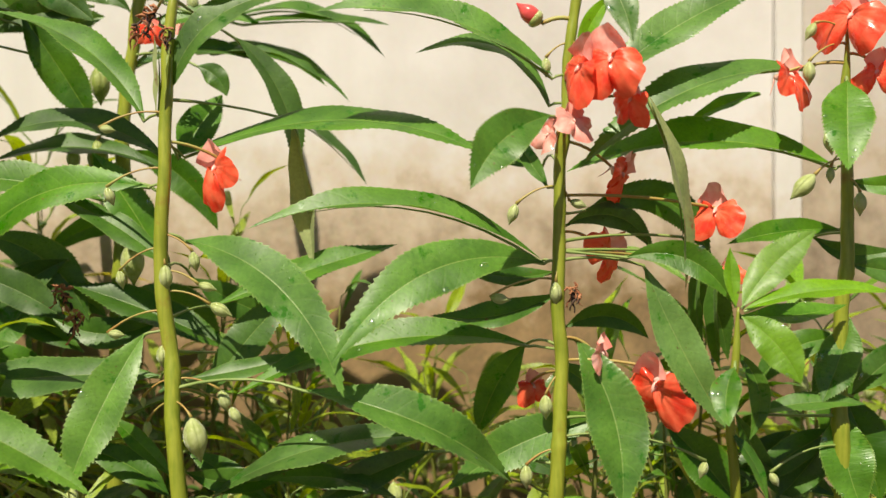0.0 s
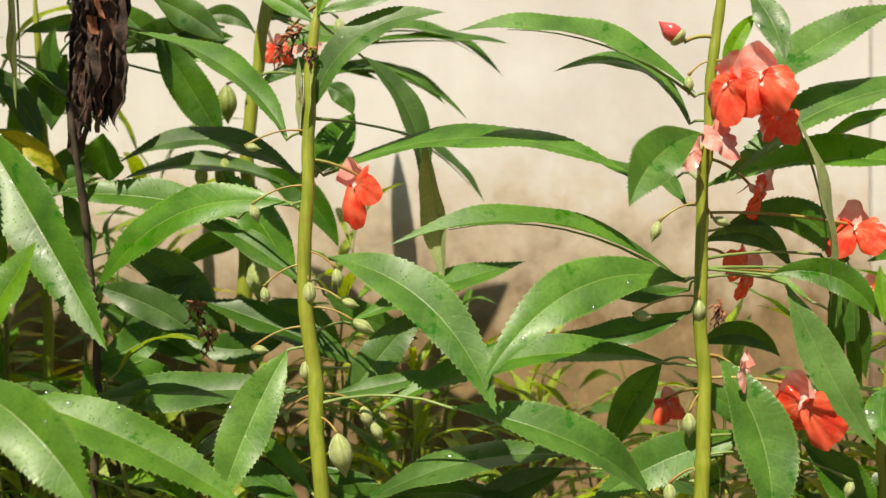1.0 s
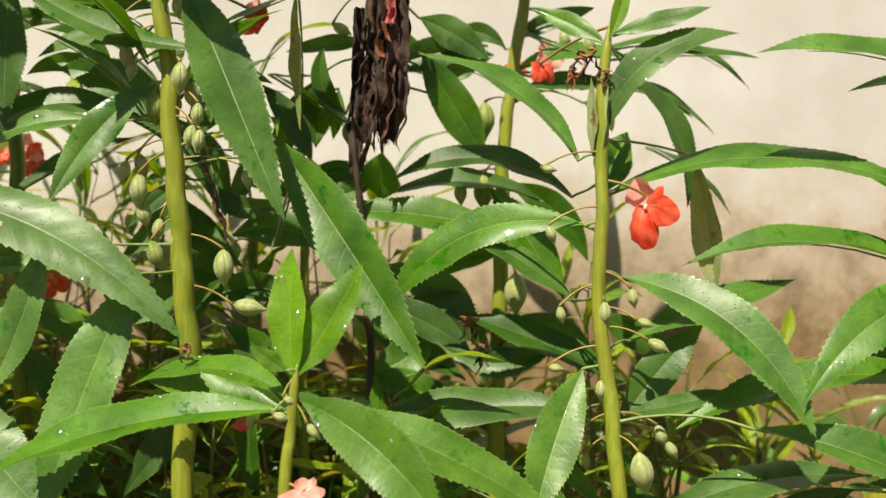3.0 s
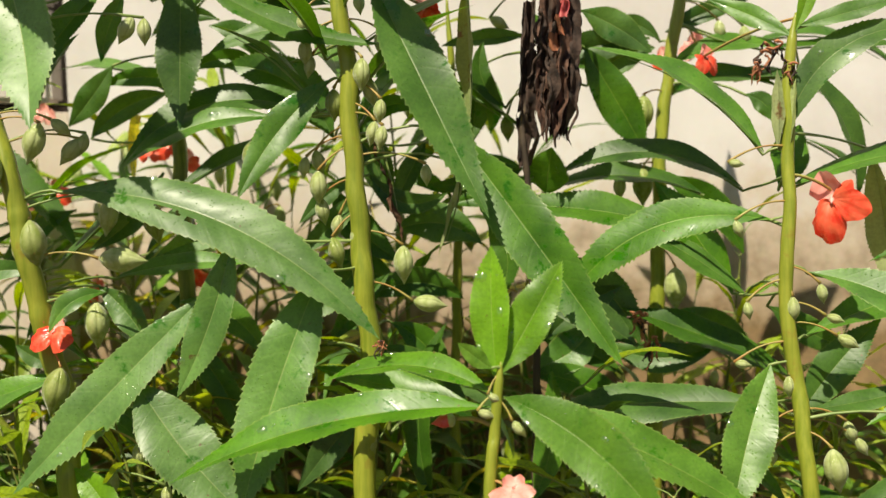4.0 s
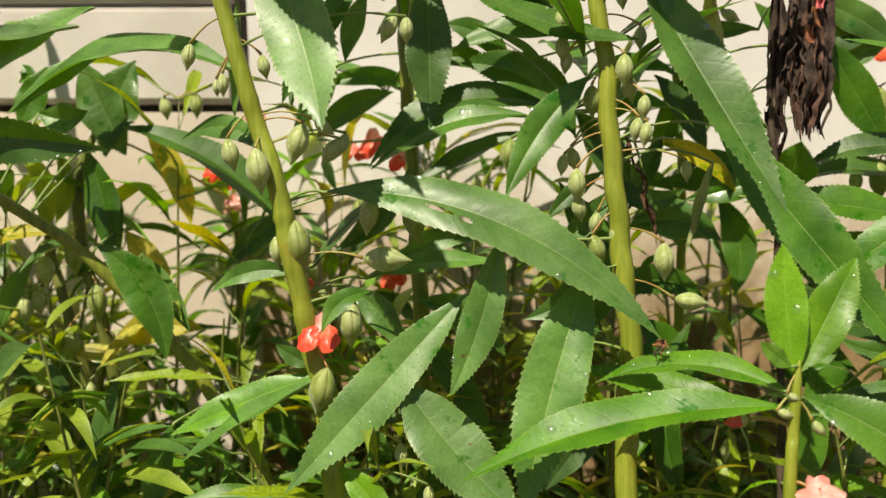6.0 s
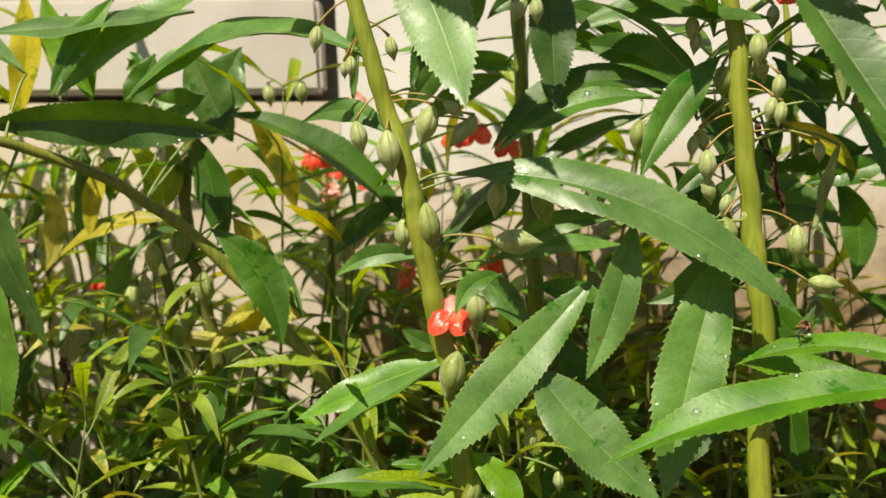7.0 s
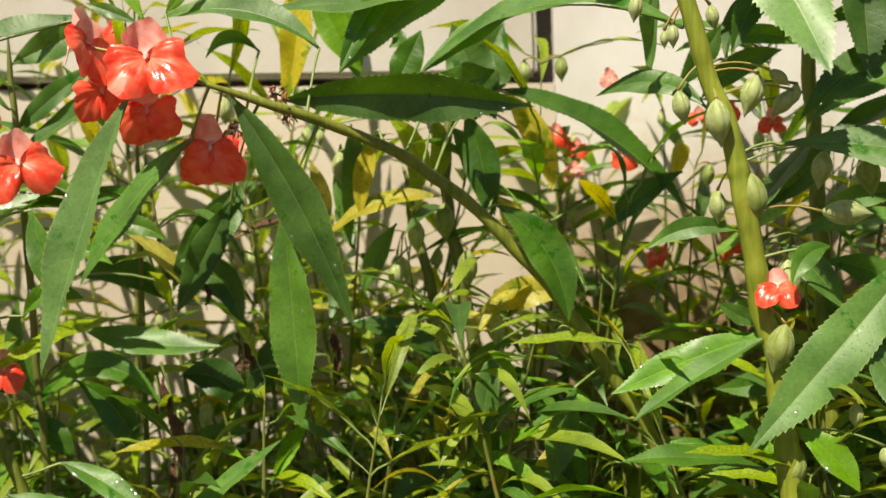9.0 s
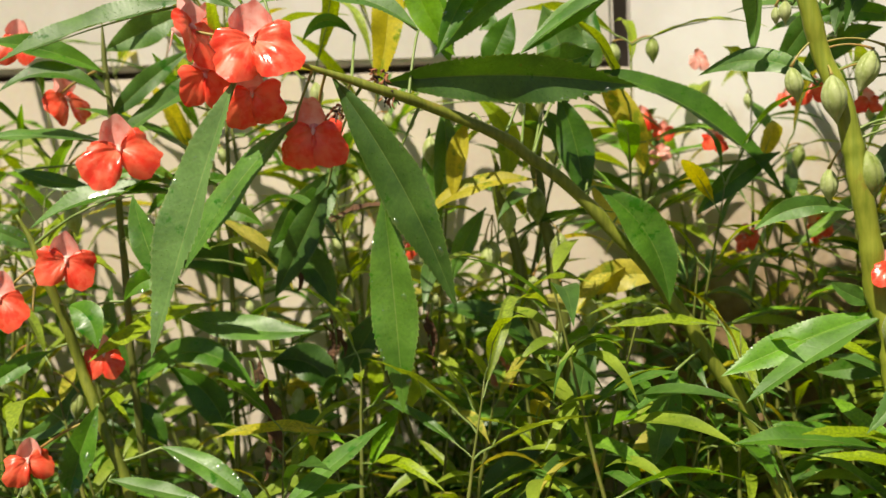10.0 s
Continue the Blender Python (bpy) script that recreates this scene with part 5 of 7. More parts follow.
leaf(balsam_behind, (-0.190, 0.768, 0.674), -104.3, 7.0, 0.0433, 0.0144, 0.229, 0.017, -89.0, "d")
leaf(balsam_behind, (-0.135, 0.744, 0.633), 83.6, -47.1, 0.0281, 0.0160, 0.148, -0.010, 76.7, "d")
leaf(balsam_behind, (-0.139, 0.785, 0.647), 81.5, -17.7, 0.0822, 0.0197, 0.138, -0.007, 30.0, "d")
leaf(balsam_behind, (-0.133, 0.796, 0.671), 83.2, -14.6, 0.1158, 0.0278, 0.167, -0.011, 22.0, "d")
leaf(balsam_behind, (-0.153, 0.792, 0.649), 83.6, -19.5, 0.1133, 0.0272, 0.129, -0.009, 22.5, "d")
leaf(balsam_behind, (-0.094, 0.797, 0.605), 85.6, -41.9, 0.0790, 0.0190, 0.076, -0.007, 17.6, "d")
leaf(balsam_behind, (-0.118, 0.787, 0.667), 82.4, -2.0, 0.1028, 0.0247, 0.030, -0.002, 23.3, "d")
leaf(balsam_behind, (-0.186, 0.770, 0.681), 73.6, 19.9, 0.0634, 0.0160, 0.034, -0.003, 80.5, "d")
leaf(balsam_behind, (-0.191, 0.767, 0.532), -106.4, -19.9, 0.0643, 0.0203, 0.103, 0.008, -69.2, "d")
flower(balsam_behind, (-0.166, 0.806, 0.671), -177, 0, 0, 0.0221, "k")
flower(balsam_behind, (-0.189, 0.799, 0.664), -179, 0, 0, 0.0166)
capsule(balsam_behind, (-0.201, 0.741, 0.622), 0.0266, 0, 75)
capsule(balsam_behind, (-0.217, 0.732, 0.573), 0.0175, 0, 75)
capsule(balsam_behind, (-0.202, 0.736, 0.573), 0.0266, 0, 75)
capsule(balsam_behind, (-0.181, 0.737, 0.504), 0.0304, 0, 75)
capsule(balsam_behind, (-0.182, 0.733, 0.462), 0.0342, 0, 75)
capsule(balsam_behind, (-0.150, 0.779, 0.680), 0.0157, 10, 75)
capsule(balsam_behind, (-0.133, 0.783, 0.676), 0.0157, 10, 75)

balsam_bent = plant((-0.499, 0.539, -0.010), "leaning balsam plant with thick yellow-green stem and fat pods")
stem(balsam_bent, 0.0068, [(-0.604, 0.540, 0.795), (-0.584, 0.542, 0.732), (-0.574, 0.542, 0.693), (-0.563, 0.542, 0.645), (-0.555, 0.543, 0.616), (-0.544, 0.543, 0.577), (-0.539, 0.543, 0.548), (-0.535, 0.545, 0.519), (-0.530, 0.550, 0.489), (-0.524, 0.550, 0.463), (-0.520, 0.546, 0.425), (-0.517, 0.544, 0.390), (-0.505, 0.541, 0.190), (-0.499, 0.539, -0.010)])
leaf(balsam_bent, (-0.518, 0.549, 0.580), 86.6, -24.5, 0.2033, 0.0400, 0.114, 0.017, 50.0, "u", 7, ((0.60, 0.30, 0.014), (0.62, 0.325, 0.015), (0.63, 0.35, 0.012), (0.66, 0.40, 0.014), (0.70, 0.415, 0.010)))
leaf(balsam_bent, (-0.552, 0.545, 0.726), 131.3, -56.3, 0.1390, 0.0430, 0.009, -0.039, 38.9, "u", 4)
leaf(balsam_bent, (-0.570, 0.556, 0.650), -93.9, -6.1, 0.1602, 0.0340, 0.176, 0.045, -29.7)
leaf(balsam_bent, (-0.558, 0.556, 0.603), -72.6, 9.4, 0.0715, 0.0171, 0.161, 0.039, -64.8, "g", 3)
leaf(balsam_bent, (-0.701, 0.628, 0.629), 79.4, -36.1, 0.1544, 0.0340, 0.095, -0.018, 34.4, "d")
leaf(balsam_bent, (-0.528, 0.557, 0.473), -109.5, -19.9, 0.0961, 0.0231, 0.016, 0.001, -48.5, "c", 3)
leaf(balsam_bent, (-0.527, 0.547, 0.472), -113.9, -29.1, 0.0906, 0.0217, 0.022, 0.002, -15.5)
leaf(balsam_bent, (-0.529, 0.541, 0.398), -107.8, 4.5, 0.0821, 0.0197, 0.054, 0.004, -23.6, "g", 3)
leaf(balsam_bent, (-0.513, 0.542, 0.422), 103.4, -44.7, 0.0465, 0.0193, 0.073, -0.003, 53.1, "b", 3)
leaf(balsam_bent, (-0.532, 0.556, 0.478), -105.8, 30.3, 0.0260, 0.0120, -0.051, -0.004, -73.1)
leaf(balsam_bent, (-0.542, 0.562, 0.531), -103.5, -10.2, 0.0548, 0.0136, 0.134, 0.010, -74.3, "g", 3)
leaf(balsam_bent, (-0.537, 0.569, 0.536), 40.2, 38.5, 0.0816, 0.0196, 0.018, 0.001, 3.3, "d")
leaf(balsam_bent, (-0.510, 0.588, 0.527), 71.7, 3.8, 0.0837, 0.0201, 0.050, -0.003, 37.4, "g", 3)
leaf(balsam_bent, (-0.440, 0.633, 0.548), -108.9, -12.1, 0.0653, 0.0165, 0.091, 0.006, -72.5, "g", 3)
leaf(balsam_bent, (-0.493, 0.551, 0.522), -139.3, -32.5, 0.0376, 0.0134, 0.172, 0.031, -47.0, "g", 3)
leaf(balsam_bent, (-0.592, 0.594, 0.698), -165.6, -85.3, 0.0738, 0.0177, -0.013, -0.020, 24.4)
leaf(balsam_bent, (-0.548, 0.572, 0.631), 43.0, 58.5, 0.0517, 0.0124, 0.065, -0.034, 25.3, "d")
leaf(balsam_bent, (-0.520, 0.584, 0.522), 93.1, -48.8, 0.0539, 0.0189, 0.063, -0.017, 67.4, "g", 3)
leaf(balsam_bent, (-0.581, 0.652, 0.567), -100.7, -36.0, 0.0694, 0.0179, 0.057, -0.004, -79.1, "d")
leaf(balsam_bent, (-0.503, 0.584, 0.702), -128.1, -54.3, 0.0886, 0.0213, 0.051, 0.023, -60.5, "d")
flower(balsam_bent, (-0.521, 0.540, 0.497), 182, 20, 0, 0.0242)
capsule(balsam_bent, (-0.570, 0.538, 0.602), 0.0200, 10, 75)
capsule(balsam_bent, (-0.533, 0.543, 0.549), 0.0306, 5, 75)
capsule(balsam_bent, (-0.521, 0.540, 0.466), 0.0296, -15, 75)
capsule(balsam_bent, (-0.533, 0.548, 0.607), 0.0251, -20, 75)
capsule(balsam_bent, (-0.518, 0.553, 0.616), 0.0145, 50, 75)
capsule(balsam_bent, (-0.574, 0.540, 0.642), 0.0135, 0, 75)
capsule(balsam_bent, (-0.482, 0.566, 0.670), 0.0177, -30, 75)
capsule(balsam_bent, (-0.472, 0.569, 0.669), 0.0161, 0, 75)
capsule(balsam_bent, (-0.484, 0.556, 0.540), 0.0283, 85, 75)
capsule(balsam_bent, (-0.550, 0.532, 0.592), 0.0269, 5, 75)
capsule(balsam_bent, (-0.516, 0.575, 0.499), 0.0289, 0, 75)
capsule(balsam_bent, (-0.553, 0.558, 0.545), 0.0200, 0, 75)
capsule(balsam_bent, (-0.594, 0.538, 0.659), 0.0161, -10, 72)
capsule(balsam_bent, (-0.553, 0.551, 0.652), 0.0148, 10, 72)
capsule(balsam_bent, (-0.579, 0.542, 0.641), 0.0103, 0, 72)
capsule(balsam_bent, (-0.481, 0.558, 0.426), 0.0155, 0, 72)
capsule(balsam_bent, (-0.466, 0.561, 0.402), 0.0129, 0, 72)
capsule(balsam_bent, (-0.497, 0.563, 0.564), 0.0225, -10, 72)
capsule(balsam_bent, (-0.472, 0.571, 0.560), 0.0258, 10, 72)
capsule(balsam_bent, (-0.511, 0.562, 0.606), 0.0145, -20, 72)
capsule(balsam_bent, (-0.517, 0.559, 0.602), 0.0193, -40, 72)
capsule(balsam_bent, (-0.515, 0.545, 0.396), 0.0258, -20, 72)

balsam_shaded = plant((-0.486, 0.628, -0.010), "shaded balsam plant with a pale stem and narrow leaves")
stem(balsam_shaded, 0.0062, [(-0.504, 0.659, 0.755), (-0.502, 0.656, 0.700), (-0.500, 0.651, 0.634), (-0.497, 0.647, 0.560), (-0.494, 0.644, 0.505), (-0.493, 0.639, 0.431), (-0.491, 0.635, 0.361), (-0.487, 0.630, 0.175), (-0.486, 0.628, -0.010)], STEM_OLIVE)
leaf(balsam_shaded, (-0.496, 0.638, 0.578), 70.2, 24.0, 0.0893, 0.0214, 0.036, -0.003, 36.9, "d")
leaf(balsam_shaded, (-0.495, 0.632, 0.484), 90.9, -58.1, 0.0888, 0.0220, 0.087, -0.021, 70.2, "d")
leaf(balsam_shaded, (-0.493, 0.651, 0.451), -101.6, -22.1, 0.0773, 0.0231, -0.119, 0.001, -65.1, "d")
leaf(balsam_shaded, (-0.494, 0.634, 0.506), 84.4, -32.6, 0.0689, 0.0220, 0.147, -0.018, 74.7, "g", 3)
leaf(balsam_shaded, (-0.501, 0.673, 0.647), -98.8, 3.5, 0.0642, 0.0156, 0.121, 0.024, -85.5)
leaf(balsam_shaded, (-0.490, 0.627, 0.397), 82.7, -13.4, 0.0603, 0.0220, 0.169, -0.009, 64.6, "d")
leaf(balsam_shaded, (-0.527, 0.688, 0.649), -90.8, 11.3, 0.0903, 0.0217, 0.109, 0.015, -23.3)
leaf(balsam_shaded, (-0.568, 0.655, 0.615), 74.4, 28.6, 0.0623, 0.0197, 0.107, -0.008, 92.6, "d")
leaf(balsam_shaded, (-0.553, 0.662, 0.665), -108.5, -52.7, 0.0525, 0.0197, -0.021, -0.002, -96.8, "d")
flower(balsam_shaded, (-0.636, 0.699, 0.636), 146, 0, 0, 0.0152, "k")
flower(balsam_shaded, (-0.628, 0.697, 0.577), 146, 0, 0, 0.0190)

balsam_leaning = plant((-0.498, 0.631, -0.010), "strongly leaning balsam plant with scarlet blooms and yellowing leaves")
stem(balsam_leaning, 0.0047, [(-0.843, 0.466, 0.633), (-0.798, 0.496, 0.614), (-0.773, 0.520, 0.602), (-0.747, 0.539, 0.588), (-0.722, 0.559, 0.567), (-0.701, 0.573, 0.545), (-0.673, 0.589, 0.510), (-0.647, 0.603, 0.471), (-0.620, 0.614, 0.424), (-0.596, 0.619, 0.378), (-0.533, 0.627, 0.184), (-0.498, 0.631, -0.010)], STEM_OLIVE)
leaf(balsam_leaning, (-0.806, 0.509, 0.620), 75.9, -4.2, 0.1554, 0.0340, 0.038, 0.000, 115.4, "d", 14)
leaf(balsam_leaning, (-0.827, 0.485, 0.624), 76.7, -64.3, 0.1575, 0.0340, 0.042, 0.019, 107.3, "d", 14)
leaf(balsam_leaning, (-0.809, 0.510, 0.554), 126.7, -85.2, 0.1369, 0.0328, 0.004, -0.005, 49.3, "c", 14)
leaf(balsam_leaning, (-0.864, 0.438, 0.622), -119.1, -70.2, 0.1653, 0.0340, 0.010, 0.002, -48.5, "u", 14)
leaf(balsam_leaning, (-0.848, 0.475, 0.599), -113.3, -50.6, 0.1113, 0.0267, 0.044, 0.005, -48.2, "g", 14)
leaf(balsam_leaning, (-0.921, 0.484, 0.678), -111.8, -15.0, 0.1292, 0.0310, 0.030, 0.002, -36.7)
leaf(balsam_leaning, (-0.690, 0.573, 0.551), 79.0, -60.9, 0.0892, 0.0289, 0.128, -0.018, 67.6)
leaf(balsam_leaning, (-0.673, 0.599, 0.542), 94.9, -56.3, 0.0630, 0.0152, 0.017, -0.010, 55.0)
leaf(balsam_leaning, (-0.746, 0.566, 0.702), -127.8, -56.4, 0.0773, 0.0185, 0.042, 0.011, -74.7, "g", 14)
leaf(balsam_leaning, (-0.695, 0.593, 0.705), -110.7, -33.3, 0.1207, 0.0290, 0.060, 0.005, -63.6, "u")
leaf(balsam_leaning, (-0.698, 0.581, 0.692), -112.5, -4.8, 0.1415, 0.0340, -0.021, -0.002, -31.4)
leaf(balsam_leaning, (-0.787, 0.528, 0.653), -101.6, 12.9, 0.1052, 0.0252, 0.132, 0.010, -48.2, "g", 14)
leaf(balsam_leaning, (-0.830, 0.582, 0.717), -137.0, -81.9, 0.0969, 0.0233, -0.053, -0.030, -62.5, "y")
leaf(balsam_leaning, (-0.810, 0.598, 0.702), 86.4, -74.6, 0.0657, 0.0240, 0.017, -0.005, 76.7)
leaf(balsam_leaning, (-0.734, 0.631, 0.677), 81.2, -67.0, 0.0748, 0.0365, -0.011, 0.002, 89.6)
leaf(balsam_leaning, (-0.736, 0.625, 0.605), 99.3, -63.9, 0.0715, 0.0242, 0.078, -0.036, 71.1)
leaf(balsam_leaning, (-0.705, 0.658, 0.629), 80.9, -66.3, 0.0797, 0.0230, 0.095, -0.016, 92.0, "y")
leaf(balsam_leaning, (-0.706, 0.631, 0.556), 76.7, -50.7, 0.0479, 0.0203, -0.034, 0.004, 70.0, "y")
leaf(balsam_leaning, (-0.655, 0.643, 0.484), -108.7, -9.1, 0.0691, 0.0244, 0.121, 0.008, -71.6, "y")
leaf(balsam_leaning, (-0.813, 0.574, 0.531), 70.7, 17.1, 0.0861, 0.0207, 0.129, -0.009, 35.5, "y")
leaf(balsam_leaning, (-0.779, 0.590, 0.599), -125.1, -76.8, 0.0549, 0.0158, 0.050, 0.016, -74.2, "y")
leaf(balsam_leaning, (-0.831, 0.593, 0.586), -165.6, -85.3, 0.0637, 0.0179, -0.067, -0.106, -35.9, "y")
leaf(balsam_leaning, (-0.819, 0.619, 0.597), 117.5, -84.5, 0.0742, 0.0178, 0.000, -0.000, 54.3)
leaf(balsam_leaning, (-0.776, 0.616, 0.663), 54.0, 77.4, 0.0121, 0.0122, -0.450, 0.289, 72.0)
leaf(balsam_leaning, (-0.723, 0.568, 0.636), 87.8, -1.0, 0.0368, 0.0220, -0.130, -0.077, 83.6, "g", 14)
leaf(balsam_leaning, (-0.810, 0.591, 0.470), 74.0, -27.8, 0.0837, 0.0201, 0.140, -0.011, 48.7, "d")
leaf(balsam_leaning, (-0.701, 0.605, 0.457), -149.0, -73.6, 0.0844, 0.0202, 0.028, 0.004, -34.3)
leaf(balsam_leaning, (-0.644, 0.579, 0.433), -121.7, -73.8, 0.0634, 0.0222, 0.006, 0.002, -63.1)
leaf(balsam_leaning, (-0.754, 0.610, 0.471), 73.2, -18.0, 0.0744, 0.0178, 0.117, -0.008, 38.4, "y")
leaf(balsam_leaning, (-0.781, 0.627, 0.538), -115.6, -62.5, 0.0587, 0.0167, 0.053, 0.008, -80.0)
leaf(balsam_leaning, (-0.867, 0.459, 0.365), 62.1, 36.0, 0.0854, 0.0205, 0.010, 0.000, 23.5)
leaf(balsam_leaning, (-0.864, 0.460, 0.370), 68.7, 9.3, 0.0528, 0.0127, 0.034, -0.003, 19.4)
leaf(balsam_leaning, (-0.805, 0.572, 0.477), 129.1, -85.3, 0.0485, 0.0116, -0.049, 0.076, 78.0, "x")
leaf(balsam_leaning, (-0.876, 0.570, 0.471), 140.5, -85.8, 0.0339, 0.0081, 0.019, -0.049, 49.0, "x")
leaf(balsam_leaning, (-0.910, 0.515, 0.455), 94.6, -79.9, 0.0823, 0.0197, 0.034, -0.014, 113.7, "x")
leaf(balsam_leaning, (-0.925, 0.529, 0.443), 166.1, -85.8, 0.0367, 0.0088, -0.008, -0.066, 33.9, "x")
leaf(balsam_leaning, (-0.915, 0.531, 0.419), -173.3, -85.4, 0.0580, 0.0139, -0.034, -0.066, 27.8, "x")
leaf(balsam_leaning, (-0.877, 0.560, 0.473), 152.0, -85.8, 0.0393, 0.0094, 0.009, -0.069, 55.0, "x")
leaf(balsam_leaning, (-0.914, 0.549, 0.506), 74.8, -52.9, 0.0306, 0.0074, 0.358, -0.043, 29.6, "x")
leaf(balsam_leaning, (-0.945, 0.531, 0.543), 76.0, -45.9, 0.0757, 0.0182, 0.078, -0.008, 26.5, "y")
leaf(balsam_leaning, (-0.852, 0.521, 0.560), -115.4, -61.8, 0.0804, 0.0229, -0.002, -0.000, -89.4, "d")
leaf(balsam_leaning, (-0.867, 0.560, 0.571), -128.2, -48.3, 0.0684, 0.0274, -0.104, -0.042, -70.1, "d")
leaf(balsam_leaning, (-0.836, 0.592, 0.545), -111.9, -16.5, 0.0718, 0.0172, 0.080, 0.006, -36.6, "x")
leaf(balsam_leaning, (-0.818, 0.586, 0.714), 80.1, -65.5, 0.0788, 0.0236, -0.046, 0.008, 87.9, "b")
leaf(balsam_leaning, (-0.668, 0.570, 0.673), -111.0, -31.2, 0.0762, 0.0183, 0.029, 0.002, -60.1, "g", 14)
leaf(balsam_leaning, (-0.700, 0.644, 0.676), -120.2, -71.1, 0.0724, 0.0406, 0.052, 0.011, -70.5, "d")
leaf(balsam_leaning, (-0.752, 0.616, 0.672), -116.3, -62.7, 0.0474, 0.0240, -0.015, -0.002, -79.6, "d")
leaf(balsam_leaning, (-0.878, 0.500, 0.678), 65.9, 54.3, 0.0356, 0.0107, -0.034, 0.004, 94.9, "b")
leaf(balsam_leaning, (-0.891, 0.495, 0.675), -101.3, 61.4, 0.0410, 0.0107, 0.015, 0.002, -80.6, "b")
leaf(balsam_leaning, (-0.895, 0.494, 0.673), -106.9, 23.4, 0.0346, 0.0093, 0.017, 0.001, -77.8)
leaf(balsam_leaning, (-0.721, 0.611, 0.614), 92.2, -79.0, 0.0781, 0.0260, 0.049, -0.019, 79.4, "d")
leaf(balsam_leaning, (-0.799, 0.595, 0.609), -142.2, -82.9, 0.0676, 0.0192, -0.061, -0.041, -54.2)
leaf(balsam_leaning, (-0.745, 0.614, 0.613), -148.0, -83.8, 0.0510, 0.0160, -0.104, -0.086, -43.4, "o")
leaf(balsam_leaning, (-0.833, 0.534, 0.655), -109.1, -6.4, 0.0349, 0.0096, 0.341, 0.024, -88.3)
leaf(balsam_leaning, (-0.781, 0.612, 0.617), 91.5, -78.7, 0.0695, 0.0187, 0.227, -0.085, 76.6, "o")
flower(balsam_leaning, (-0.856, 0.447, 0.636), 154, 5, 0, 0.0488)
flower(balsam_leaning, (-0.897, 0.448, 0.649), 91, 0, 10, 0.0428)
flower(balsam_leaning, (-0.896, 0.457, 0.623), 126, -20, 0, 0.0345)
flower(balsam_leaning, (-0.865, 0.459, 0.610), 159, -30, 0, 0.0355)
flower(balsam_leaning, (-0.840, 0.484, 0.587), 162, -25, 0, 0.0396)
flower(balsam_leaning, (-0.849, 0.526, 0.592), 193, 0, 0, 0.0196, "k")

balsam_podded = plant((-0.709, 0.638, -0.010), "balsam plant with dark stem, hanging pods and red blooms")
stem(balsam_podded, 0.0058, [(-0.728, 0.641, 0.637), (-0.742, 0.633, 0.598), (-0.741, 0.629, 0.541), (-0.735, 0.638, 0.491), (-0.729, 0.646, 0.423), (-0.722, 0.642, 0.344), (-0.713, 0.639, 0.167), (-0.709, 0.638, -0.010)], STEM_SHADE)
leaf(balsam_podded, (-0.639, 0.634, 0.408), -134.8, -62.3, 0.0793, 0.0235, 0.078, 0.034, -39.1)
leaf(balsam_podded, (-0.699, 0.654, 0.412), 73.9, -47.7, 0.0521, 0.0259, 0.077, -0.008, 74.6, "d")
leaf(balsam_podded, (-0.708, 0.653, 0.435), -114.4, -42.0, 0.0319, 0.0167, -0.090, -0.009, -62.4, "b")
leaf(balsam_podded, (-0.717, 0.646, 0.390), -122.3, -70.3, 0.0363, 0.0159, 0.087, 0.019, -55.8)
leaf(balsam_podded, (-0.755, 0.658, 0.455), -111.5, -11.1, 0.0695, 0.0167, -0.015, -0.001, -39.8, "d")
leaf(balsam_podded, (-0.661, 0.643, 0.361), -112.0, -18.3, 0.0769, 0.0203, 0.078, 0.006, -59.1, "d")
leaf(balsam_podded, (-0.635, 0.680, 0.435), 78.7, -66.0, 0.0733, 0.0251, 0.062, -0.011, 80.2, "d")
flower(balsam_podded, (-0.681, 0.716, 0.596), 142, 0, 0, 0.0198)
flower(balsam_podded, (-0.666, 0.720, 0.586), 183, 0, 0, 0.0158)
flower(balsam_podded, (-0.669, 0.718, 0.569), 182, 0, 0, 0.0158, "k")
flower(balsam_podded, (-0.560, 0.746, 0.611), 171, 0, 0, 0.0234)
flower(balsam_podded, (-0.576, 0.741, 0.606), 170, 0, 0, 0.0156)
capsule(balsam_podded, (-0.744, 0.613, 0.476), 0.0279, 0, 72)
capsule(balsam_podded, (-0.708, 0.624, 0.461), 0.0239, 0, 72)
capsule(balsam_podded, (-0.810, 0.599, 0.579), 0.0239, 0, 72)
capsule(balsam_podded, (-0.760, 0.612, 0.529), 0.0239, 0, 72)
capsule(balsam_podded, (-0.774, 0.605, 0.502), 0.0219, 0, 72)
capsule(balsam_podded, (-0.726, 0.621, 0.505), 0.0279, 0, 72)
capsule(balsam_podded, (-0.663, 0.638, 0.451), 0.0279, 0, 72)
capsule(balsam_podded, (-0.741, 0.619, 0.538), 0.0279, 0, 72)
capsule(balsam_podded, (-0.823, 0.596, 0.601), 0.0119, 0, 72)
capsule(balsam_podded, (-0.749, 0.621, 0.606), 0.0119, 0, 72)

balsam_upright = plant((-0.689, 0.758, -0.010), "upright young balsam plant with small red blooms and narrow leaves")
stem(balsam_upright, 0.0030, [(-0.694, 0.765, 0.607), (-0.692, 0.763, 0.571), (-0.690, 0.760, 0.528), (-0.689, 0.758, 0.486), (-0.689, 0.758, 0.200), (-0.689, 0.758, -0.010)], STEM_SHADE)
rnd = random.Random(83)
turn = 20.0
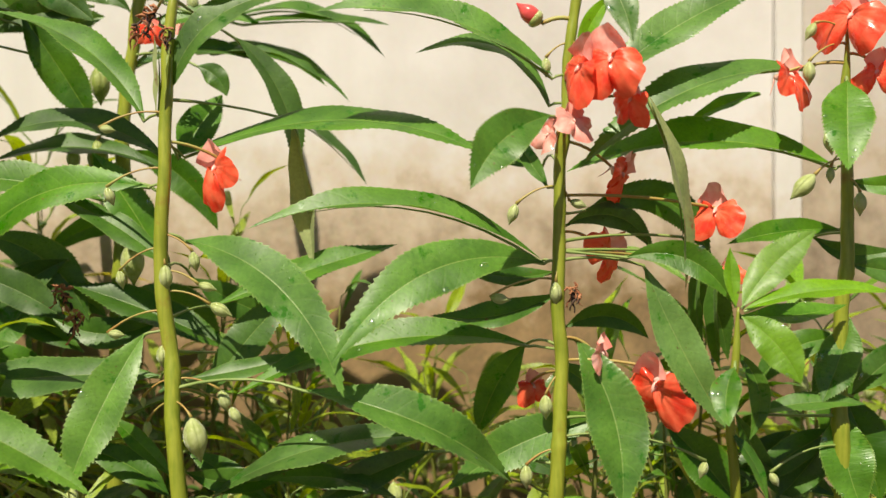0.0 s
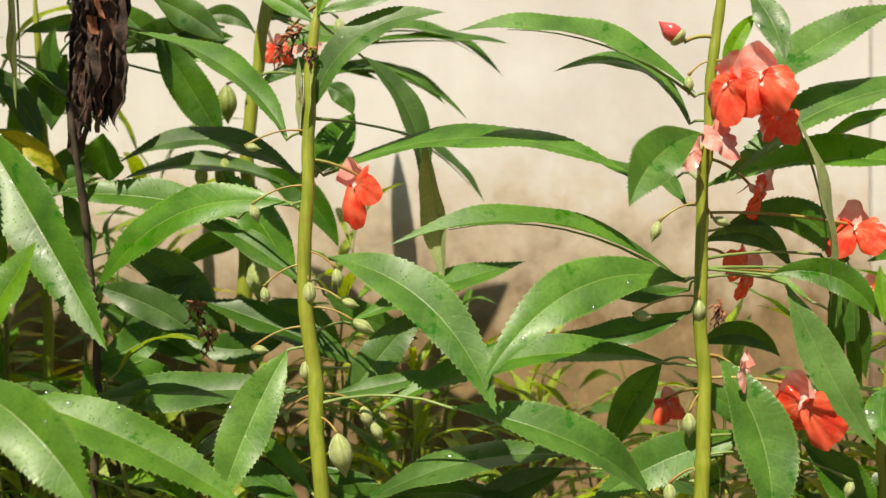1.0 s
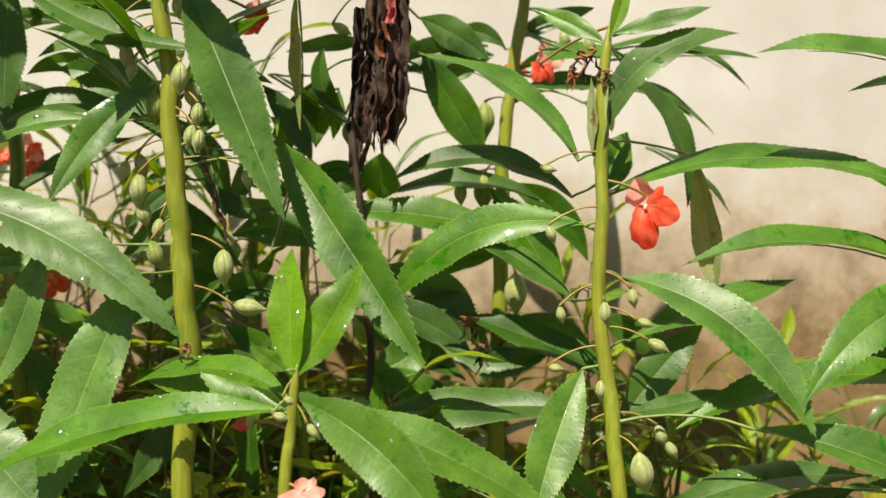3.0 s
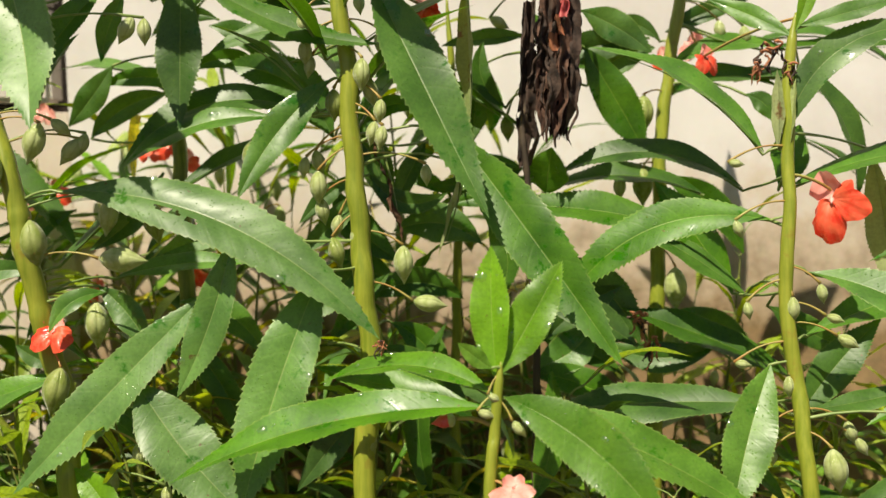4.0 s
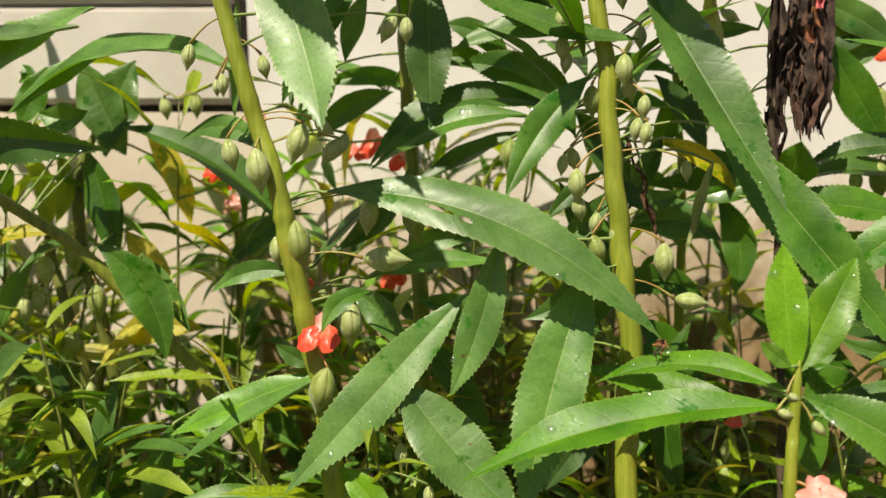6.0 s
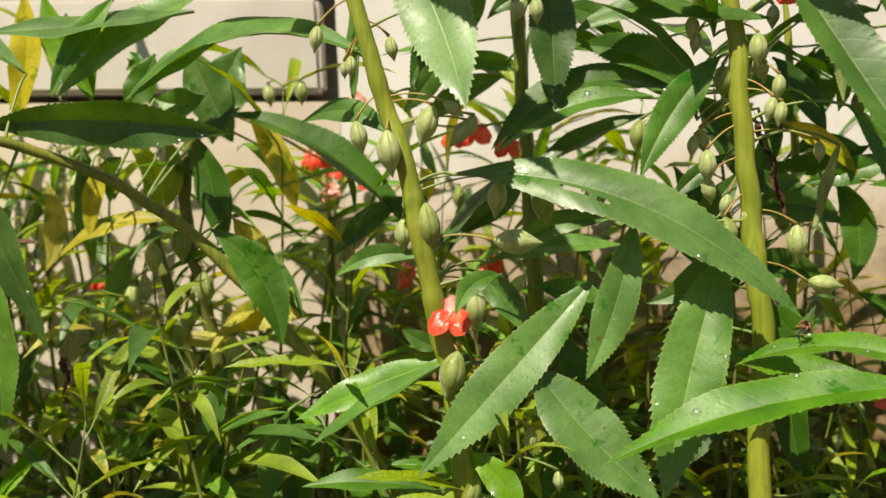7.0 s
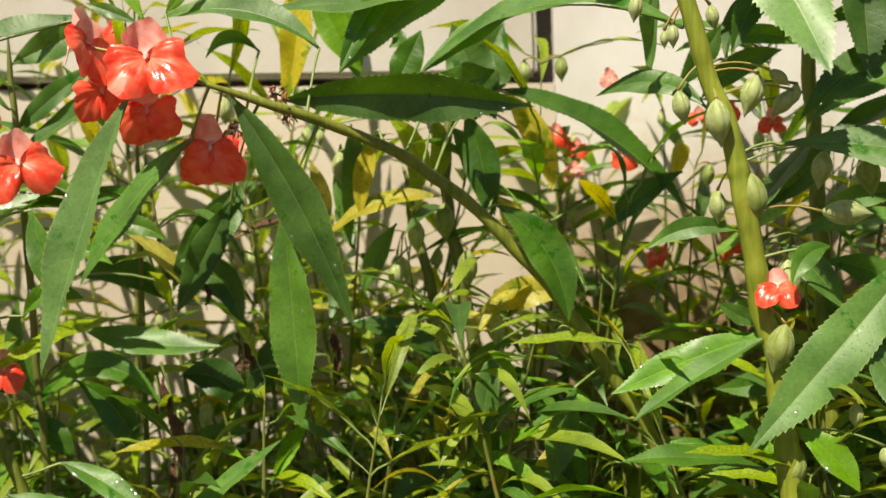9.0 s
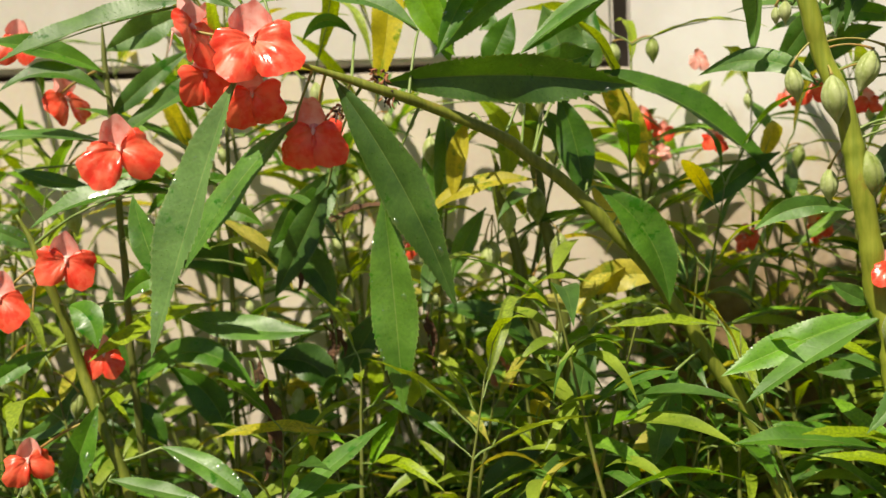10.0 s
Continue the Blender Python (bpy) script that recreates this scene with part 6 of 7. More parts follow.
for i in range(26):
    turn += 137 + rnd.uniform(-20, 20)
    at = LINES[balsam_upright][4 + i] + Vector((math.sin(radians(turn)), math.cos(radians(turn)), 0)) * 0.010
    leaf(balsam_upright, at, turn, rnd.uniform(-22, 24), rnd.uniform(0.050, 0.078), rnd.uniform(0.012, 0.017), rnd.uniform(0.05, 0.16), 0.0, rnd.uniform(-25, 25), rnd.choice("ggoc"))
for i in range(5):
    at = LINES[balsam_upright][8 + 3 * i] + Vector((rnd.choice((-1, 1)) * 0.012, -0.008, -0.004))
    capsule(balsam_upright, at, rnd.uniform(0.012, 0.018), rnd.uniform(-15, 15), 72)

balsam_bare = plant((-0.743, 0.657, -0.010), "balsam plant with a bare dark lower stem")
stem(balsam_bare, 0.0050, [(-0.776, 0.631, 0.579), (-0.769, 0.631, 0.538), (-0.758, 0.631, 0.492), (-0.752, 0.640, 0.449), (-0.750, 0.647, 0.380), (-0.746, 0.654, 0.185), (-0.743, 0.657, -0.010)], STEM_SHADE)
leaf(balsam_bare, (-0.765, 0.648, 0.373), -111.0, -5.2, 0.0596, 0.0143, 0.059, 0.004, -30.1, "d")
leaf(balsam_bare, (-0.736, 0.663, 0.420), -114.4, -42.0, 0.0596, 0.0215, 0.010, 0.001, -63.4, "d")
leaf(balsam_bare, (-0.743, 0.613, 0.365), -113.5, -34.7, 0.0553, 0.0203, 0.093, 0.008, -61.1, "d")

balsam_slender = plant((-1.003, 0.516, -0.010), "slender balsam plant with wet leaves and red blooms")
stem(balsam_slender, 0.0028, [(-1.007, 0.505, 0.677), (-1.005, 0.504, 0.646), (-1.002, 0.502, 0.608), (-1.004, 0.507, 0.539), (-1.005, 0.509, 0.441), (-1.004, 0.513, 0.344), (-1.004, 0.515, 0.167), (-1.003, 0.516, -0.010)], STEM_SHADE)
leaf(balsam_slender, (-1.003, 0.499, 0.643), -121.3, 16.4, 0.0763, 0.0183, 0.055, -0.004, -63.6)
leaf(balsam_slender, (-0.999, 0.494, 0.627), -119.0, 3.1, 0.0677, 0.0162, 0.211, 0.006, -49.7)
leaf(balsam_slender, (-1.012, 0.513, 0.659), 67.7, 22.1, 0.0639, 0.0236, 0.011, -0.001, 92.7, "u")
leaf(balsam_slender, (-1.010, 0.509, 0.611), 66.1, 38.1, 0.0734, 0.0176, 0.034, -0.003, 80.2)
leaf(balsam_slender, (-1.006, 0.510, 0.599), 66.8, 31.7, 0.0916, 0.0220, -0.003, 0.000, 50.4)
leaf(balsam_slender, (-0.993, 0.483, 0.596), -117.8, 3.1, 0.0788, 0.0189, 0.042, 0.005, -25.5)
leaf(balsam_slender, (-1.056, 0.468, 0.581), 70.5, -16.4, 0.0559, 0.0134, -0.033, 0.002, 57.5, "d")
leaf(balsam_slender, (-0.958, 0.504, 0.561), -117.7, -12.1, 0.0952, 0.0228, 0.097, 0.006, -34.0)
leaf(balsam_slender, (-0.979, 0.522, 0.477), 75.6, -9.0, 0.1032, 0.0248, -0.046, 0.008, 43.5)
leaf(balsam_slender, (-1.007, 0.507, 0.423), 75.7, -0.3, 0.0908, 0.0218, 0.301, -0.025, 53.4)
leaf(balsam_slender, (-1.000, 0.530, 0.546), 68.0, 17.6, 0.0680, 0.0163, 0.130, -0.010, 65.8)
leaf(balsam_slender, (-1.003, 0.519, 0.419), -94.3, 75.6, 0.0831, 0.0199, -0.132, -0.040, -90.7)
leaf(balsam_slender, (-0.934, 0.552, 0.506), 72.1, -33.8, 0.0696, 0.0284, 0.332, -0.029, 68.9, "d")
leaf(balsam_slender, (-0.994, 0.534, 0.436), 75.6, -56.4, 0.0751, 0.0247, 0.143, -0.019, 78.0, "d")
leaf(balsam_slender, (-0.920, 0.552, 0.438), 71.9, -31.4, 0.0499, 0.0284, 0.228, -0.019, 64.1, "d")
leaf(balsam_slender, (-0.912, 0.538, 0.500), 74.8, 54.0, 0.0873, 0.0215, 0.047, -0.034, 89.0, "d")
leaf(balsam_slender, (-1.002, 0.548, 0.508), 70.7, -18.4, 0.0765, 0.0251, 0.194, -0.015, 70.1, "d")
leaf(balsam_slender, (-0.853, 0.601, 0.469), -116.9, -56.5, 0.0689, 0.0251, 0.010, 0.001, -72.4, "d")
leaf(balsam_slender, (-0.884, 0.583, 0.393), -111.4, -10.6, 0.0527, 0.0167, 0.048, 0.004, -66.5)
leaf(balsam_slender, (-1.020, 0.512, 0.414), 73.4, -44.9, 0.0445, 0.0203, 0.084, -0.009, 54.2, "d")
leaf(balsam_slender, (-0.890, 0.576, 0.465), 83.2, -73.3, 0.0321, 0.0082, 0.068, -0.017, 79.0, "x")
leaf(balsam_slender, (-0.947, 0.499, 0.562), -108.6, 11.1, 0.0485, 0.0135, 0.171, 0.012, -74.9, "c")
leaf(balsam_slender, (-0.951, 0.506, 0.540), 71.1, -6.5, 0.0526, 0.0153, 0.191, -0.013, 74.9, "c")
leaf(balsam_slender, (-0.972, 0.477, 0.524), 70.8, -2.4, 0.0508, 0.0148, 0.214, -0.014, 74.8, "c")
flower(balsam_slender, (-0.966, 0.463, 0.582), 131, 5, 0, 0.0445)
flower(balsam_slender, (-1.058, 0.525, 0.625), 89, 0, 0, 0.0363)
flower(balsam_slender, (-1.082, 0.508, 0.667), 156, 0, 0, 0.0322)
capsule(balsam_slender, (-1.034, 0.495, 0.545), 0.0232, 10, 70)
capsule(balsam_slender, (-1.034, 0.498, 0.576), 0.0155, 10, 70)
capsule(balsam_slender, (-0.877, 0.561, 0.621), 0.0193, 0, 70)

balsam_low = plant((-0.921, 0.465, -0.010), "low balsam plant with scarlet blooms and drooping leaves")
stem(balsam_low, 0.0040, [(-1.032, 0.443, 0.551), (-1.018, 0.446, 0.519), (-1.010, 0.452, 0.485), (-1.005, 0.457, 0.455), (-0.989, 0.459, 0.407), (-0.975, 0.461, 0.363), (-0.939, 0.463, 0.177), (-0.921, 0.465, -0.010)], STEM_OLIVE)
leaf(balsam_low, (-0.957, 0.461, 0.560), 101.4, -66.2, 0.0678, 0.0185, -0.026, 0.021, 54.1, "g", 14)
leaf(balsam_low, (-1.000, 0.445, 0.493), 105.5, -42.3, 0.0388, 0.0207, 0.180, -0.047, 51.6, "g", 14)
leaf(balsam_low, (-0.987, 0.451, 0.429), -145.8, -68.3, 0.0688, 0.0209, 0.021, 0.003, -60.8, "g", 14)
leaf(balsam_low, (-0.957, 0.471, 0.398), 88.8, -27.0, 0.0760, 0.0182, 0.067, 0.012, 32.9, "g", 14)
leaf(balsam_low, (-0.982, 0.449, 0.382), 79.3, -11.6, 0.0648, 0.0156, -0.012, 0.005, 19.6)
leaf(balsam_low, (-1.021, 0.451, 0.463), -125.8, -28.5, 0.0515, 0.0132, 0.041, -0.004, -75.0)
leaf(balsam_low, (-1.015, 0.474, 0.448), -114.4, -42.0, 0.0689, 0.0165, -0.191, -0.019, -68.3, "d")
leaf(balsam_low, (-1.030, 0.453, 0.529), -126.7, 27.4, 0.0360, 0.0147, 0.039, -0.027, -73.2, "g", 14)
leaf(balsam_low, (-0.972, 0.464, 0.493), 69.8, 12.8, 0.0407, 0.0160, 0.223, -0.015, 78.3, "c", 14)
flower(balsam_low, (-0.996, 0.443, 0.516), 148, -10, 0, 0.0348)
flower(balsam_low, (-1.036, 0.427, 0.494), 144, 0, 0, 0.0348)
flower(balsam_low, (-0.995, 0.469, 0.453), 150, 0, 0, 0.0265)
flower(balsam_low, (-1.029, 0.432, 0.391), 135, 0, 0, 0.0289)

# unseen tops of the tall plants, added above what the path looks at to cast shade
def shade_crown(thing, leaves, seed):
    rnd = random.Random(seed)
    top = LINES[thing][0]
    turn = rnd.uniform(0, 360)
    for i in range(leaves):
        turn += 137
        leaf(thing, top + Vector((0, 0, -0.010 * i)) + Vector((math.sin(radians(turn)), math.cos(radians(turn)), 0)) * 0.012, turn, rnd.uniform(12, 40), rnd.uniform(0.08, 0.125),
             rnd.uniform(0.020, 0.030), rnd.uniform(0.03, 0.10), 0.0, rnd.uniform(-15, 15))


for i, thing in enumerate((balsam_thick, balsam_shaded, balsam_behind, balsam_bent)):
    shade_crown(thing, (20, 8, 5, 7)[i], 40 + i)

# three more unseen leaves, placed to shadow the hanging leaves below
leaf(balsam_bent, (-0.592, 0.535, 0.790), 95, 4, 0.140, 0.036, 0.05, 0.0, 10)
leaf(balsam_bent, (-0.586, 0.538, 0.768), 120, 2, 0.130, 0.034, 0.06, 0.0, 14)
leaf(balsam_bent, (-0.582, 0.533, 0.772), 140, 3, 0.150, 0.036, 0.05, 0.0, 8)

# withered head of the dying plant: crumpled dry leaves that hang in a bundle
HEAD_TOP, HEAD_END = Vector((-0.251, 0.674, 0.716)), Vector((-0.255, 0.666, 0.606))
rnd = random.Random(5)
FALL = HEAD_END - HEAD_TOP


def withered_sheet(top, fall, width, seed, mat, amount=0.0050):
    """A dry leaf, gathered lengthwise in folds, with a torn lower end."""
    rnd = random.Random(seed)
    a = rnd.uniform(-0.9, 0.9)
    across, deep = Vector((math.cos(a), math.sin(a), 0)), Vector((math.sin(a), -math.cos(a), 0))
    verts, faces, ph = [], [], rnd.uniform(0, 9)
    rows, cols = 44, 22
    for j in range(rows + 1):
        t = j / rows
        for k in range(cols + 1):
            u = 2 * k / cols - 1
            torn = 1 - 0.30 * abs(noise.noise(Vector((u * 3.1, seed * 3.7, 0)))) - 0.12 * abs(noise.noise(Vector((u * 9, seed, 4))))
            ww = 0.5 * width * (0.45 + 0.75 * math.sin(0.5 + t * 1.9)) * (1 - 0.5 * max(0.0, t - 0.75) / 0.25)
            q = top + fall * (t * torn) + across * ww * u + deep * (0.0034 * math.sin(u * 5 + ph + t * 3) + 0.0016 * math.sin(u * 13 - t * 5 + ph))
            verts.append(crumple(q, seed, amount * (0.5 + 0.6 * t)))
    for j in range(rows):
        for k in range(cols):
            if j > 22 and noise.noise(Vector((k * 0.55, j * 0.16, seed * 5))) > 0.42:
                continue
            b = j * (cols + 1) + k
            faces.append((b, b + 1, b + cols + 2, b + cols + 1))
    part("withered_leaf", verts, faces, [mat], balsam_withered, top, label="shrivelled black-brown hanging leaf")


for i in range(7):
    off = Vector((rnd.uniform(-0.004, 0.006), rnd.uniform(-0.008, 0.006), rnd.uniform(-0.006, 0.006)))
    withered_sheet(HEAD_TOP + off, FALL * rnd.uniform(0.80, 1.06) + Vector((rnd.uniform(-0.004, 0.004), 0, 0)), rnd.uniform(0.015, 0.023), 30 + i, RUST if i in (1, 4, 6) else DRY, 0.0038)
for i in range(2):
    withered_sheet(Vector((-0.267, 0.672, 0.690 - 0.030 * i)), Vector((-0.004, -0.002, -0.075)), 0.008, 50 + i, DRY, 0.0032)
for i in range(9):
    a = HEAD_TOP + FALL * rnd.uniform(0.15, 0.62) + Vector((rnd.uniform(-0.011, 0.011), rnd.uniform(-0.013, -0.004), 0))
    end = a + FALL * rnd.uniform(0.25, 0.42) + Vector((rnd.uniform(-0.005, 0.005), 0, 0))
    curl = rnd.choice((-1, 1)) * rnd.uniform(0.002, 0.005)
    pts = [a.lerp(end, k / 16) + Vector((curl * (k / 16) ** 4 * 1.4 + 0.0014 * math.sin(k * 0.8 + i), 0.002 * math.cos(k * 0.65 + i * 2), 0.004 * max(0.0, k / 16 - 0.8))) for k in range(17)]
    v, f = tube(pts, [rnd.uniform(0.0006, 0.0013) * (0.6 + 0.8 * math.sin(k * 0.6 + i) ** 2) * (1 - 0.6 * (k / 16) ** 3) for k in range(17)], 6)
    part("withered_strip", v, f, [DRY], balsam_withered, a)
for i in range(5):
    a = HEAD_TOP + FALL * (0.08 + 0.09 * i) + Vector((rnd.uniform(0.001, 0.009), -0.011, 0))
    verts, faces = [], []
    for j in range(7):
        for k in range(6):
            q = a + Vector((0.0050 * (k / 5 - 0.5), 0, -0.011 * j / 6))
            verts.append(crumple(q, 70 + i, 0.0040) + Vector((0, -0.002 * math.sin(k * 1.1), 0)))
    for j in range(6):
        for k in range(5):
            faces.append((j * 6 + k, j * 6 + k + 1, j * 6 + k + 7, j * 6 + k + 6))
    part("withered_petal", verts, faces, [FADED if i < 3 else DRY_RED], balsam_withered, a, label="faded crimson shred of petal")


def withered_bloom(thing, at, size, seed):
    """Rust-brown remains of a flower: short curled shreds."""
    rnd = random.Random(seed)
    at = Vector(at)
    for i in range(13):
        a = at + Vector([rnd.uniform(-0.25, 0.25) * size for _ in range(3)])
        end = a + Vector((rnd.uniform(-0.4, 0.4), rnd.uniform(-0.3, 0.1), rnd.uniform(-0.9, 0.3))) * size
        pts = [a.lerp(end, k / 8) + Vector((math.sin(k * 0.9 + i), math.cos(k * 0.7 + i), math.sin(k * 0.6))) * 0.07 * size for k in range(9)]
        v, f = tube(pts, [size * rnd.uniform(0.02, 0.045) * (0.4 + math.sin(0.3 + k / 8 * 2.5)) for k in range(9)], 6)
        v = [q + Vector((noise.noise(q * 700), noise.noise(q * 700 + Vector((5, 0, 0))), noise.noise(q * 700 + Vector((0, 5, 0))))) * size * 0.08 for q in v]
        part("withered_petal", v, f, [DRY_RED if i % 4 else DRY], thing, a, label="rust-brown shrivelled petal")


withered_bloom(balsam_tall, (-0.126, 0.655, 0.651), 0.0161, 70)
withered_bloom(balsam_tall, (-0.132, 0.654, 0.641), 0.0129, 71)
withered_bloom(balsam_tall, (-0.116, 0.654, 0.639), 0.0115, 72)
withered_bloom(balsam_bent, (-0.333, 0.560, 0.494), 0.0090, 79)
withered_bloom(balsam_red, (0.109, 0.660, 0.493), 0.0123, 73)
withered_bloom(balsam_leaning, (-0.806, 0.505, 0.624), 0.0150, 74)
withered_bloom(balsam_leaning, (-0.796, 0.500, 0.612), 0.0110, 77)
withered_bloom(balsam_leaning, (-0.826, 0.490, 0.604), 0.0120, 78)
withered_bloom(balsam_tall, (-0.202, 0.686, 0.491), 0.0176, 75)
withered_bloom(balsam_tall, (-0.194, 0.686, 0.475), 0.0140, 76)


# ---- plants further back ----
SHAPES = []
for i in range(8):
    bend = (0.10, 0.16, 0.05, 0.22, 0.12, 0.18, 0.08, 0.14)[i]
    v, f, uv = blade((0, 0, 0), (0, 0.5, bend), (0, 1, 0), (0, 0, 1), (0.22, 0.20, 0.24, 0.17, 0.26, 0.19, 0.21, 0.15)[i], 900 + i, 0.34, 0.12, 30, (-1.0, -0.5, -0.06, 0.06, 0.5, 1.0))
    tv, tf = tube([(0, -0.16, -0.05), (0, -0.08, -0.012), (0, 0, 0), (0, 0.25, bend * 0.72), (0, 0.5, bend * 0.98)], [0.012, 0.010, 0.010, 0.008, 0.004], 5, False)
    k = len(v)
    for kind in ("g", "d", "y", "b", "o"):
        SHAPES.append((kind, mesh_of("leaf", [Vector(q) for q in v] + tv, f + [tuple(q + k for q in g) for g in tf], [LEAF[kind], PETIOLE],
                                     uv + [(0.5, 0)] * len(tv), [0] * len(f) + [1] * len(tf))))


def back_plant(x, y, height, lean, leaves, seed, yellow=0.06, pods=4, blooms=0, size=0.085, low=0.25):
    """A whole plant on one stem, with leaves set in a loose spiral."""
    rnd = random.Random(seed)
    thing = plant((x, y, 0), "balsam plant in the shaded back row with narrow leaves")
    pts = [(x + lean * 0.0 + rnd.uniform(-0.01, 0.01), y, -0.01)]
    for k in (0.35, 0.7, 1.0):
        pts.append((x + lean * k * k + rnd.uniform(-0.012, 0.012), y + rnd.uniform(-0.015, 0.015), height * k))
    stem(thing, 0.0015 + 0.0011 * rnd.random(), pts[::-1], STEM_SHADE)
    line = [q for q in LINES[thing] if q.z > height * low]
    turn = rnd.uniform(0, 360)
    for i in range(leaves):
        q = line[int((i + rnd.random() * 0.8) / leaves * (len(line) - 1))]
        turn += 137 + rnd.uniform(-25, 25)
        high = (q.z - height * low) / (height * (1 - low))
        pick = rnd.random()
        # below 0.35 m fewer bright kinds: the dimmer light down there, put into colour
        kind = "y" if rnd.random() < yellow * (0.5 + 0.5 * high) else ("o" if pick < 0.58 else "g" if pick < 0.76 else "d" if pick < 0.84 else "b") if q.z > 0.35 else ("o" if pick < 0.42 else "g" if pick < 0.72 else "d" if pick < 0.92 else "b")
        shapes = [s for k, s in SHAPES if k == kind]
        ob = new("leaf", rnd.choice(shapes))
        ob.parent = thing
        length = size * rnd.uniform(0.6, 1.25) * (1.0 - 0.30 * high)
        e = Euler((radians(rnd.uniform(-38, 16) + 34 * high), radians(rnd.uniform(-28, 28)), radians(turn)))
        m = e.to_matrix()
        ob.location = q + m @ Vector((0, 0.16 * length, 0.04 * length)) - ORIGIN[thing]
        ob.rotation_euler = e
        ob.scale = (length * rnd.uniform(0.55, 0.9), length, length)
    for i in range(pods):
        q = rnd.choice(line)
        w = rnd.uniform(0, 6.3)
        capsule(thing, q + Vector((0.014 * math.cos(w), 0.014 * math.sin(w), -0.006)), rnd.uniform(0.012, 0.022), rnd.uniform(-15, 15), rnd.uniform(0, 360))
    for i in range(blooms):
        q = line[rnd.randint(0, len(line) // 3)]
        flower(thing, q + Vector((rnd.uniform(-0.02, 0.02), -0.02, 0.0)), 180 + rnd.uniform(-50, 50), rnd.uniform(-20, 20), rnd.uniform(-20, 20), rnd.uniform(0.017, 0.025), "r" if rnd.random() < 0.75 else "k")


rnd = random.Random(11)


def wall_at(x):
    return WALL_Y + math.tan(radians(WALL_YAW)) * x


# dense back row along the boards
for i in range(54):
    x = -1.50 + 1.16 * (i + 0.8 * rnd.random()) / 54
    back_plant(x, wall_at(x) - rnd.uniform(0.03, 0.21), rnd.uniform(0.46, 0.67) + 0.10 * max(0.0, min(1.0, (-0.75 - x) * 4)), rnd.uniform(-0.10, 0.10), rnd.randint(23, 29), 100 + i, 0.10, 3, 1 if i % 5 == 0 else 0, 0.106, 0.16)
# thinner, lower growth before the rendered wall
for i in range(9):
    x = -0.36 + 0.28 * (i + 0.5 * rnd.random()) / 9
    back_plant(x, wall_at(x) - rnd.uniform(0.10, 0.24), rnd.uniform(0.44, 0.60), rnd.uniform(-0.05, 0.05), rnd.randint(16, 22), 180 + i, 0.03, 4, 0, 0.085, 0.3)
for i in range(16):
    x = -0.12 + 0.85 * (i + 0.5 * rnd.random()) / 16
    back_plant(x, wall_at(x) - rnd.uniform(0.12, 0.26), rnd.uniform(0.34, 0.44), rnd.uniform(-0.05, 0.05), rnd.randint(14, 20), 200 + i, 0.03, 1, 0, 0.085, 0.3)
# undergrowth between the stems of the front row
for i in range(30):
    x = -1.40 + 1.95 * (i + 0.6 * rnd.random()) / 30
    back_plant(x, wall_at(x) - rnd.uniform(0.19, 0.32), rnd.uniform(0.34, 0.46), rnd.uniform(-0.06, 0.06), rnd.randint(16, 20) if x < -0.5 else rnd.randint(18, 24), 300 + i, 0.05, 1, 0, 0.095, 0.28)
# dark low growth under the leaning plants
for i in range(30):
    x = -1.45 + 1.30 * (i + 0.6 * rnd.random()) / 30
    back_plant(x, wall_at(x) - rnd.uniform(0.10, 0.36), rnd.uniform(0.26, 0.43), rnd.uniform(-0.08, 0.08), rnd.randint(24, 30), 500 + i, 0.03, 1, 0, 0.092, 0.2)
# fuller growth at the stained end of the wall
for i in range(8):
    x = 0.10 + 0.40 * (i + 0.6 * rnd.random()) / 8
    back_plant(x, wall_at(x) - rnd.uniform(0.18, 0.34), rnd.uniform(0.40, 0.50), rnd.uniform(-0.05, 0.05), rnd.randint(20, 26), 400 + i, 0.03, 1, 0, 0.10, 0.3)
# low growth against the stained foot of the wall
low = random.Random(12)
for i in range(11):
    x = -0.26 + 0.36 * (i + 0.6 * low.random()) / 11
    back_plant(x, wall_at(x) - low.uniform(0.06, 0.20), low.uniform(0.37, 0.44), low.uniform(-0.05, 0.05), low.randint(16, 22), 600 + i, 0.02, 2, 0, 0.085, 0.3)

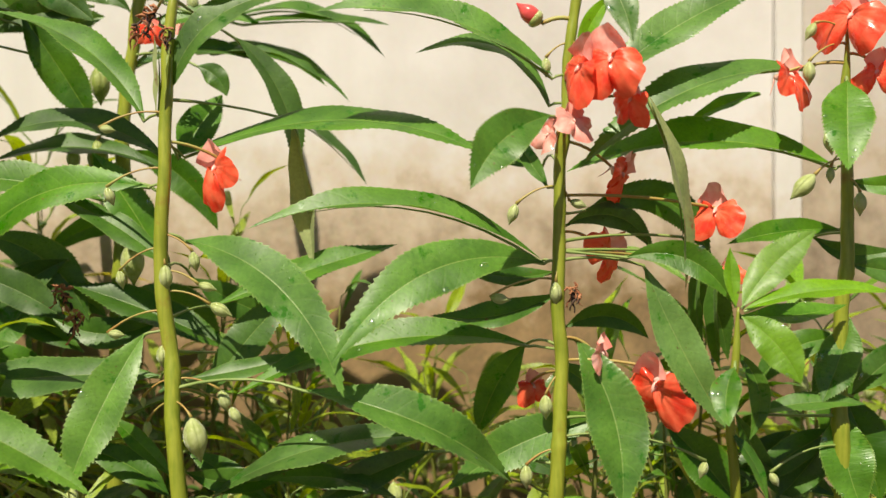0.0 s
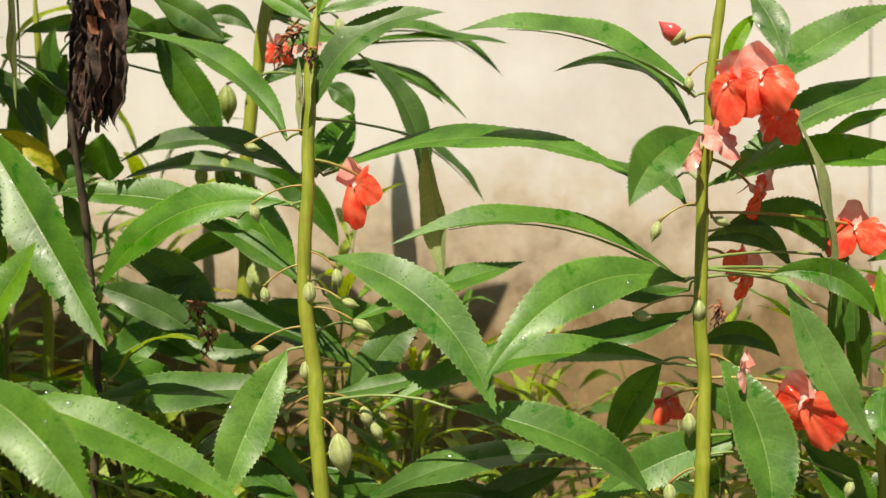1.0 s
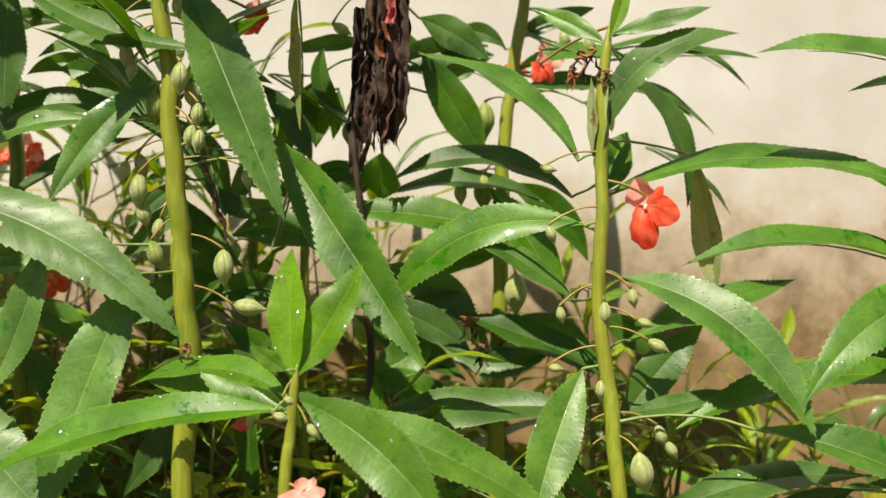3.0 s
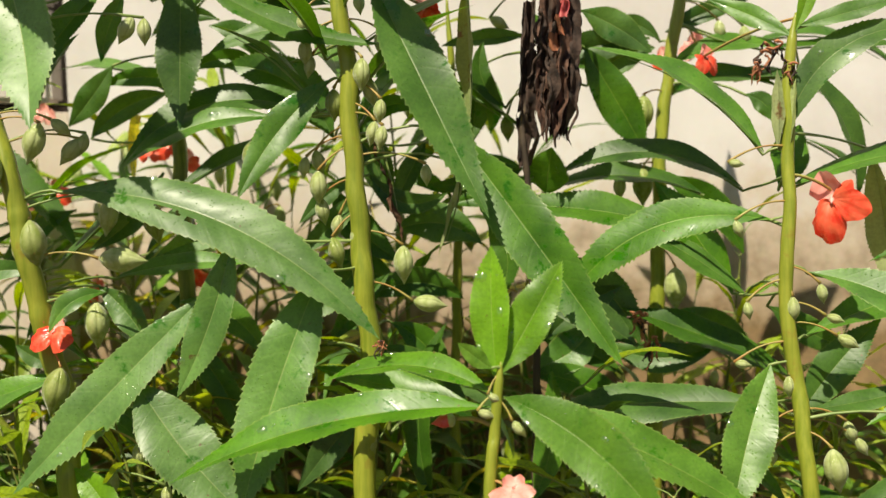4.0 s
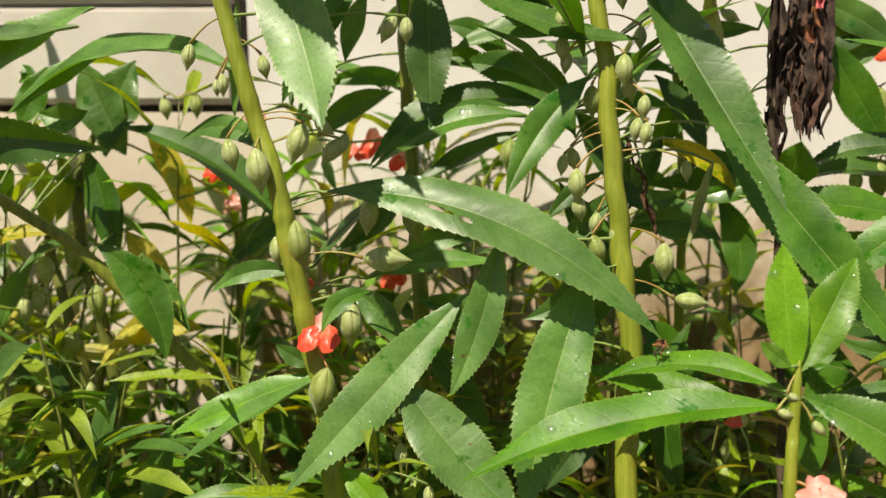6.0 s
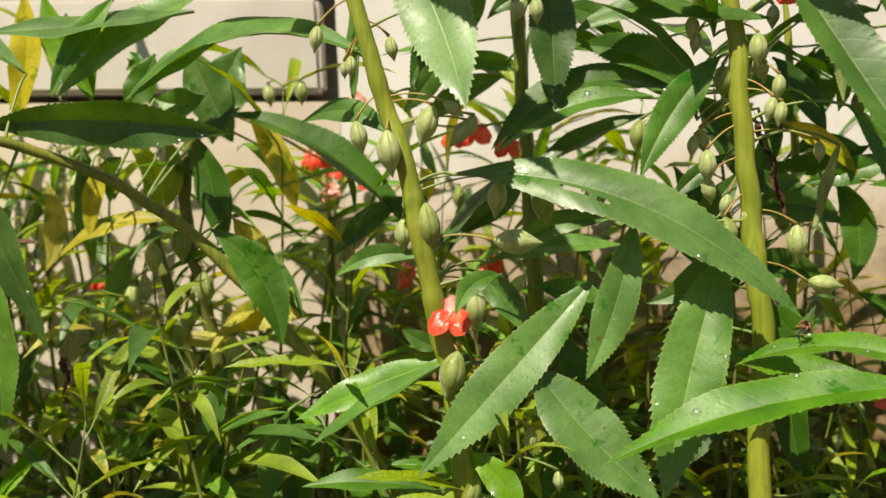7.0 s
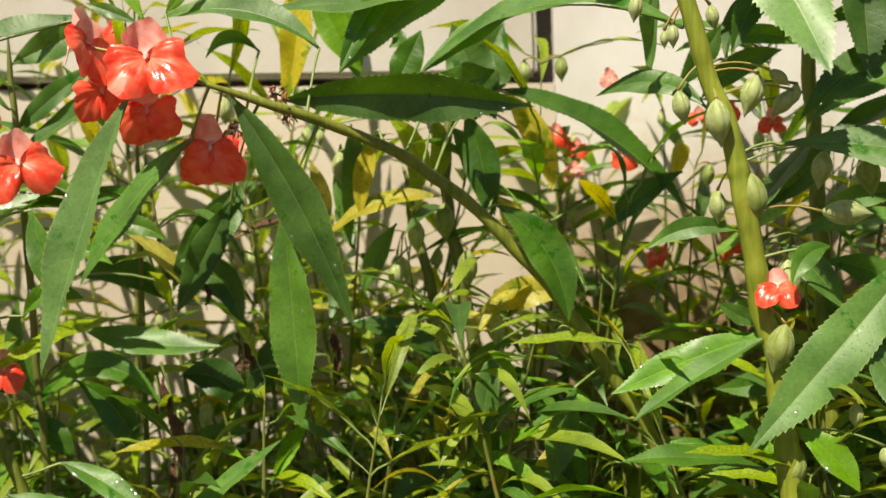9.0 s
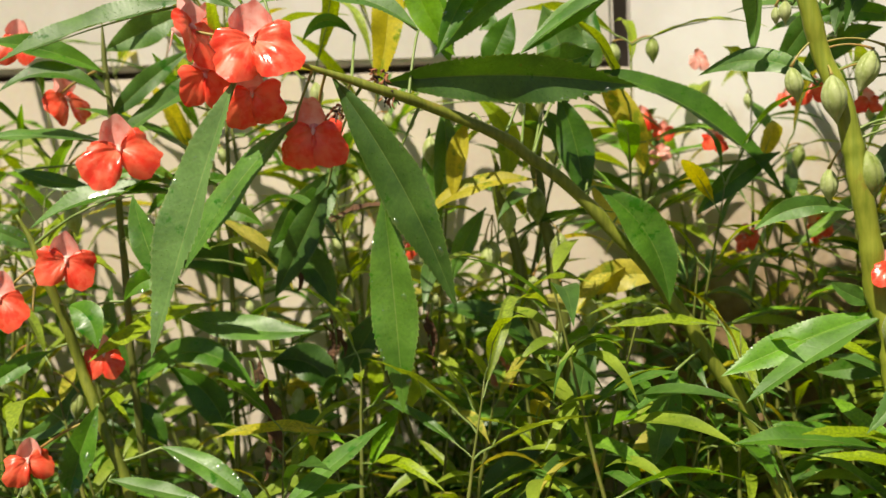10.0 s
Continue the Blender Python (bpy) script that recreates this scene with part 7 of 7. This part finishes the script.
# tangle of small plants at the wall's foot
def thicket(stems, seed):
    """Many thin stems with small arched leaves, as one mesh."""
    rnd = random.Random(seed)
    verts, faces, uvs, slots = [], [], [], []
    kinds = ("d", "g", "o", "b", "y")
    for x, y, height in stems:
        lean = rnd.uniform(-0.09, 0.09)
        line = [Vector((x + lean * k * k + 0.006 * math.sin(k * 7 + x * 40), y + 0.02 * k * math.sin(x * 60), height * k)) for k in (0.0, 0.25, 0.5, 0.75, 1.0)]
        v, f = tube(line, [0.0026, 0.0022, 0.0018, 0.0014, 0.0008], 5, False)
        k0 = len(verts)
        verts += v
        faces += [tuple(q + k0 for q in g) for g in f]
        uvs += [(0.5, 0.5)] * len(v)
        slots += [len(kinds)] * len(f)
        turn = rnd.uniform(0, 360)
        for _ in range(int(height * 62)):
            k = rnd.uniform(0.22, 1.0)
            base = line[min(3, int(k * 4))].lerp(line[min(3, int(k * 4)) + 1], k * 4 - min(3, int(k * 4)))
            turn += 137 + rnd.uniform(-30, 30)
            length, rise = rnd.uniform(0.040, 0.082), radians(rnd.uniform(-30, 38))
            d = Vector((math.sin(radians(turn)) * math.cos(rise), math.cos(radians(turn)) * math.cos(rise), math.sin(rise)))
            side = d.cross(Vector((0, 0, 1))).normalized()
            up = (side.cross(d) + side * rnd.uniform(-0.5, 0.5)).normalized()
            side = d.cross(up)
            arch, wide = rnd.uniform(0.04, 0.20), length * rnd.uniform(0.075, 0.115)
            k0 = len(verts)
            for i in range(9):
                t = i / 8
                mid = base + d * (length * (0.12 + 0.88 * t)) + up * (arch * length * 4 * t * (1 - t) - 0.10 * length * t * t)
                w = wide * math.sin(math.pi * min(1.0, 0.04 + t ** 0.9)) ** 0.9
                verts += [mid - side * w + up * w * 0.35, mid, mid + side * w + up * w * 0.35]
                uvs += [(0.0, t), (0.5, t), (1.0, t)]
            for i in range(8):
                a = k0 + i * 3
                faces += [(a, a + 1, a + 4, a + 3), (a + 1, a + 2, a + 5, a + 4)]
            # large olive share, so the seedlings look sunlit by colour
            pick = rnd.random()
            slots += [0 if pick < 0.24 else 1 if pick < 0.48 else 2 if pick < 0.86 else 3 if pick < 0.91 else 4] * 16
    ob = new("undergrowth", mesh_of("undergrowth", verts, faces, [LEAF[q] for q in kinds] + [STEM_SHADE], uvs, slots))
    return tagged(ob, "tangle of thin balsam seedlings at the foot of the wall", "undergrowth", kind="stuff")


rnd = random.Random(23)
stems = []
for i in range(120):
    x = -1.55 + 1.25 * (i + rnd.random()) / 120
    stems.append((x, wall_at(x) - rnd.uniform(0.03, 0.30), rnd.uniform(0.28, 0.50)))
for i in range(34):
    x = -0.30 + 0.22 * (i + rnd.random()) / 34
    stems.append((x, wall_at(x) - rnd.uniform(0.05, 0.25), rnd.uniform(0.24, 0.42)))
for i in range(40):
    x = 0.14 + 0.50 * (i + rnd.random()) / 40
    stems.append((x, wall_at(x) - rnd.uniform(0.08, 0.32), rnd.uniform(0.26, 0.42)))
for i in range(12):
    x = -1.45 + 1.00 * (i + rnd.random()) / 12
    stems.append((x, wall_at(x) - rnd.uniform(0.04, 0.20), rnd.uniform(0.48, 0.62)))
thicket(stems, 24)
